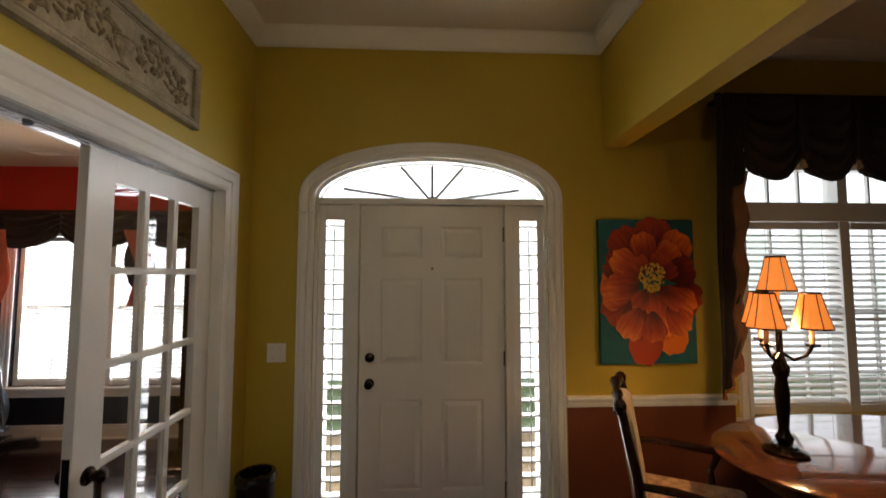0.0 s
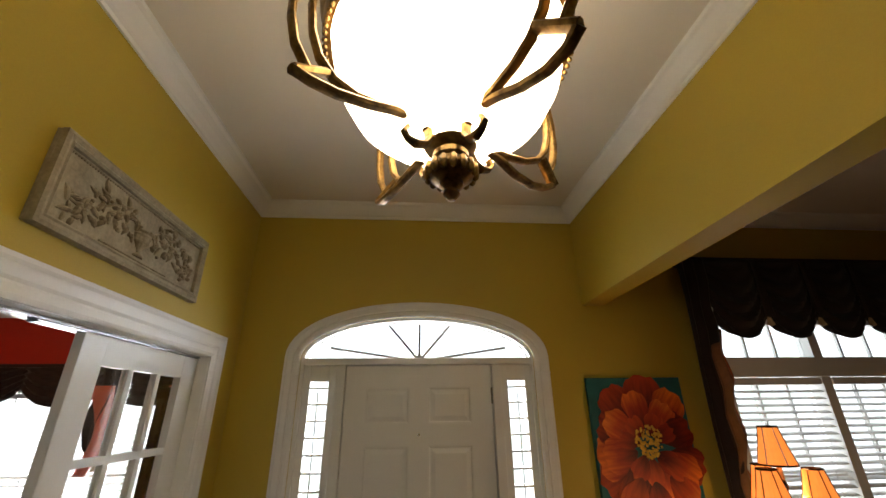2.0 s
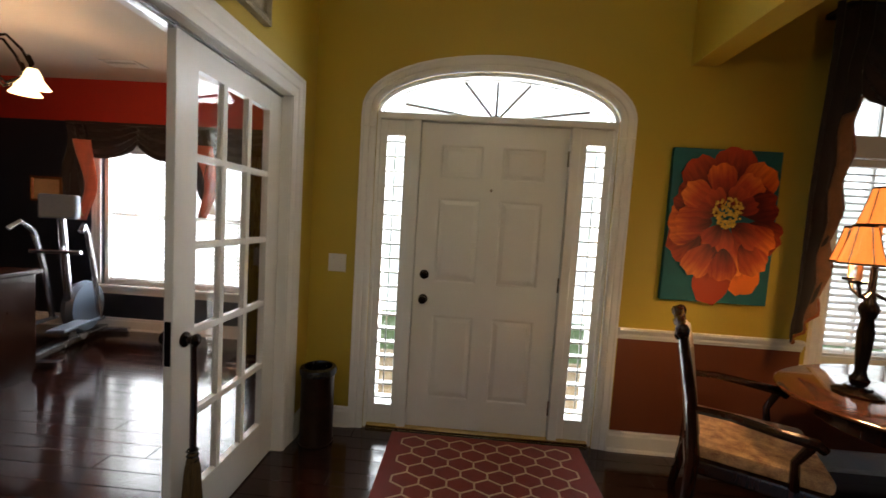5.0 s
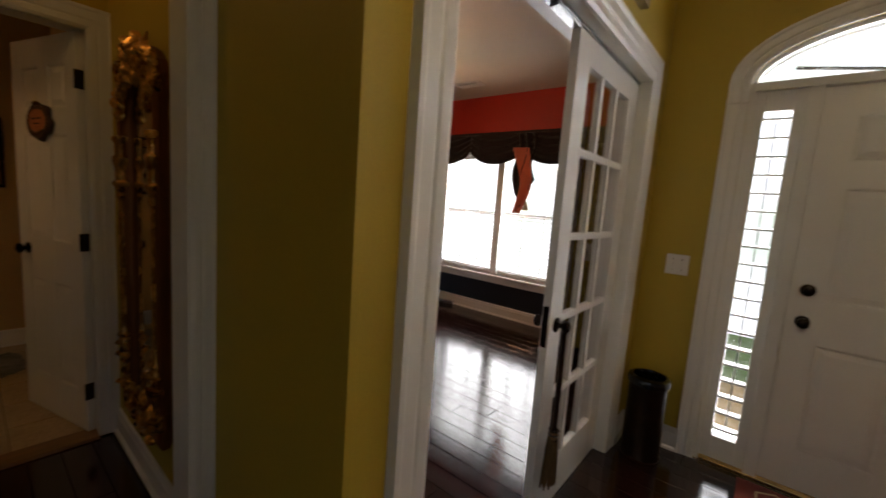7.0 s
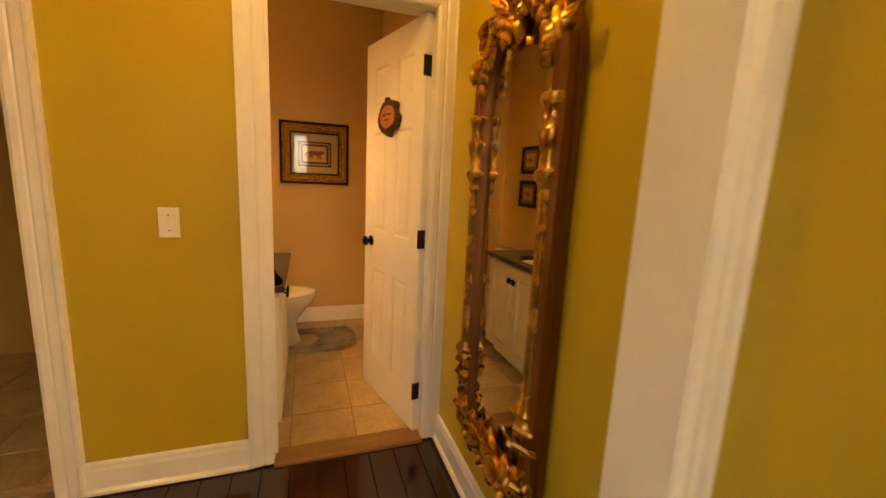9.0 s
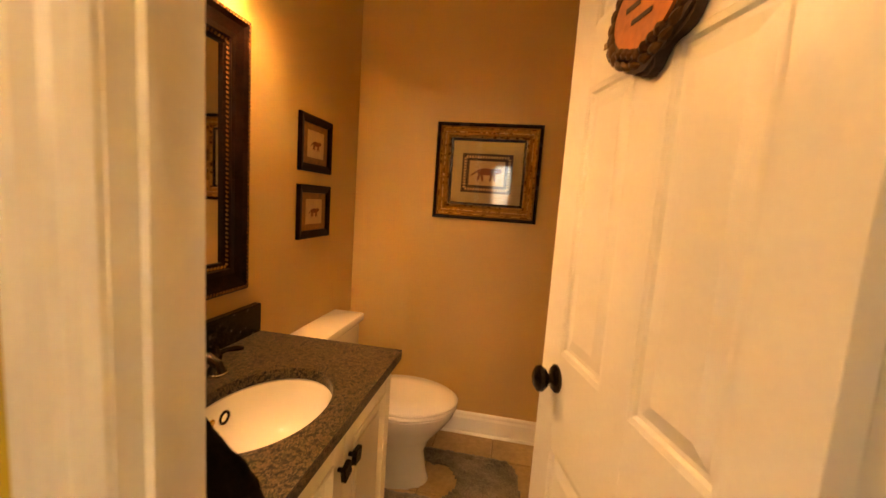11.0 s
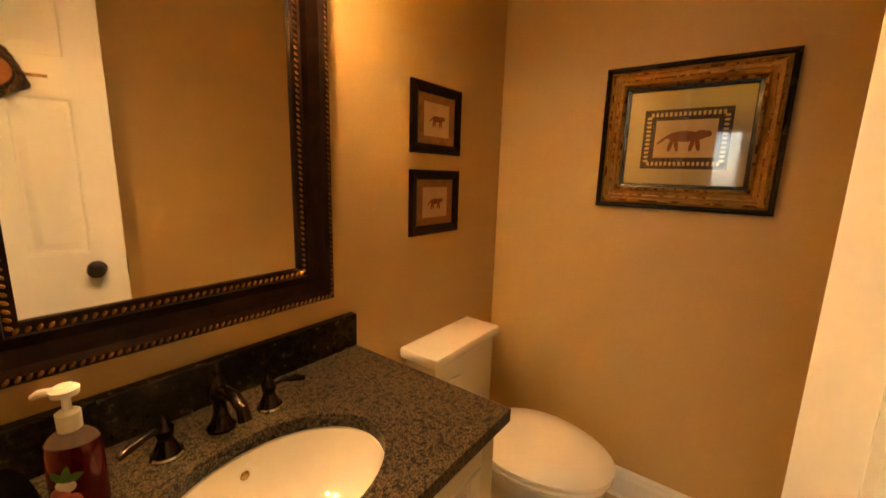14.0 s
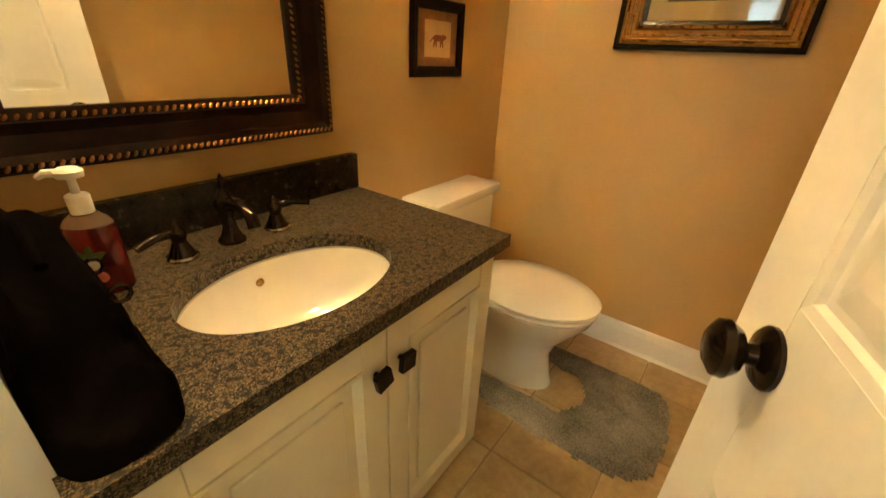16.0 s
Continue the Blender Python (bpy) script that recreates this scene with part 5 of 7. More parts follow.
def blob_leaf(bm, u, v, w, ln, wd, ang, lift):
    scroll_leaf(bm, (u, v), ln, wd, ang, lift, lambda a, b, c: HWAL(a, b, w + c), rng.choice((-0.8, 0.8)))


for sx in (-1, 1):
    cxm = sx * (MW - 0.045)
    # half columns with their caps
    bm = bmesh.new()
    pr = [(0.020, 0.30), (0.034, 0.305), (0.034, 0.32), (0.026, 0.33), (0.032, 0.345), (0.024, 0.36), (0.021, 0.40), (0.020, 0.92), (0.024, 0.94), (0.030, 0.955), (0.024, 0.97), (0.034, 0.99), (0.042, 1.0), (0.042, 1.012), (0.030, 1.02), (0.028, 1.06), (0.036, 1.085), (0.040, 1.10), (0.040, 1.115), (0.030, 1.125), (0.028, 1.17), (0.040, 1.185), (0.040, 1.20), (0.026, 1.205)]
    lathe(bm, pr, 14, (cxm, -0.055, 0.0), 1.0, 0.8)
    part("half_column", bm, GILT, gm, "gilded half column", True)
    for i in range(26):
        bm = bmesh.new()
        blob_leaf(bm, cxm + rng.uniform(-0.03, 0.03), rng.uniform(0.06, 0.33), 0.045, rng.uniform(0.04, 0.075), rng.uniform(0.022, 0.036), rng.uniform(0.6, 2.6), rng.uniform(0.014, 0.03))
        part("carved_leaf", bm, GILT, gm, "", True)
    for z in (0.25, 0.30, 0.12):
        bm = bmesh.new()
        tube(bm, [(cxm - 0.042, -0.055, z), (cxm, -0.085, z + 0.006), (cxm + 0.042, -0.055, z)], 0.010, 6)
        part("carved_ring", bm, GILT, gm, "", True)
    for i in range(30):
        bm = bmesh.new()
        a = rng.uniform(0.1, 1.35)
        r = rng.uniform(MW - 0.095, MW + 0.015)
        spring = MH - 0.03 - MW * 0.95
        u, v = sx * r * math.cos(a), spring + r * 0.98 * math.sin(a)
        blob_leaf(bm, u, v, 0.046, rng.uniform(0.05, 0.085), rng.uniform(0.026, 0.042), a + rng.uniform(0.6, 2.2), rng.uniform(0.016, 0.034))
        part("carved_leaf", bm, GILT, gm, "", True)
    for i in range(7):
        bm = bmesh.new()
        a = 0.05 + 0.2 * i
        u, v = sx * (MW - 0.075) * math.cos(a), MH - 0.03 - MW * 0.95 + (MW - 0.075) * math.sin(a)
        ball(bm, (u, -0.066, v), 0.020, 8, 1.2)
        part("carved_bead", bm, GILT, gm, "", True)
bm = bmesh.new()
for i in range(34):
    blob_leaf(bm, rng.uniform(-0.10, 0.10), MH - 0.10 + rng.uniform(-0.05, 0.045), 0.05, rng.uniform(0.04, 0.075), rng.uniform(0.026, 0.04), rng.uniform(0, 6.28), rng.uniform(0.02, 0.04))
for k in range(7):
    a = radians(20 + 23.3 * k)
    tube(bm, [(0, -0.07, MH - 0.10), (0.05 * math.cos(a), -0.085, MH - 0.10 + 0.06 * math.sin(a)), (0.075 * math.cos(a), -0.07, MH - 0.10 + 0.09 * math.sin(a))], [0.010, 0.014, 0.006], 6)
part("crest_carving", bm, GILT, gm, "carved shell crest", True)
for i in range(44):
    bm = bmesh.new()
    blob_leaf(bm, rng.uniform(-0.20, 0.20), rng.uniform(0.0, 0.11), 0.046, rng.uniform(0.04, 0.08), rng.uniform(0.024, 0.04), rng.uniform(0, 6.28), rng.uniform(0.016, 0.034))
    part("carved_leaf", bm, GILT, gm, "", True)
for sx in (-1, 1):
    bm = bmesh.new()
    pts = [(sx * (0.09 + 0.045 * (1 - t / 14) * math.cos(t * 0.62)), -0.075, 0.07 + 0.045 * (1 - t / 14) * math.sin(t * 0.62)) for t in range(12)]
    tube(bm, pts, 0.012, 6)
    part("carved_scroll", bm, GILT, gm, "", True)

# carved sign on the powder room door
PDM = pd.matrix_world.copy()
sg = thing("door_sign", "carved orange and black plaque hanging on the door", "sign")
sg.matrix_world = PDM @ pose(0.320, 0.0352, 1.60, 0, 0, 180)
pts = []
for i in range(48):
    t = 2 * math.pi * i / 48
    r = 1 + 0.09 * math.cos(5 * t + 1.57) + 0.05 * math.cos(9 * t)
    pts.append((0.108 * r * math.cos(t), 0.088 * r * math.sin(t)))
FRONT = lambda u, v, w: (u, -w, v)
bm = bmesh.new()
prism(bm, pts, FRONT, 0.001, 0.022)
bmesh.ops.bevel(bm, geom=[e for e in bm.edges if abs(e.verts[0].co.y - e.verts[1].co.y) < 1e-5 and e.verts[0].co.y < -0.02], offset=0.006, segments=2, affect="EDGES")
part("backing", bm, INK, sg, "black scalloped rim")
bm = bmesh.new()
prism(bm, [(0.080 * math.cos(2 * math.pi * i / 32), 0.058 * math.sin(2 * math.pi * i / 32) + 0.004) for i in range(32)], FRONT, 0.02, 0.027)
part("face", bm, SIGNWOOD, sg, "orange carved oval face")
bm = boxes((-0.045, -0.0285, 0.010, -0.008, -0.0265, 0.018), (0.004, -0.0285, 0.012, 0.044, -0.0265, 0.020), (-0.026, -0.0285, -0.014, 0.026, -0.0265, -0.007))
part("lettering", bm, INK, sg, "dark unreadable lettering bars")
bm = bmesh.new()
for i in range(24):
    t = 2 * math.pi * i / 24
    scroll_leaf(bm, (0.090 * math.cos(t), 0.070 * math.sin(t)), 0.030, 0.018, t + 1.2, 0.010, lambda a, b, c: FRONT(a, b, 0.021 + c))
for i in range(7):
    ball(bm, (-0.05 + 0.0167 * i, -0.026, -0.066 + 0.006 * abs(i - 3)), 0.010, 8)
ball(bm, (0, -0.024, 0.088), 0.018, 8, 0.8)
part("carving", bm, mat("carved_bronze_leaf", (0.10, 0.045, 0.014), 0.4, metal=0.5, var=0.4, scale=30), sg, "dark bronze carved leaves", True)
bm = boxes((-0.16, -0.004, 0.0, -0.10, -0.001, 0.010))
part("hook_strap", bm, GOLDBRONZE, sg, "thin metal hanging strap")

# flush lamp that lights the hall
fl = thing("ceiling_lamp", "round frosted glass flush lamp on the hall ceiling", "ceiling lamp", (-1.75, 0.3, 2.75))
bm = bmesh.new()
lathe(bm, [(0, -0.004), (0.15, -0.004), (0.155, -0.03), (0.145, -0.035), (0, -0.035)], 28)
part("canopy", bm, BRONZE, fl, "", True)

# ---- powder room ----
CZ = 0.802
CX0, CX1, CY1 = -3.390, T3, 0.288
SKX, SKY_, SRX, SRY = -2.945, 0.070, 0.205, 0.150
ct = thing("countertop", "dark leathered granite vanity top with an oval cutout", "countertop", (0, 0, 0))
# slab with the oval hole: strips joined to the outline
bm = bmesh.new()
NN = 64
outer, hole = [], []
for i in range(NN):
    t = 2 * math.pi * i / NN
    c, s = math.cos(t), math.sin(t)
    hole.append((SKX + SRX * c, SKY_ + SRY * s))
    fx = ((CX1 - SKX) if c > 0 else (SKX - CX0)) / max(1e-6, abs(c))
    fy = ((CY1 - SKY_) if s > 0 else (SKY_ - PWY)) / max(1e-6, abs(s))
    f = min(fx, fy)
    outer.append((SKX + f * c, SKY_ + f * s))
for cx_, cy_ in ((CX0, CY1), (CX1, CY1), (CX0, PWY), (CX1, PWY)):
    k = min(range(NN), key=lambda i: (outer[i][0] - cx_) ** 2 + (outer[i][1] - cy_) ** 2)
    outer[k] = (cx_, cy_)
lay = []
for z in (CZ - 0.032, CZ):
    lay.append(([bm.verts.new((x, y, z)) for x, y in outer], [bm.verts.new((x, y, z)) for x, y in hole]))
for i in range(NN):
    j = (i + 1) % NN
    (oa0, ha0), (oa1, ha1) = lay
    bm.faces.new((oa1[i], oa1[j], ha1[j], ha1[i]))
    bm.faces.new((oa0[i], ha0[i], ha0[j], oa0[j]))
    bm.faces.new((oa0[i], oa0[j], oa1[j], oa1[i]))
    bm.faces.new((ha0[i], ha1[i], ha1[j], ha0[j]))
part("slab", bm, STONE, ct)
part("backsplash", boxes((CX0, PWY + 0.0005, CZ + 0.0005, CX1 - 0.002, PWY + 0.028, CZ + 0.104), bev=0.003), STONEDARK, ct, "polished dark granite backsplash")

sk = thing("sink", "white oval undermount porcelain sink with bronze drain", "sink", (SKX, SKY_, CZ - 0.033))
bm = bmesh.new()
pr = [(1.045, 0.0), (1.0, -0.004), (0.985, -0.02), (0.95, -0.055), (0.87, -0.095), (0.70, -0.122), (0.45, -0.134), (0.16, -0.140), (0.10, -0.143), (0.0, -0.144)]
lathe(bm, pr, 48, (0, 0, 0), SRX, SRY, False)
lathe(bm, [(0, -0.165), (0.5, -0.155), (0.9, -0.115), (1.03, -0.05), (1.045, 0.0)], 48, (0, 0, 0), SRX, SRY, False)
part("basin", bm, PORCELAIN, sk, "", True)
bm = bmesh.new()
lathe(bm, [(0, -0.138), (0.010, -0.137), (0.020, -0.139), (0.021, -0.1435), (0, -0.1436)], 20, (0.005, -0.062, 0.005))
part("drain", bm, BRONZE, sk, "dark bronze drain stopper", True)
bm = bmesh.new()
ball(bm, (0.0, -SRY * 0.955, -0.045), 0.010, 10, 1, 1, 0.5)
part("overflow_ring", bm, BRASS, sk, "", True)

fc = thing("faucet", "widespread oil-rubbed bronze faucet with two lever handles", "faucet", (SKX + 0.005, -0.150, CZ))
bm = bmesh.new()
lathe(bm, [(0.028, 0), (0.028, 0.006), (0.020, 0.016), (0.014, 0.034), (0.013, 0.06), (0.020, 0.075), (0.021, 0.09), (0.014, 0.105), (0.007, 0.118), (0.009, 0.128), (0.004, 0.142), (0, 0.150)], 18)
tube(bm, [(0, 0.005, 0.080), (0, 0.035, 0.094), (0, 0.070, 0.095), (0, 0.098, 0.082), (0, 0.106, 0.060)], [0.014, 0.013, 0.012, 0.012, 0.013], 12)
part("spout", bm, BRONZE, fc, "", True)
for sx in (-1, 1):
    bm = bmesh.new()
    x = sx * 0.102
    lathe(bm, [(0.027, 0), (0.027, 0.006), (0.018, 0.022), (0.012, 0.036), (0.015, 0.046), (0.016, 0.056), (0.009, 0.066), (0.006, 0.076), (0, 0.082)], 18, (x, 0.008, 0))
    tube(bm, [(x, 0.008, 0.056), (x + sx * 0.030, 0.018, 0.060), (x + sx * 0.055, 0.026, 0.056), (x + sx * 0.075, 0.032, 0.050)], [0.006, 0.006, 0.008, 0.006], 10)
    part("handle", bm, BRONZE, fc, "", True)
    bm = bmesh.new()
    lathe(bm, [(0.0285, 0.0), (0.0295, 0.004), (0.027, 0.008)], 18, (x, 0.008, 0), 1, 1, False)
    part("escutcheon_ring", bm, STEEL, fc)

# vanity cabinet
vc = thing("vanity_cabinet", "cream painted two-door vanity cabinet", "cabinet", (0, 0, 0))
VX0, VX1, VY = CX0 + 0.018, T3 - 0.002, 0.240
part("body", boxes((VX0, PWY + 0.001, 0.09, VX0 + 0.018, VY, CZ - 0.033), (VX1 - 0.018, PWY + 0.001, 0.09, VX1, VY, CZ - 0.033), (VX0, PWY + 0.02, 0.09, VX1, VY, 0.108), (VX0, VY - 0.018, 0.70, VX1, VY, CZ - 0.033), (VX0 + 0.018, PWY + 0.002, 0.108, VX1 - 0.018, PWY + 0.01, 0.70)), CREAM, vc)
part("toe_kick", boxes((VX0 + 0.002, PWY + 0.001, 0.001, VX1, VY - 0.06, 0.09)), CREAM, vc)
vm = -2.992
for a, b, hinge in ((VX0 + 0.004, vm - 0.002, 0), (vm + 0.002, VX1 - 0.03, 1)):
    z0, z1, y = 0.100, 0.742, VY + 0.001
    door = part("door", boxes((a, y, z0, a + 0.058, y + 0.02, z1), (b - 0.058, y, z0, b, y + 0.02, z1), (a + 0.058, y, z0, b - 0.058, y + 0.0196, z0 + 0.058), (a + 0.058, y, z1 - 0.058, b - 0.058, y + 0.0196, z1), bev=0.003), CREAM, vc)
    bm = bmesh.new()
    sweep(bm, [(b - 0.058, z0 + 0.058), (b - 0.058, z1 - 0.058), (a + 0.058, z1 - 0.058), (a + 0.058, z0 + 0.058)], [(0, 0.0), (0, 0.023), (-0.006, 0.024), (-0.014, 0.016), (-0.020, 0.010), (-0.020, 0.0)], lambda u, v, w: (u, y + w, v), True)
    box(bm, a + 0.058, y + 0.002, z0 + 0.058, b - 0.058, y + 0.010, z1 - 0.058)
    box(bm, a + 0.100, y + 0.009, z0 + 0.100, b - 0.100, y + 0.017, z1 - 0.100, 0.005)
    part("raised_panel", bm, CREAM, door)
    kx = (b - 0.030) if not hinge else (a + 0.030)
    bm = bmesh.new()
    tube(bm, [(kx, y + 0.019, 0.655), (kx, y + 0.036, 0.655)], 0.006, 8)
    before = set(bm.verts)
    box(bm, -0.019, -0.007, -0.019, 0.019, 0.007, 0.019, 0.003)
    rm = pose(kx, y + 0.041, 0.655, 0, 12 if hinge else -6, 0)
    for v in bm.verts:
        if v not in before:
            v.co = rm @ v.co
    part("knob", bm, BRONZE, door, "square dark bronze knob")

# soap pump bottle
sb = thing("soap_bottle", "clear pump bottle of red soap with fruit label", "soap bottle", (-2.712, -0.112, CZ), -35)
bm = bmesh.new()
lathe(bm, [(0, 0.002), (0.034, 0.002), (0.037, 0.008), (0.037, 0.105), (0.034, 0.118), (0, 0.118)], 24, (0, 0, 0), 1.0, 0.72)
part("bottle", bm, SOAP, sb, "red liquid soap", True)
bm = bmesh.new()
lathe(bm, [(0.034, 0.1185), (0.028, 0.128), (0.016, 0.138), (0.013, 0.142), (0, 0.142)], 24, (0, 0, 0), 1.0, 0.75)
part("shoulder", bm, CLEAR, sb, "", True)
bm = bmesh.new()
lathe(bm, [(0.015, 0.138), (0.0155, 0.165), (0.012, 0.168), (0.006, 0.169), (0.0055, 0.190), (0.010, 0.192), (0.017, 0.194), (0.018, 0.203), (0.012, 0.208), (0, 0.208)], 18)
tube(bm, [(0.010, 0, 0.200), (0.030, 0, 0.200), (0.040, 0, 0.194)], [0.007, 0.006, 0.004], 8)
part("pump", bm, PLASTIC, sb, "white plastic pump", True)
bm = bmesh.new()
for x, z, r in ((0.010, 0.045, 0.013), (-0.006, 0.036, 0.010)):
    ball(bm, (x, 0.0265, z), r, 12, 1, 1, 0.12)
part("label_fruit", bm, FLESHPINK, sb)
bm = bmesh.new()
ball(bm, (0.002, 0.0268, 0.060), 0.013, 12, 0.9, 1, 0.10)
part("label_patch", bm, PLASTIC, sb)
bm = bmesh.new()
for a in (0.6, 1.5, 2.4):
    scroll_leaf(bm, (0, 0.066), 0.026, 0.012, a, 0.001, lambda p, q, w: (p, 0.0275 + w, q))
part("label_leaves", bm, LEAFGREEN, sb)

# black bag on the counter by the doorway
bg = thing("handbag", "soft black handbag slumped on the counter", "bag", (-2.622, 0.155, CZ))
bm = bmesh.new()
pts = []
nu, nv = 40, 24
g = []
for j in range(nv + 1):
    v = j / nv
    row = []
    for i in range(nu):
        t = 2 * math.pi * i / nu
        r = (1 - 0.52 * v ** 1.35)
        cx_ = 0.064 * r * (abs(math.cos(t)) ** 0.6) * math.copysign(1, math.cos(t))
        cy_ = 0.125 * r * (abs(math.sin(t)) ** 0.6) * math.copysign(1, math.sin(t)) - 0.035 * v
        wob = 0.014 * noise.noise(Vector((cx_ * 17, cy_ * 17, v * 4)))
        row.append(bm.verts.new((cx_ * (1 + wob * 6), cy_ * (1 + wob * 4), 0.003 + 0.168 * v * (1 - 0.26 * math.sin(t)) + wob)))
    g.append(row)
for a, b in zip(g, g[1:]):
    for i in range(nu):
        bm.faces.new((a[i], a[(i + 1) % nu], b[(i + 1) % nu], b[i]))
bm.faces.new(g[0])
bm.faces.new(g[-1])
part("body", bm, LEATHER, bg, "", True)
bm = bmesh.new()
tube(bm, [(0.020, -0.12, 0.19), (0.010, -0.09, 0.215), (0.0, -0.04, 0.205), (0.0, 0.0, 0.175)], 0.009, 8, 0.7)
part("handle", bm, LEATHER, bg, "", True)
for k in range(2):
    bm = bmesh.new()
    tube(bm, [(-0.046 + 0.010 * math.cos(a), -0.06 + 0.09 * k, 0.135 + 0.010 * math.sin(a)) for a in [i * 0.7 for i in range(10)]], 0.0025, 6)
    part("ring", bm, BRONZE, bg, "small dark metal ring")

# vanity mirror
vmr = thing("vanity_mirror", "framed mirror with tortoiseshell brown and gold rope trim", "mirror", (0, PWY, 0))
vx0, vx1, vz0, vz1 = -3.300, -2.592, 0.980, 1.828
VM = lambda u, v, w: (-u, w, v)
path = [(-vx0, vz0), (-vx0, vz1), (-vx1, vz1), (-vx1, vz0)]
bm = bmesh.new()
sweep(bm, [(-vx0, vz0), (-vx0, vz1), (-vx1, vz1), (-vx1, vz0)], [(0, 0.002), (0, 0.036), (-0.006, 0.044), (-0.016, 0.046), (-0.030, 0.038), (-0.060, 0.032), (-0.078, 0.034), (-0.080, 0.026), (-0.098, 0.020), (-0.100, 0.002)], VM, True)
part("frame_moulding", bm, MOTTLED, vmr)
part("backing", boxes((vx0 + 0.03, 0.0005, vz0 + 0.03, vx1 - 0.03, 0.008, vz1 - 0.03)), BLACK, vmr)
part("mirror_glass", boxes((vx0 + 0.096, 0.0085, vz0 + 0.096, vx1 - 0.096, 0.012, vz1 - 0.096)), MIRROR, vmr)


def beads(bm, x0, x1, z0, z1, y, r, step, squash=1.0):
    for a, b in (((x0, z0), (x1, z0)), ((x1, z0), (x1, z1)), ((x1, z1), (x0, z1)), ((x0, z1), (x0, z0))):
        L = math.hypot(b[0] - a[0], b[1] - a[1])
        n = int(L / step)
        for i in range(n):
            f = (i + 0.5) / n
            ang = math.atan2(b[1] - a[1], b[0] - a[0])
            m = pose(0, 0, 0, 0, -math.degrees(ang) - 35, 0)
            ball(bm, (a[0] + (b[0] - a[0]) * f, y, a[1] + (b[1] - a[1]) * f), r, 6, squash, 1, 1, m)


bm = bmesh.new()
beads(bm, vx0 + 0.086, vx1 - 0.086, vz0 + 0.086, vz1 - 0.086, 0.026, 0.0035, 0.0140, 1.7)
part("rope_trim", bm, GILTLINE, vmr, "gold rope trim")
bm = bmesh.new()
beads(bm, vx0 + 0.012, vx1 - 0.012, vz0 + 0.012, vz1 - 0.012, 0.0455, 0.0036, 0.013, 1.8)
part("outer_beading", bm, mat("worn_gilt_bead", (0.20, 0.085, 0.02), 0.4, metal=0.6, var=0.6, scale=60), vmr, "worn gold beading")

# vanity light
vl = thing("vanity_light", "bronze two-shade wall light above the mirror", "wall light", (-2.93, PWY, 2.13))
part("back_plate", boxes((-0.11, 0.001, -0.04, 0.11, 0.02, 0.04), bev=0.008), BRONZE, vl)
for sx in (-1, 1):
    bm = bmesh.new()
    tube(bm, [(sx * 0.05, 0.015, 0.0), (sx * 0.13, 0.07, 0.03), (sx * 0.23, 0.12, 0.02), (sx * 0.23, 0.145, -0.03)], 0.009, 8)
    part("arm", bm, BRONZE, vl, "", True)
    bm = bmesh.new()
    lathe(bm, [(0.022, -0.03), (0.030, -0.045), (0.046, -0.09), (0.058, -0.135), (0.068, -0.165), (0.065, -0.165), (0.055, -0.132), (0.043, -0.088), (0.026, -0.045), (0.020, -0.032)], 24, (sx * 0.23, 0.145, 0), 1, 1, False)
    part("shade", bm, VANSHADE, vl, "glowing frosted bell shade", True)


def framed(name, label, to3, u0, u1, v0, v1, build):
    f = thing(name, label, "picture")
    build(f, to3, u0, u1, v0, v1)
    return f


FARW = lambda u, v, w: (PWX + 0.001 + w, u, v)
VANW = lambda u, v, w: (-u, PWY + 0.001 + w, v)


def rect(bm, to3, u0, u1, v0, v1, w0, w1):
    return prism(bm, [(u0, v0), (u1, v0), (u1, v1), (u0, v1)], to3, w0, w1)


def cat_shape(bm, to3, uc, vc, s, w):
    """A walking spotted cat in side view, built from simple body shapes."""
    def el(u, v, a, b, rot=0.0):
        c, q = math.cos(rot), math.sin(rot)
        prism(bm, [(uc + s * (u + a * math.cos(t) * c - b * math.sin(t) * q), vc + s * (v + a * math.cos(t) * q + b * math.sin(t) * c)) for t in [2 * math.pi * i / 16 for i in range(16)]], to3, w, w + 0.0006)
    el(0, 0.05, 0.42, 0.15)
    el(0.40, 0.08, 0.17, 0.13, 0.3)
    el(0.56, 0.10, 0.10, 0.09)
    for u, r in ((-0.30, -0.25), (-0.16, 0.2), (0.22, -0.2), (0.36, 0.22)):
        el(u, -0.17, 0.055, 0.20, r)
    el(-0.50, -0.02, 0.20, 0.035, 0.7)


# large picture on the far wall
by0, by1, bz0, bz1 = 0.183, 0.735, 1.229, 1.734
bp = thing("framed_picture", "gold and black framed print of a big cat", "picture", (0, 0, 0))
bm = bmesh.new()
loop = [(by1, bz0), (by1, bz1), (by0, bz1), (by0, bz0)]
sweep(bm, loop, [(0, 0), (0, 0.024), (-0.010, 0.030), (-0.018, 0.024), (-0.018, 0)], FARW, True)
part("outer_frame", bm, BLACK, bp, "black outer frame edge")
bm = bmesh.new()
loop2 = [(by1 - 0.018, bz0 + 0.018), (by1 - 0.018, bz1 - 0.018), (by0 + 0.018, bz1 - 0.018), (by0 + 0.018, bz0 + 0.018)]
sweep(bm, loop2, [(0, 0), (0, 0.022), (-0.008, 0.026), (-0.016, 0.018), (-0.030, 0.015), (-0.044, 0.018), (-0.050, 0.012), (-0.058, 0.014), (-0.060, 0)], FARW, True)
part("gold_frame", bm, mat("aged_gold_frame", (0.27, 0.135, 0.032), 0.42, metal=0.7, var=0.2, scale=30, grain=120, bump=0.1, second=(0.38, 0.20, 0.052)), bp, "aged gold moulding")
GOLDFILLET = mat("bright_gold_fillet", (0.52, 0.30, 0.08), 0.28, metal=0.9, var=0.2, scale=40, bump=0.0)
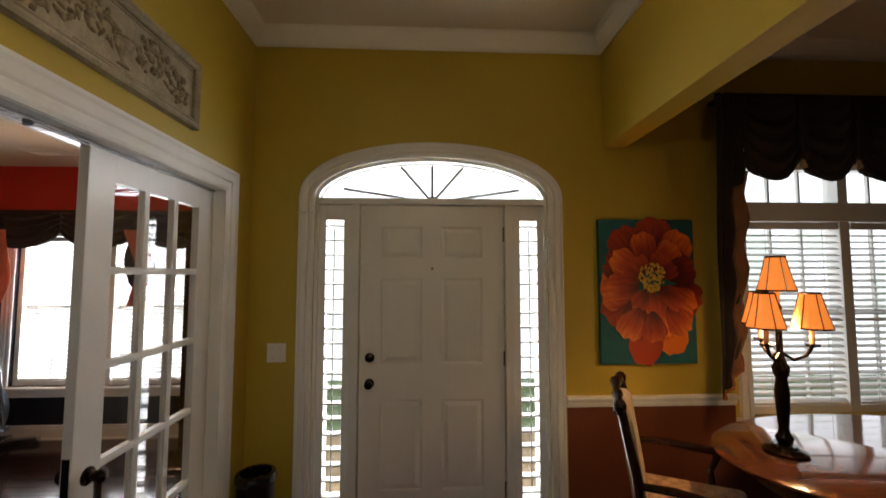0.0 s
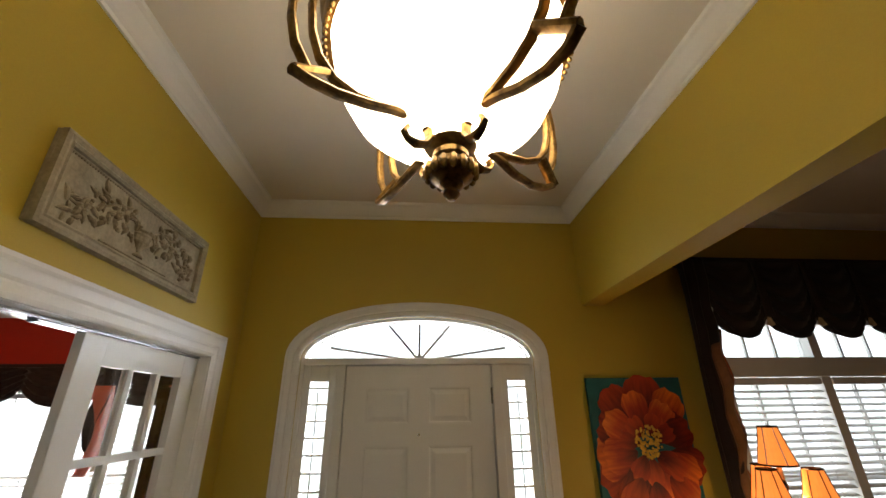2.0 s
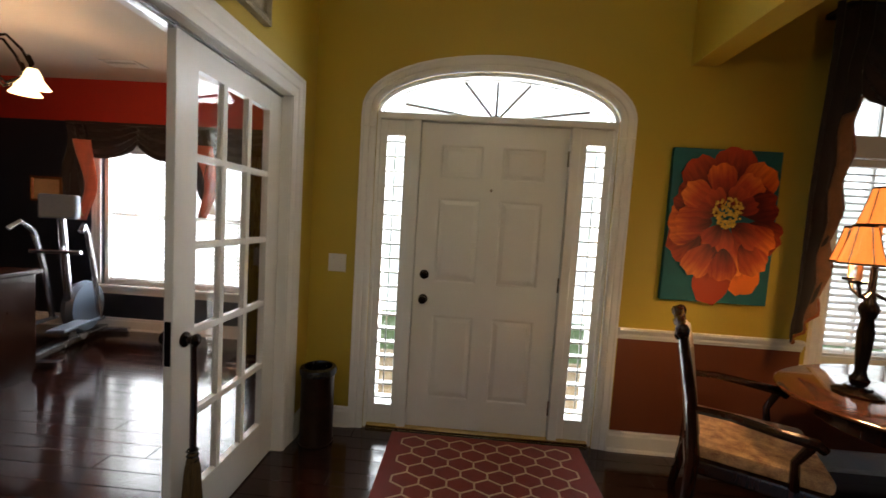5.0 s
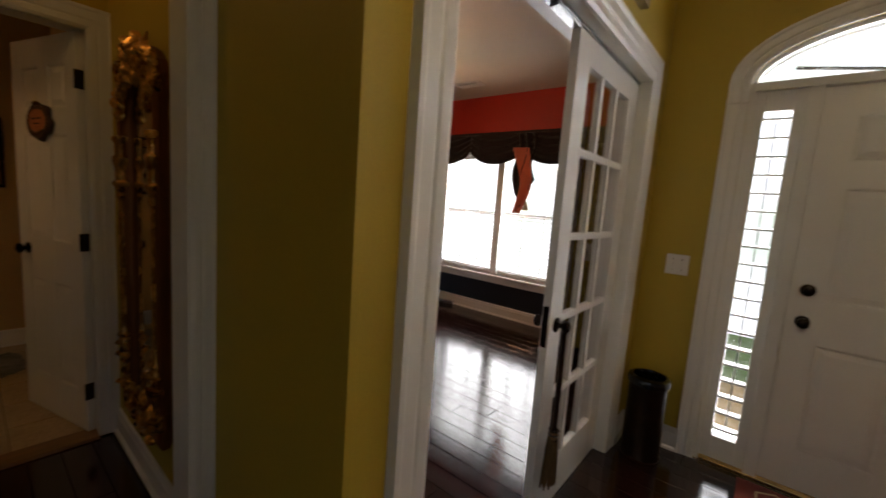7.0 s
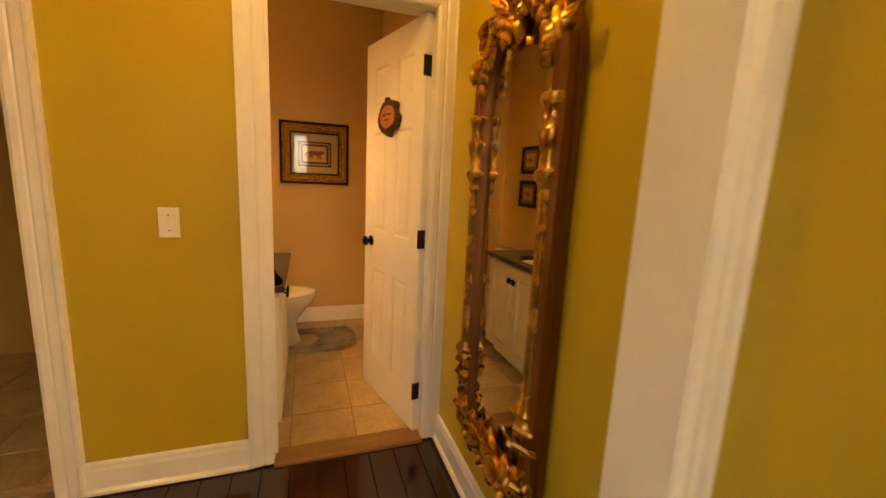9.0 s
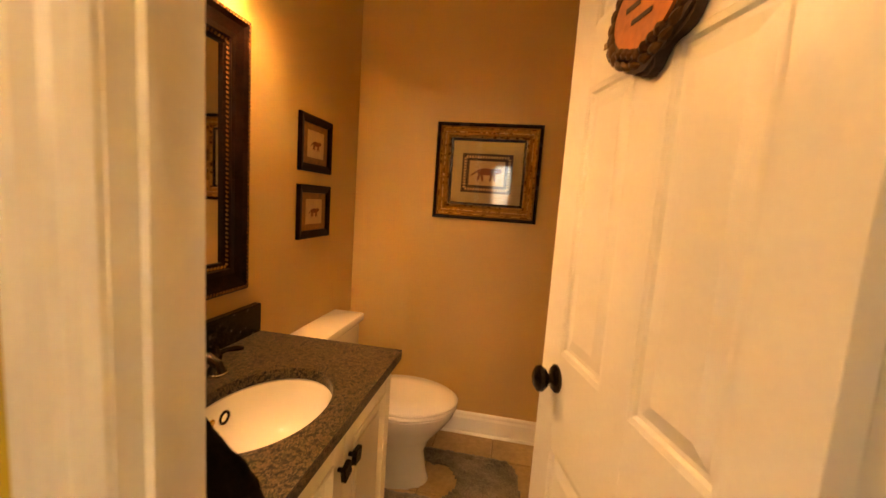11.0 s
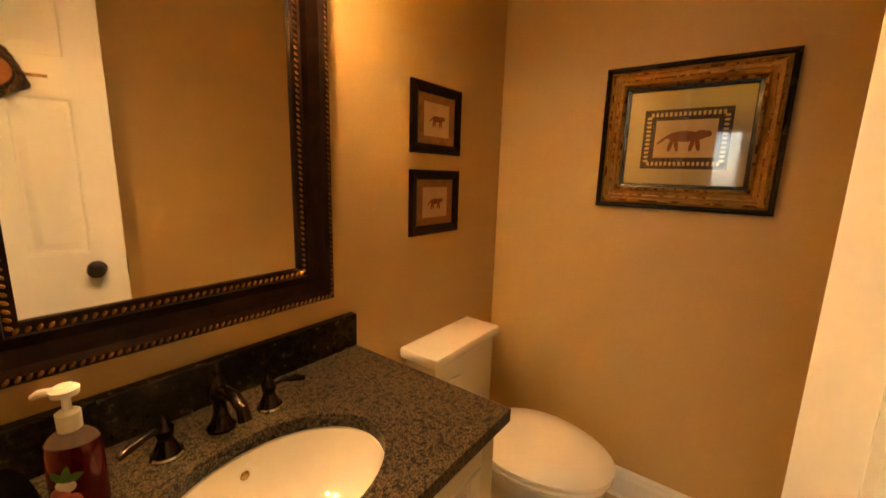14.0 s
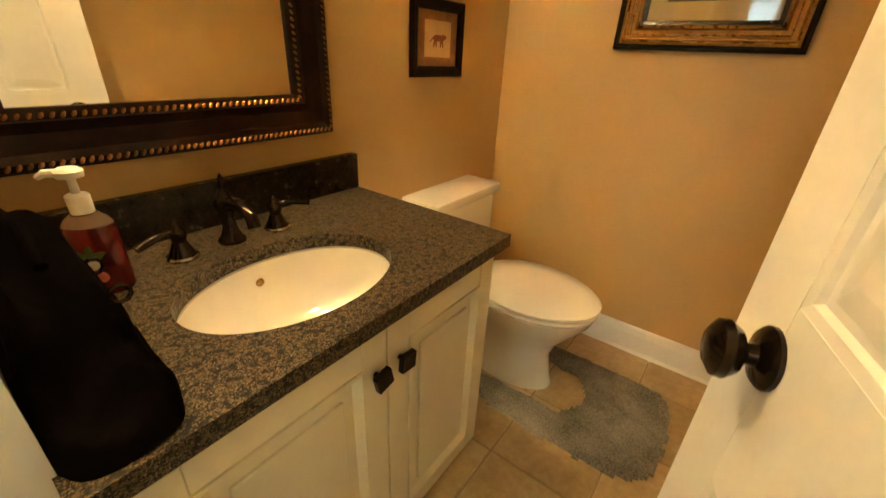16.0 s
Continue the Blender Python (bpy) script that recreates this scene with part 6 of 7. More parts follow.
for ins, wd in ((0.024, 0.006), (0.046, 0.004), (0.068, 0.007)):
    q = [(by1 - ins, bz0 + ins), (by1 - ins, bz1 - ins), (by0 + ins, bz1 - ins), (by0 + ins, bz0 + ins)]
    bm = bmesh.new()
    sweep(bm, q, [(0, 0.010), (0, 0.022), (-wd / 2, 0.027), (-wd, 0.022), (-wd, 0.010)], FARW, True)
    part("gold_fillet", bm, GOLDFILLET, bp, "bright gold fillet")
bm = bmesh.new()
for i in range(70):
    u = by0 + 0.05 + (by1 - by0 - 0.10) * i / 69
    ball(bm, FARW(u, bz0 + 0.040, 0.017), 0.0032, 6)
for i in range(60):
    v = bz0 + 0.05 + (bz1 - bz0 - 0.10) * i / 59
    ball(bm, FARW(by0 + 0.040, v, 0.017), 0.0032, 6)
part("gold_beading", bm, GILTLINE, bp)
bm = bmesh.new()
loop3 = [(by1 - 0.078, bz0 + 0.078), (by1 - 0.078, bz1 - 0.078), (by0 + 0.078, bz1 - 0.078), (by0 + 0.078, bz0 + 0.078)]
sweep(bm, loop3, [(0, 0), (0, 0.014), (-0.010, 0.012), (-0.013, 0.006), (-0.013, 0)], FARW, True)
part("dark_liner", bm, BLACK, bp, "black inner liner")
iu0, iu1, iv0, iv1 = by0 + 0.09, by1 - 0.09, bz0 + 0.09, bz1 - 0.09
bm = bmesh.new()
rect(bm, FARW, iu0 - 0.005, iu1 + 0.005, iv0 - 0.005, iv1 + 0.005, 0.001, 0.004)
part("mat_board", bm, MATBOARD, bp, "olive mat board")
mu0, mu1, mv0, mv1 = 0.325, 0.592, 1.374, 1.580
bm = bmesh.new()
rect(bm, FARW, mu0, mu1, mv0, mv1, 0.004, 0.0052)
part("print_border", bm, INK, bp, "dark brown printed border")
bm = bmesh.new()
for i in range(16):
    u = mu0 + 0.026 + (mu1 - mu0 - 0.052) * i / 15
    for v in (mv0 + 0.012, mv1 - 0.024):
        rect(bm, FARW, u - 0.0042, u + 0.0042, v, v + 0.013, 0.0052, 0.0058)
for i in range(11):
    v = mv0 + 0.028 + (mv1 - mv0 - 0.056) * i / 10
    for u in (mu0 + 0.010, mu1 - 0.024):
        rect(bm, FARW, u, u + 0.014, v - 0.004, v + 0.004, 0.0052, 0.0058)
part("border_dashes", bm, PARCH, bp, "tan border dashes")
bm = bmesh.new()
rect(bm, FARW, mu0 + 0.040, mu1 - 0.040, mv0 + 0.040, mv1 - 0.038, 0.0052, 0.0060)
part("print", bm, PARCH, bp, "tan print ground")
bm = bmesh.new()
cat_shape(bm, FARW, 0.455, 1.480, 0.125, 0.0060)
part("animal_shape", bm, RUSTPRINT, bp, "brown walking cat shape")
bm = bmesh.new()
rect(bm, FARW, iu0 - 0.005, iu1 + 0.005, iv0 - 0.005, iv1 + 0.005, 0.0085, 0.0100)
q = part("picture_glass", bm, GLASSART, bp)
q.visible_shadow = False

# two small pictures over the toilet
for z0, z1 in ((1.404, 1.643), (1.112, 1.347)):
    sp = thing("small_picture", "small dark framed animal print on the tan wall", "picture", (0, 0, 0), group="small framed prints")
    u0, u1 = 3.650, 3.934
    bm = bmesh.new()
    sweep(bm, [(u1, z0), (u1, z1), (u0, z1), (u0, z0)], [(0, 0), (0, 0.013), (-0.006, 0.017), (-0.024, 0.014), (-0.034, 0.009), (-0.036, 0)], VANW, True)
    part("picture_frame", bm, MOTTLED, sp, "dark mottled frame")
    bm = bmesh.new()
    rect(bm, VANW, u0 + 0.03, u1 - 0.03, z0 + 0.03, z1 - 0.03, 0.001, 0.005)
    part("print_border", bm, mat("brown_print", (0.24, 0.11, 0.04), 0.7, var=0.25, scale=30) if z0 > 1.3 else bpy.data.materials["brown_print"], sp, "brown printed border")
    bm = bmesh.new()
    rect(bm, VANW, u0 + 0.070, u1 - 0.070, z0 + 0.062, z1 - 0.062, 0.005, 0.0058)
    part("print", bm, PARCH, sp, "tan print ground")
    bm = bmesh.new()
    cat_shape(bm, VANW, (u0 + u1) / 2, (z0 + z1) / 2, 0.07, 0.0058)
    part("animal_shape", bm, RUSTPRINT, sp, "brown animal shape")

# toilet
TX = -3.822
to = thing("toilet", "white porcelain toilet with a closed lid", "toilet", (TX, PWY, 0))


def oval(prof, cy, n=36):
    """Rings of an elongated bowl: half width, half length, shift, height."""
    bm = bmesh.new()
    rings = []
    for a, b, sh_, z in prof:
        rings.append([bm.verts.new((a * math.cos(t), cy + sh_ + b * math.sin(t) * (1.0 if math.sin(t) > 0 else 0.82), z)) for t in [2 * math.pi * i / n for i in range(n)]])
    for p_, q_ in zip(rings, rings[1:]):
        for i in range(n):
            bm.faces.new((p_[i], p_[(i + 1) % n], q_[(i + 1) % n], q_[i]))
    bm.faces.new(rings[0])
    bm.faces.new(rings[-1])
    return bm


BC = 0.455
bm = oval([(0.098, 0.195, -0.045, 0.001), (0.102, 0.20, -0.045, 0.02), (0.092, 0.19, -0.05, 0.06), (0.088, 0.175, -0.05, 0.16), (0.105, 0.185, -0.035, 0.22), (0.150, 0.225, -0.01, 0.30), (0.176, 0.252, 0.0, 0.355), (0.180, 0.258, 0.0, 0.378), (0.172, 0.25, 0, 0.384)], BC)
part("bowl", bm, PORCELAIN, to, "", True)
part("bowl_neck", boxes((-0.095, 0.02, 0.001, 0.095, 0.30, 0.34), bev=0.03), PORCELAIN, to, "", True)
bm = oval([(0.180, 0.260, 0.0, 0.3845), (0.186, 0.266, 0.0, 0.390), (0.186, 0.266, 0.0, 0.400), (0.182, 0.262, 0.0, 0.404)], BC)
part("seat", bm, PORCELAIN, to, "", True)
bm = oval([(0.183, 0.262, 0.0, 0.4055), (0.188, 0.268, 0.0, 0.410), (0.188, 0.268, 0, 0.418), (0.176, 0.255, 0, 0.427), (0.10, 0.15, 0, 0.432)], BC)
part("lid", bm, PORCELAIN, to, "", True)
part("tank", boxes((-0.200, 0.012, 0.345, 0.205, 0.165, 0.672), bev=0.022), PORCELAIN, to, "", True)
part("tank_lid", boxes((-0.215, 0.006, 0.673, 0.220, 0.180, 0.716), bev=0.012), PORCELAIN, to, "", True)
bm = bmesh.new()
tube(bm, [(0.150, 0.163, 0.615), (0.150, 0.180, 0.615), (0.120, 0.184, 0.613), (0.085, 0.184, 0.607)], [0.008, 0.007, 0.006, 0.007], 8)
part("flush_lever", bm, PLASTIC, to, "", True)

# contour mat round the toilet's foot
mt = thing("bath_mat", "grey mottled shag contour mat around the toilet", "bath mat", (TX, 0.42, 0.0))
bm = bmesh.new()
nx, ny = 44, 56
gridv = {}
for j in range(ny + 1):
    for i in range(nx + 1):
        u, v = i / nx * 2 - 1, j / ny * 2 - 1
        x, y = 0.255 * u, 0.345 * v
        if abs(u) ** 4 + abs(v) ** 5 > 1.0 + 0.05 * noise.noise(Vector((u * 4, v * 4, 0))):
            continue
        if abs(x) < 0.112 and y < -0.02 + 0.06 * (1 - (x / 0.112) ** 2):
            continue
        edge = min(1, (1 - abs(u)) * 9, (1 - abs(v)) * 9)
        gridv[i, j] = bm.verts.new((x, y, 0.004 + (0.010 + 0.012 * noise.noise(Vector((x * 38, y * 38, 0))) + 0.006 * rng.random()) * max(0.15, edge)))
for (i, j), v in list(gridv.items()):
    q = [gridv.get(k) for k in ((i, j), (i + 1, j), (i + 1, j + 1), (i, j + 1))]
    if all(q):
        bm.faces.new(q)
loose = [v for v in bm.verts if not v.link_faces]
bmesh.ops.delete(bm, geom=loose, context="VERTS")
mo = part("mat_body", bm, SHAG, mt, "", True)
so = mo.modifiers.new("thickness", "SOLIDIFY")
so.thickness, so.offset = 0.004, -1

# ---- office ----
wo = thing("window_2", "white double office window with open blinds", "window", (0, 0, 0), kind="structure")
OFW = lambda u, v, w: (u, OY - w, v)
bm = bmesh.new()
sweep(bm, [(OX1, OZ0), (OX1, OZ1), (OX0, OZ1), (OX0, OZ0)], CASING, OFW)
part("casing", bm, WHITE, wo)
part("window_sill", boxes((OX0 - 0.12, OY - 0.06, OZ0 - 0.03, OX1 + 0.12, OY + 0.03, OZ0 - 0.001), bev=0.005), WHITE, wo)
part("apron", boxes((OX0 - 0.09, OY - 0.018, OZ0 - 0.10, OX1 + 0.09, OY - 0.0005, OZ0 - 0.031)), WHITE, wo)
om = (OX0 + OX1) / 2
part("window_frame", boxes((OX0, OY + 0.04, OZ0, OX0 + 0.045, OY + 0.13, OZ1), (OX1 - 0.045, OY + 0.04, OZ0, OX1, OY + 0.13, OZ1), (om - 0.045, OY + 0.01, OZ0, om + 0.045, OY + 0.13, OZ1), (OX0, OY + 0.042, OZ0, OX1, OY + 0.13, OZ0 + 0.045), (OX0, OY + 0.042, OZ1 - 0.045, OX1, OY + 0.13, OZ1)), WHITE, wo)
for a, b in ((OX0 + 0.045, om - 0.045), (om + 0.045, OX1 - 0.045)):
    q = part("pane", boxes((a, OY + 0.10, OZ0 + 0.045, b, OY + 0.104, OZ1 - 0.045)), PANE, wo)
    q.visible_shadow = False
    bm = boxes((a, OY + 0.085, 1.235, b, OY + 0.118, 1.28))
    for f in (1 / 3, 2 / 3):
        x = a + (b - a) * f
        box(bm, x - 0.008, OY + 0.09, OZ0 + 0.045, x + 0.008, OY + 0.112, 1.235)
        box(bm, x - 0.008, OY + 0.09, 1.28, x + 0.008, OY + 0.112, OZ1 - 0.045)
    part("sash_bars", bm, WHITE, wo)
    blind(a + 0.002, b - 0.002, OZ0 + 0.047, OZ1 - 0.047, OY + 0.055, 0.0445, 12, "white faux-wood blind with open slats")

ov = thing("valance", "dark brown swag valance with coral lined cascades", "curtain", (0, 0, 0))
part("mounting_board", boxes((-3.62, OY - 0.14, 2.19, -1.36, OY - 0.001, 2.215)), DRAPE, ov)
for k in range(3):
    def oswag(u, v, k=k):
        low = 2.00 - 0.16 * (4 * u * (1 - u)) ** 0.7
        z = 2.19 + (low - 2.19) * v
        return (-3.60 + 0.745 * (k + u), OY - 0.13 - 0.03 * math.sin(math.pi * v) * 4 * u * (1 - u) - 0.016 * math.sin(2 * math.pi * (v * 4 - 0.8 * 4 * u * (1 - u))), z)
    cloth("swag", DRAPE, ov, 16, 20, oswag)
for x0, ln in ((-3.60, 0.95), (-2.17, 0.85), (-1.50, 0.95)):
    def ojab(u, v, x0=x0, ln=ln):
        z = 2.18 - ln * v * (1 - 0.62 * abs(u - 0.35))
        return (x0 + 0.22 * u + 0.03 * math.sin(v * 7), OY - 0.155 - 0.022 * math.sin(u * 15 + v * 2), z)
    cloth("cascade", DRAPE, ov, 18, 18, ojab)

    def olin(u, v, x0=x0, ln=ln):
        z = 2.02 - (ln - 0.12) * v
        w = 0.20 * (1 - 0.5 * v)
        return (x0 + (0.10 if x0 < -3 else -0.04) + 0.12 * math.sin(v * 2.6) + w * u, OY - 0.185 - 0.014 * math.sin(u * 6 + v * 9), z)
    cloth("lining", CORAL, ov, 6, 18, olin, 0.003, "coral pink cascade lining")
    bm = bmesh.new()
    for i in range(40):
        a = rng.uniform(0, 6.28)
        tube(bm, [(x0 + 0.19, OY - 0.20, 2.18 - ln + 0.12), (x0 + 0.19 + 0.03 * math.cos(a), OY - 0.20 + 0.03 * math.sin(a), 2.18 - ln)], 0.004, 4)
    part("tassel", bm, FRINGE, ov, "tan fringe tassel")

cd = thing("chandelier", "bronze office chandelier with glowing bell shades", "chandelier", (-2.62, 3.10, OCH))
bm = bmesh.new()
lathe(bm, [(0, 0), (0.065, 0), (0.060, -0.02), (0.015, -0.035), (0.008, -0.05), (0.008, -0.20), (0.022, -0.22), (0.035, -0.27), (0.028, -0.33), (0.012, -0.38), (0.028, -0.44), (0.040, -0.49), (0.024, -0.54), (0.010, -0.58), (0, -0.60)], 20)
part("stem", bm, BRONZE, cd, "", True)
for k in range(5):
    a = radians(20 + 72 * k)
    c, s = math.cos(a), math.sin(a)
    bm = bmesh.new()
    tube(bm, [(0.03 * c, 0.03 * s, -0.46), (0.12 * c, 0.12 * s, -0.53), (0.22 * c, 0.22 * s, -0.47), (0.26 * c, 0.26 * s, -0.38), (0.24 * c, 0.24 * s, -0.33), (0.25 * c, 0.25 * s, -0.42)], 0.010, 8)
    tube(bm, [(0.03 * c, 0.03 * s, -0.25), (0.12 * c, 0.12 * s, -0.22), (0.20 * c, 0.20 * s, -0.30), (0.25 * c, 0.25 * s, -0.40)], 0.009, 8)
    part("arm", bm, BRONZE, cd, "", True)
    bm = bmesh.new()
    lathe(bm, [(0.028, -0.42), (0.042, -0.45), (0.055, -0.49), (0.085, -0.535), (0.092, -0.545), (0.086, -0.54), (0.050, -0.49), (0.036, -0.45), (0.024, -0.424)], 20, (0.26 * c, 0.26 * s, 0), 1, 1, False)
    part("shade", bm, OFFSHADE, cd, "glowing cream glass bell shade", True)



def ceiling_vent(place, hx, hy, rz, label):
    v_ = thing("ceiling_vent", label, "ceiling vent", place, rz, group="ceiling vents")
    bm = bmesh.new()
    sweep(bm, [(hx, -hy), (hx, hy), (-hx, hy), (-hx, -hy)], [(0, 0), (0, -0.006), (-0.022, -0.010), (-0.026, 0)], flat, True)
    part("vent_frame", bm, WHITE, v_)
    part("backing", boxes((-hx + 0.02, -hy + 0.02, -0.003, hx - 0.02, hy - 0.02, -0.0005)), BLACK, v_)
    n = int((2 * hy - 0.05) / 0.019)
    sl = part("slat", boxes((-hx + 0.022, -0.007, -0.001, hx - 0.022, 0.007, 0.001)), WHITE, v_)
    for i in range(n):
        m = pose(0, -hy + 0.034 + 0.019 * i, -0.007, 35 if i < n / 2 else -35)
        if i:
            reuse("slat", sl.data, v_, m)
        else:
            sl.matrix_local = m


ceiling_vent((-2.66, 4.22, OCH), 0.17, 0.09, 0, "white slatted air vent in the office ceiling")
ceiling_vent((0.71, 2.51, CH), 0.125, 0.092, 90, "white slatted air vent in the foyer ceiling")

# elliptical trainer
et = thing("elliptical_trainer", "silver and grey elliptical exercise machine", "exercise machine", (-3.12, 4.10, 0), 15)
part("base_rail", boxes((-0.06, -0.55, 0.02, 0.06, 0.55, 0.08), bev=0.012), STEEL, et)
for y in (-0.52, 0.50):
    part("foot_bar", boxes((-0.28, y - 0.035, 0.001, 0.28, y + 0.035, 0.055), bev=0.012), STEEL, et)
bm = bmesh.new()
lathe(bm, [(0, -0.05), (0.24, -0.05), (0.26, 0), (0.24, 0.05), (0, 0.05)], 28)
for v in bm.verts:
    v.co = (v.co.z, 0.25 + v.co.x, 0.34 + v.co.y)
part("flywheel_cover", bm, BLUEGREY, et, "", True)
bm = bmesh.new()
tube(bm, [(0, 0.10, 0.06), (0, 0.02, 0.60), (0, -0.06, 1.30)], 0.032, 10)
part("mast", bm, STEEL, et, "", True)
for sx in (-1, 1):
    bm = bmesh.new()
    tube(bm, [(sx * 0.20, 0.15, 0.24), (sx * 0.20, 0.05, 0.75), (sx * 0.21, -0.06, 1.10), (sx * 0.24, -0.16, 1.18), (sx * 0.27, -0.24, 1.12)], 0.022, 8)
    part("lever", bm, STEEL, et, "", True)
    bm = boxes((sx * 0.20 - 0.07, -0.45, 0.26, sx * 0.20 + 0.07, -0.08, 0.29), bev=0.01)
    tube(bm, [(sx * 0.20, -0.40, 0.26), (sx * 0.20, 0.20, 0.24)], 0.02, 8)
    part("pedal", bm, BLUEGREY, et)
bm = boxes((-0.20, -0.14, 0.90, 0.20, -0.10, 0.94), bev=0.01)
part("cross_bar", bm, STEEL, et)
bm = boxes((-0.15, -0.11, 1.22, 0.15, -0.03, 1.44), bev=0.02)
part("console", bm, BLUEGREY, et)

# low dark cabinet with silk flowers
ca = thing("sideboard", "low dark wood sideboard in the office", "cabinet", (-3.05, 3.10, 0), 8)
part("carcass", boxes((-0.42, -0.30, 0.06, 0.42, 0.30, 0.82), bev=0.008), DARKWOOD, ca)
part("top", boxes((-0.45, -0.33, 0.8205, 0.45, 0.33, 0.855), bev=0.008), DARKWOOD, ca)
part("plinth", boxes((-0.40, -0.28, 0.001, 0.40, 0.28, 0.06)), DARKWOOD, ca)
for x in (-0.205, 0.205):
    dd = part("door", boxes((x - 0.19, -0.318, 0.10, x + 0.19, -0.301, 0.60), bev=0.004), DARKWOOD, ca)
    bm = bmesh.new()
    ball(bm, (x + (0.15 if x < 0 else -0.15), -0.33, 0.38), 0.013, 8)
    part("knob", bm, BRASS, dd)
    part("drawer", boxes((x - 0.19, -0.318, 0.63, x + 0.19, -0.301, 0.79), bev=0.004), DARKWOOD, ca)
fp = thing("flower_pot", "dark pot of orange silk flowers on the sideboard", "flowers", (-2.92, 3.16, 0.855))
bm = bmesh.new()
lathe(bm, [(0, 0), (0.05, 0), (0.065, 0.04), (0.07, 0.08), (0.055, 0.09), (0, 0.085)], 18)
part("pot", bm, BLACK, fp, "", True)
bm = bmesh.new()
for i in range(46):
    a, q = rng.uniform(0, 6.28), rng.uniform(0, 0.09)
    ball(bm, (q * math.cos(a), q * math.sin(a), 0.12 + rng.uniform(-0.02, 0.07)), rng.uniform(0.012, 0.022), 7, 0.7)
part("blooms", bm, ORANGEFLOWER, fp)
bm = bmesh.new()
for i in range(26):
    a = rng.uniform(0, 6.28)
    scroll_leaf(bm, (0, 0), rng.uniform(0.08, 0.14), 0.03, a, 0.012, lambda p, q, w: (p, q, 0.10 + w + 0.3 * math.hypot(p, q)))
part("leaves", bm, LEAFGREEN, fp)

# armoire by the window
ar = thing("armoire", "tall dark wood armoire with panelled doors", "armoire", (-1.05, 4.46, 0))
part("carcass", boxes((-0.40, -0.22, 0.06, 0.40, 0.255, 1.90), bev=0.006), DARKWOOD, ar)
part("plinth", boxes((-0.42, -0.24, 0.001, 0.42, 0.255, 0.06), bev=0.006), DARKWOOD, ar)
bm = bmesh.new()
sweep(bm, [(-0.40, 0.25), (-0.40, -0.22), (0.40, -0.22), (0.40, 0.25)], [(0, 0), (0.012, 0), (0.02, 0.02), (0.05, 0.05), (0.055, 0.08), (0, 0.08)], lambda u, v, w: (u, v, 1.9005 + w))
box(bm, -0.40, -0.22, 1.9005, 0.40, 0.255, 1.975)
part("cornice", bm, DARKWOOD, ar)
for s_ in (-1, 1):
    x0, x1 = sorted((s_ * 0.005, s_ * 0.385))
    dd = part("door", boxes((x0, -0.242, 0.50, x0 + 0.07, -0.221, 1.86), (x1 - 0.07, -0.242, 0.50, x1, -0.221, 1.86), (x0 + 0.07, -0.242, 0.50, x1 - 0.07, -0.221, 0.58), (x0 + 0.07, -0.242, 1.15, x1 - 0.07, -0.221, 1.22), (x0 + 0.07, -0.242, 1.78, x1 - 0.07, -0.221, 1.86)), DARKWOOD, ar)
    part("panel", boxes((x0 + 0.072, -0.234, 0.582, x1 - 0.072, -0.222, 1.148), (x0 + 0.072, -0.234, 1.222, x1 - 0.072, -0.222, 1.778), bev=0.004), DARKWOOD, dd)
    bm = bmesh.new()
    ball(bm, (s_ * 0.04, -0.255, 1.15), 0.014, 8)
    part("knob", bm, BRASS, dd)
    part("drawer", boxes((x0, -0.242, 0.10, x1, -0.221, 0.28), bev=0.004), DARKWOOD, ar)
    part("drawer", boxes((x0, -0.242, 0.30, x1, -0.221, 0.48), bev=0.004), DARKWOOD, ar)

# small framed picture on the dark office wall
op = thing("framed_picture", "small gold framed picture on the navy wall", "picture", (-3.98, OY, 1.36))
bm = bmesh.new()
sweep(bm, [(0.18, 0), (0.18, 0.27), (-0.18, 0.27), (-0.18, 0)], [(0, 0.001), (0, 0.018), (-0.02, 0.022), (-0.03, 0.008), (-0.03, 0.001)], lambda u, v, w: (u, -w, v), True)
part("picture_frame", bm, GILTSIDE, op)
part("print", boxes((-0.155, -0.006, 0.025, 0.155, -0.002, 0.245)), PARCH, op)

# ---- floor boards and tiles ----
fb = setting("floor", boxes((-5.4, 1.09, -0.02, LW - 0.0, 4.72, -0.0125), (-2.45, -2.6, -0.02, 5.0, 1.09, -0.0125), (LW, 1.09, -0.02, 5.0, 3.165, -0.0125)), DARKWOOD, "dark red-brown polished hardwood floor", "floor")


def plank_mesh(L, W):
    bm = bmesh.new()
    c = 0.0022
    lo = [bm.verts.new((x, y, -0.012)) for x, y in ((0, 0), (L, 0), (L, W), (0, W))]
    md = [bm.verts.new((x, y, -c)) for x, y in ((0, 0), (L, 0), (L, W), (0, W))]
    tp = [bm.verts.new((x, y, 0)) for x, y in ((c, c), (L - c, c), (L - c, W - c), (c, W - c))]
    for a, b in ((lo, md), (md, tp)):
        for i in range(4):
            bm.faces.new((a[i], a[(i + 1) % 4], b[(i + 1) % 4], b[i]))
    bm.faces.new(tp)
    me = bpy.data.meshes.new("plank")
    bm.to_mesh(me)
    bm.free()
    me.materials.append(FLOORWOOD)
    return me


PWD = 0.118
PM = {}


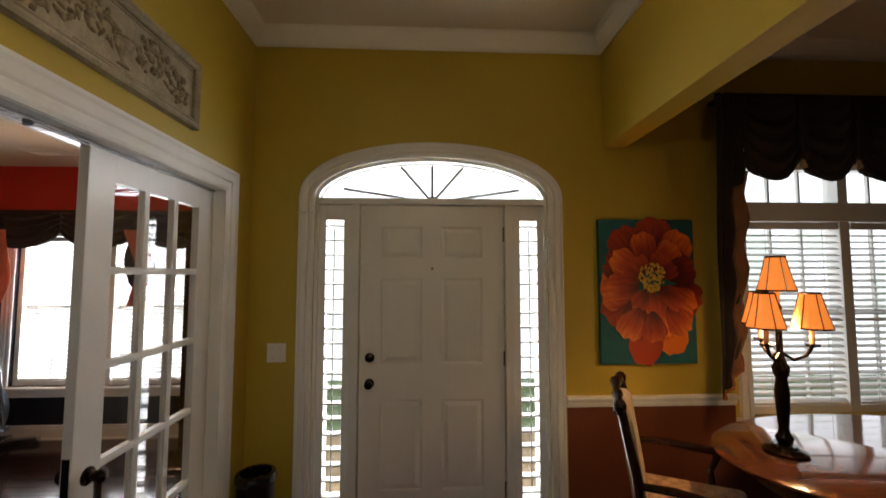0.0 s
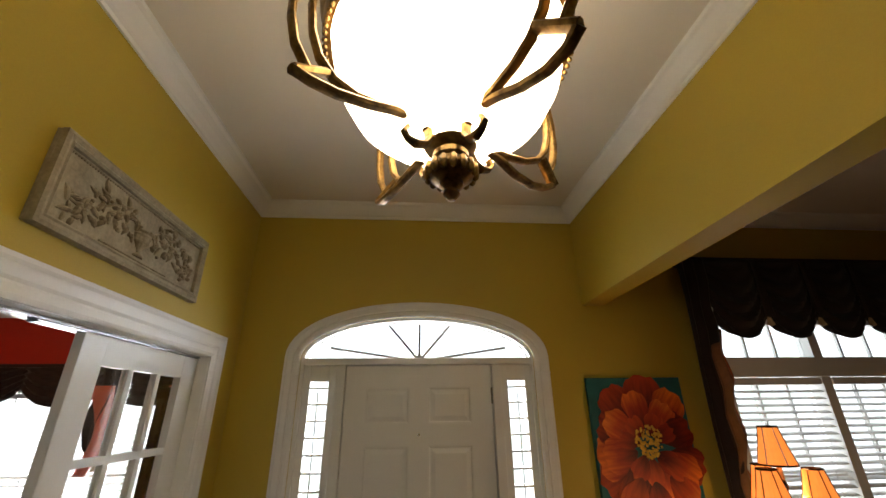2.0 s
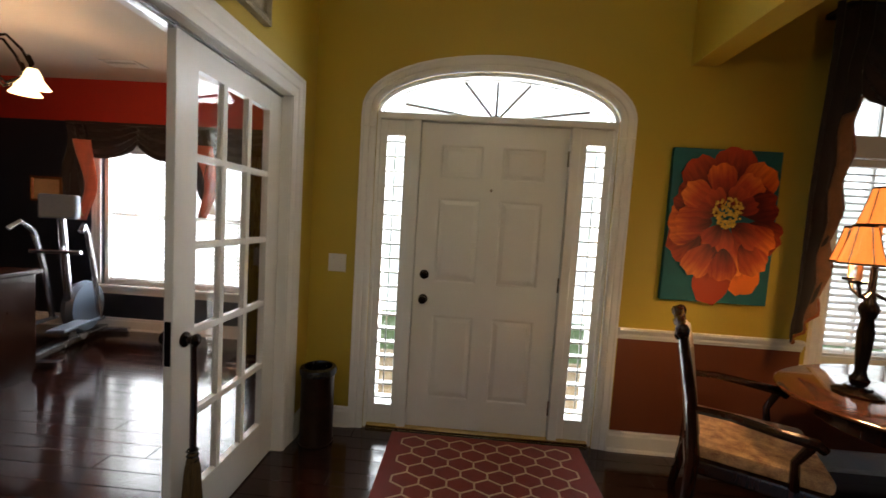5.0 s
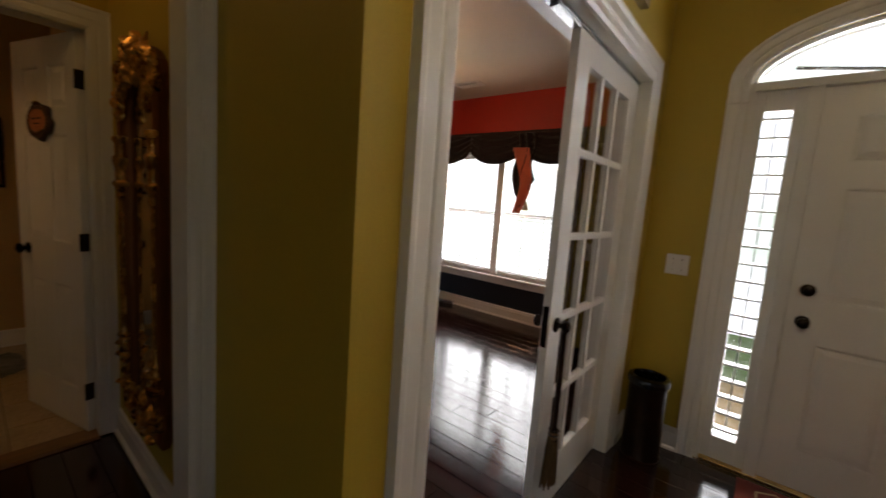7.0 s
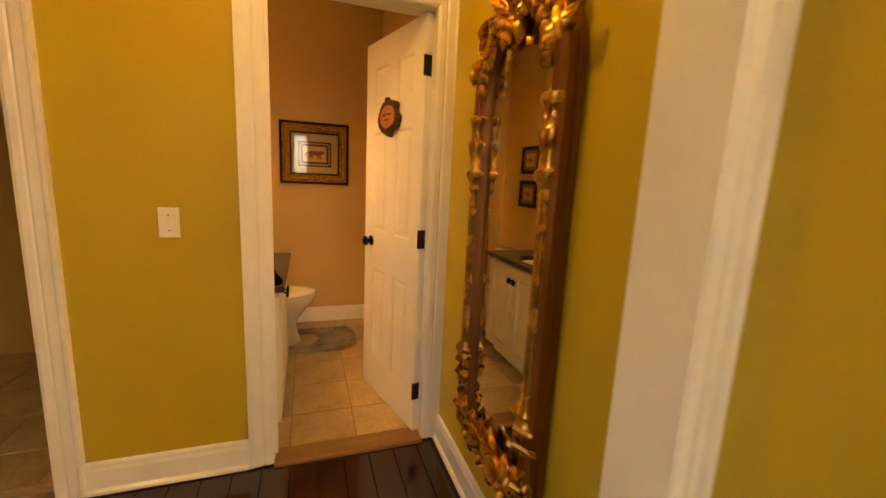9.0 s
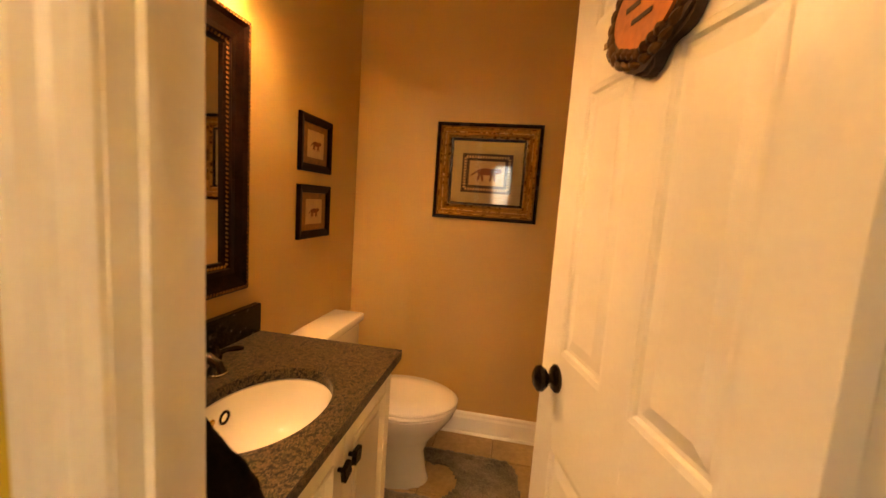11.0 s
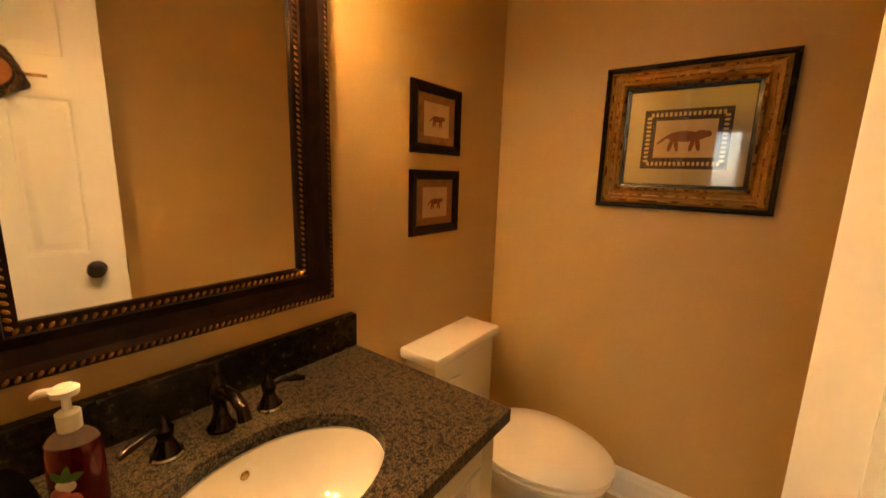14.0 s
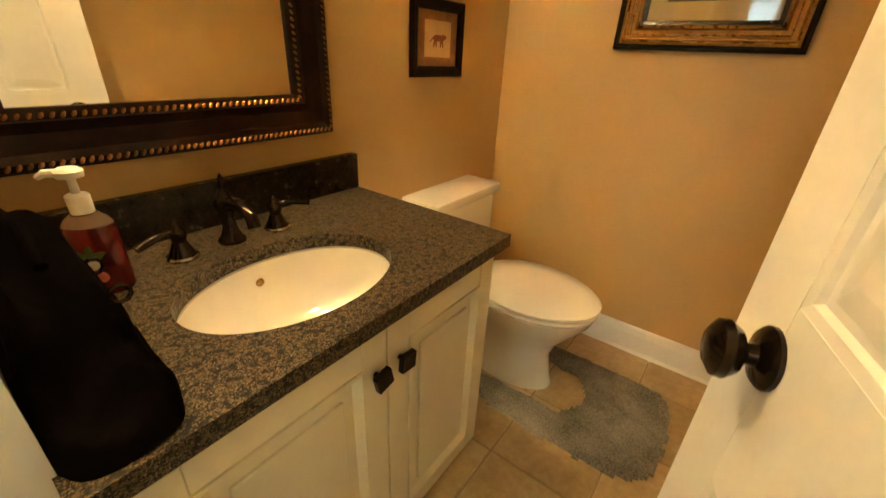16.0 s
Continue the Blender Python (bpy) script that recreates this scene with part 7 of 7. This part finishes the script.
def lay_planks(x0, x1, y0, y1, far):
    y = y0
    while y < y1 - 0.005:
        w = min(PWD, y1 - y)
        x = x0
        first = rng.choice((0.5, 0.9, 1.3))
        while x < x1 - 0.005:
            L = min(first if x == x0 else rng.choice((1.0, 1.4, 1.8) if not far else (1.8, 2.4)), x1 - x)
            if x1 - x - L < 0.25:
                L = x1 - x
            key = (round(L, 3), round(w, 3))
            if key not in PM:
                PM[key] = plank_mesh(L - 0.0012, w - 0.0012)
            o = new("plank", PM[key])
            o.parent = fb
            o.location = (x, y, 0)
            x += L
        y += w


lay_planks(-2.40, LW - 0.14, -1.7, 0.975, False)
lay_planks(LW - 0.14, 2.3, 0.2, 3.165, False)
lay_planks(-4.2, LW - 0.145, 1.10, 4.72, True)
rest = bmesh.new()
for x0, x1, y0, y1 in ((LW - 0.14, 5.0, -2.6, 0.2), (2.3, 5.0, 0.2, 3.165), (-5.4, -4.2, 1.10, 4.72)):
    y = y0
    while y < y1 - 0.01:
        w = min(PWD, y1 - y)
        box(rest, x0, y, -0.012, x1 - 0.001, y + w - 0.0015, 0)
        y += w
ro = part("far_planks", rest, FLOORWOOD, fb)
ro["kind"] = "stuff"

ft = setting("floor_tiled", boxes((PWX, -1.6, -0.02, -2.515, 1.012, 0.0045)), GROUT, "beige ceramic tile floor with tan grout", "floor")
TS = 0.318
tm = {}


def tile_mesh(w, h):
    bm = bmesh.new()
    c = 0.003
    lo = [bm.verts.new((x, y, 0.0)) for x, y in ((0, 0), (w, 0), (w, h), (0, h))]
    tp = [bm.verts.new((x, y, 0.008)) for x, y in ((c, c), (w - c, c), (w - c, h - c), (c, h - c))]
    for i in range(4):
        bm.faces.new((lo[i], lo[(i + 1) % 4], tp[(i + 1) % 4], tp[i]))
    bm.faces.new(tp)
    me = bpy.data.meshes.new("tile")
    bm.to_mesh(me)
    bm.free()
    me.materials.append(TILE)
    return me


xs = [PWX] + [PWX + 0.215 + TS * i for i in range(5)] + [-2.522]
ys = [-1.59] + [-1.29 + TS * i for i in range(8)]
ys = [v for v in ys if v < 0.95] + [1.011]
for xa, xb in zip(xs, xs[1:]):
    for ya, yb in zip(ys, ys[1:]):
        k = (round(xb - xa, 3), round(yb - ya, 3))
        if k not in tm:
            tm[k] = tile_mesh(k[0] - 0.005, k[1] - 0.005)
        o = new("tile", tm[k])
        o.parent = ft
        o.location = (xa + 0.0025, ya + 0.0025, 0.001)
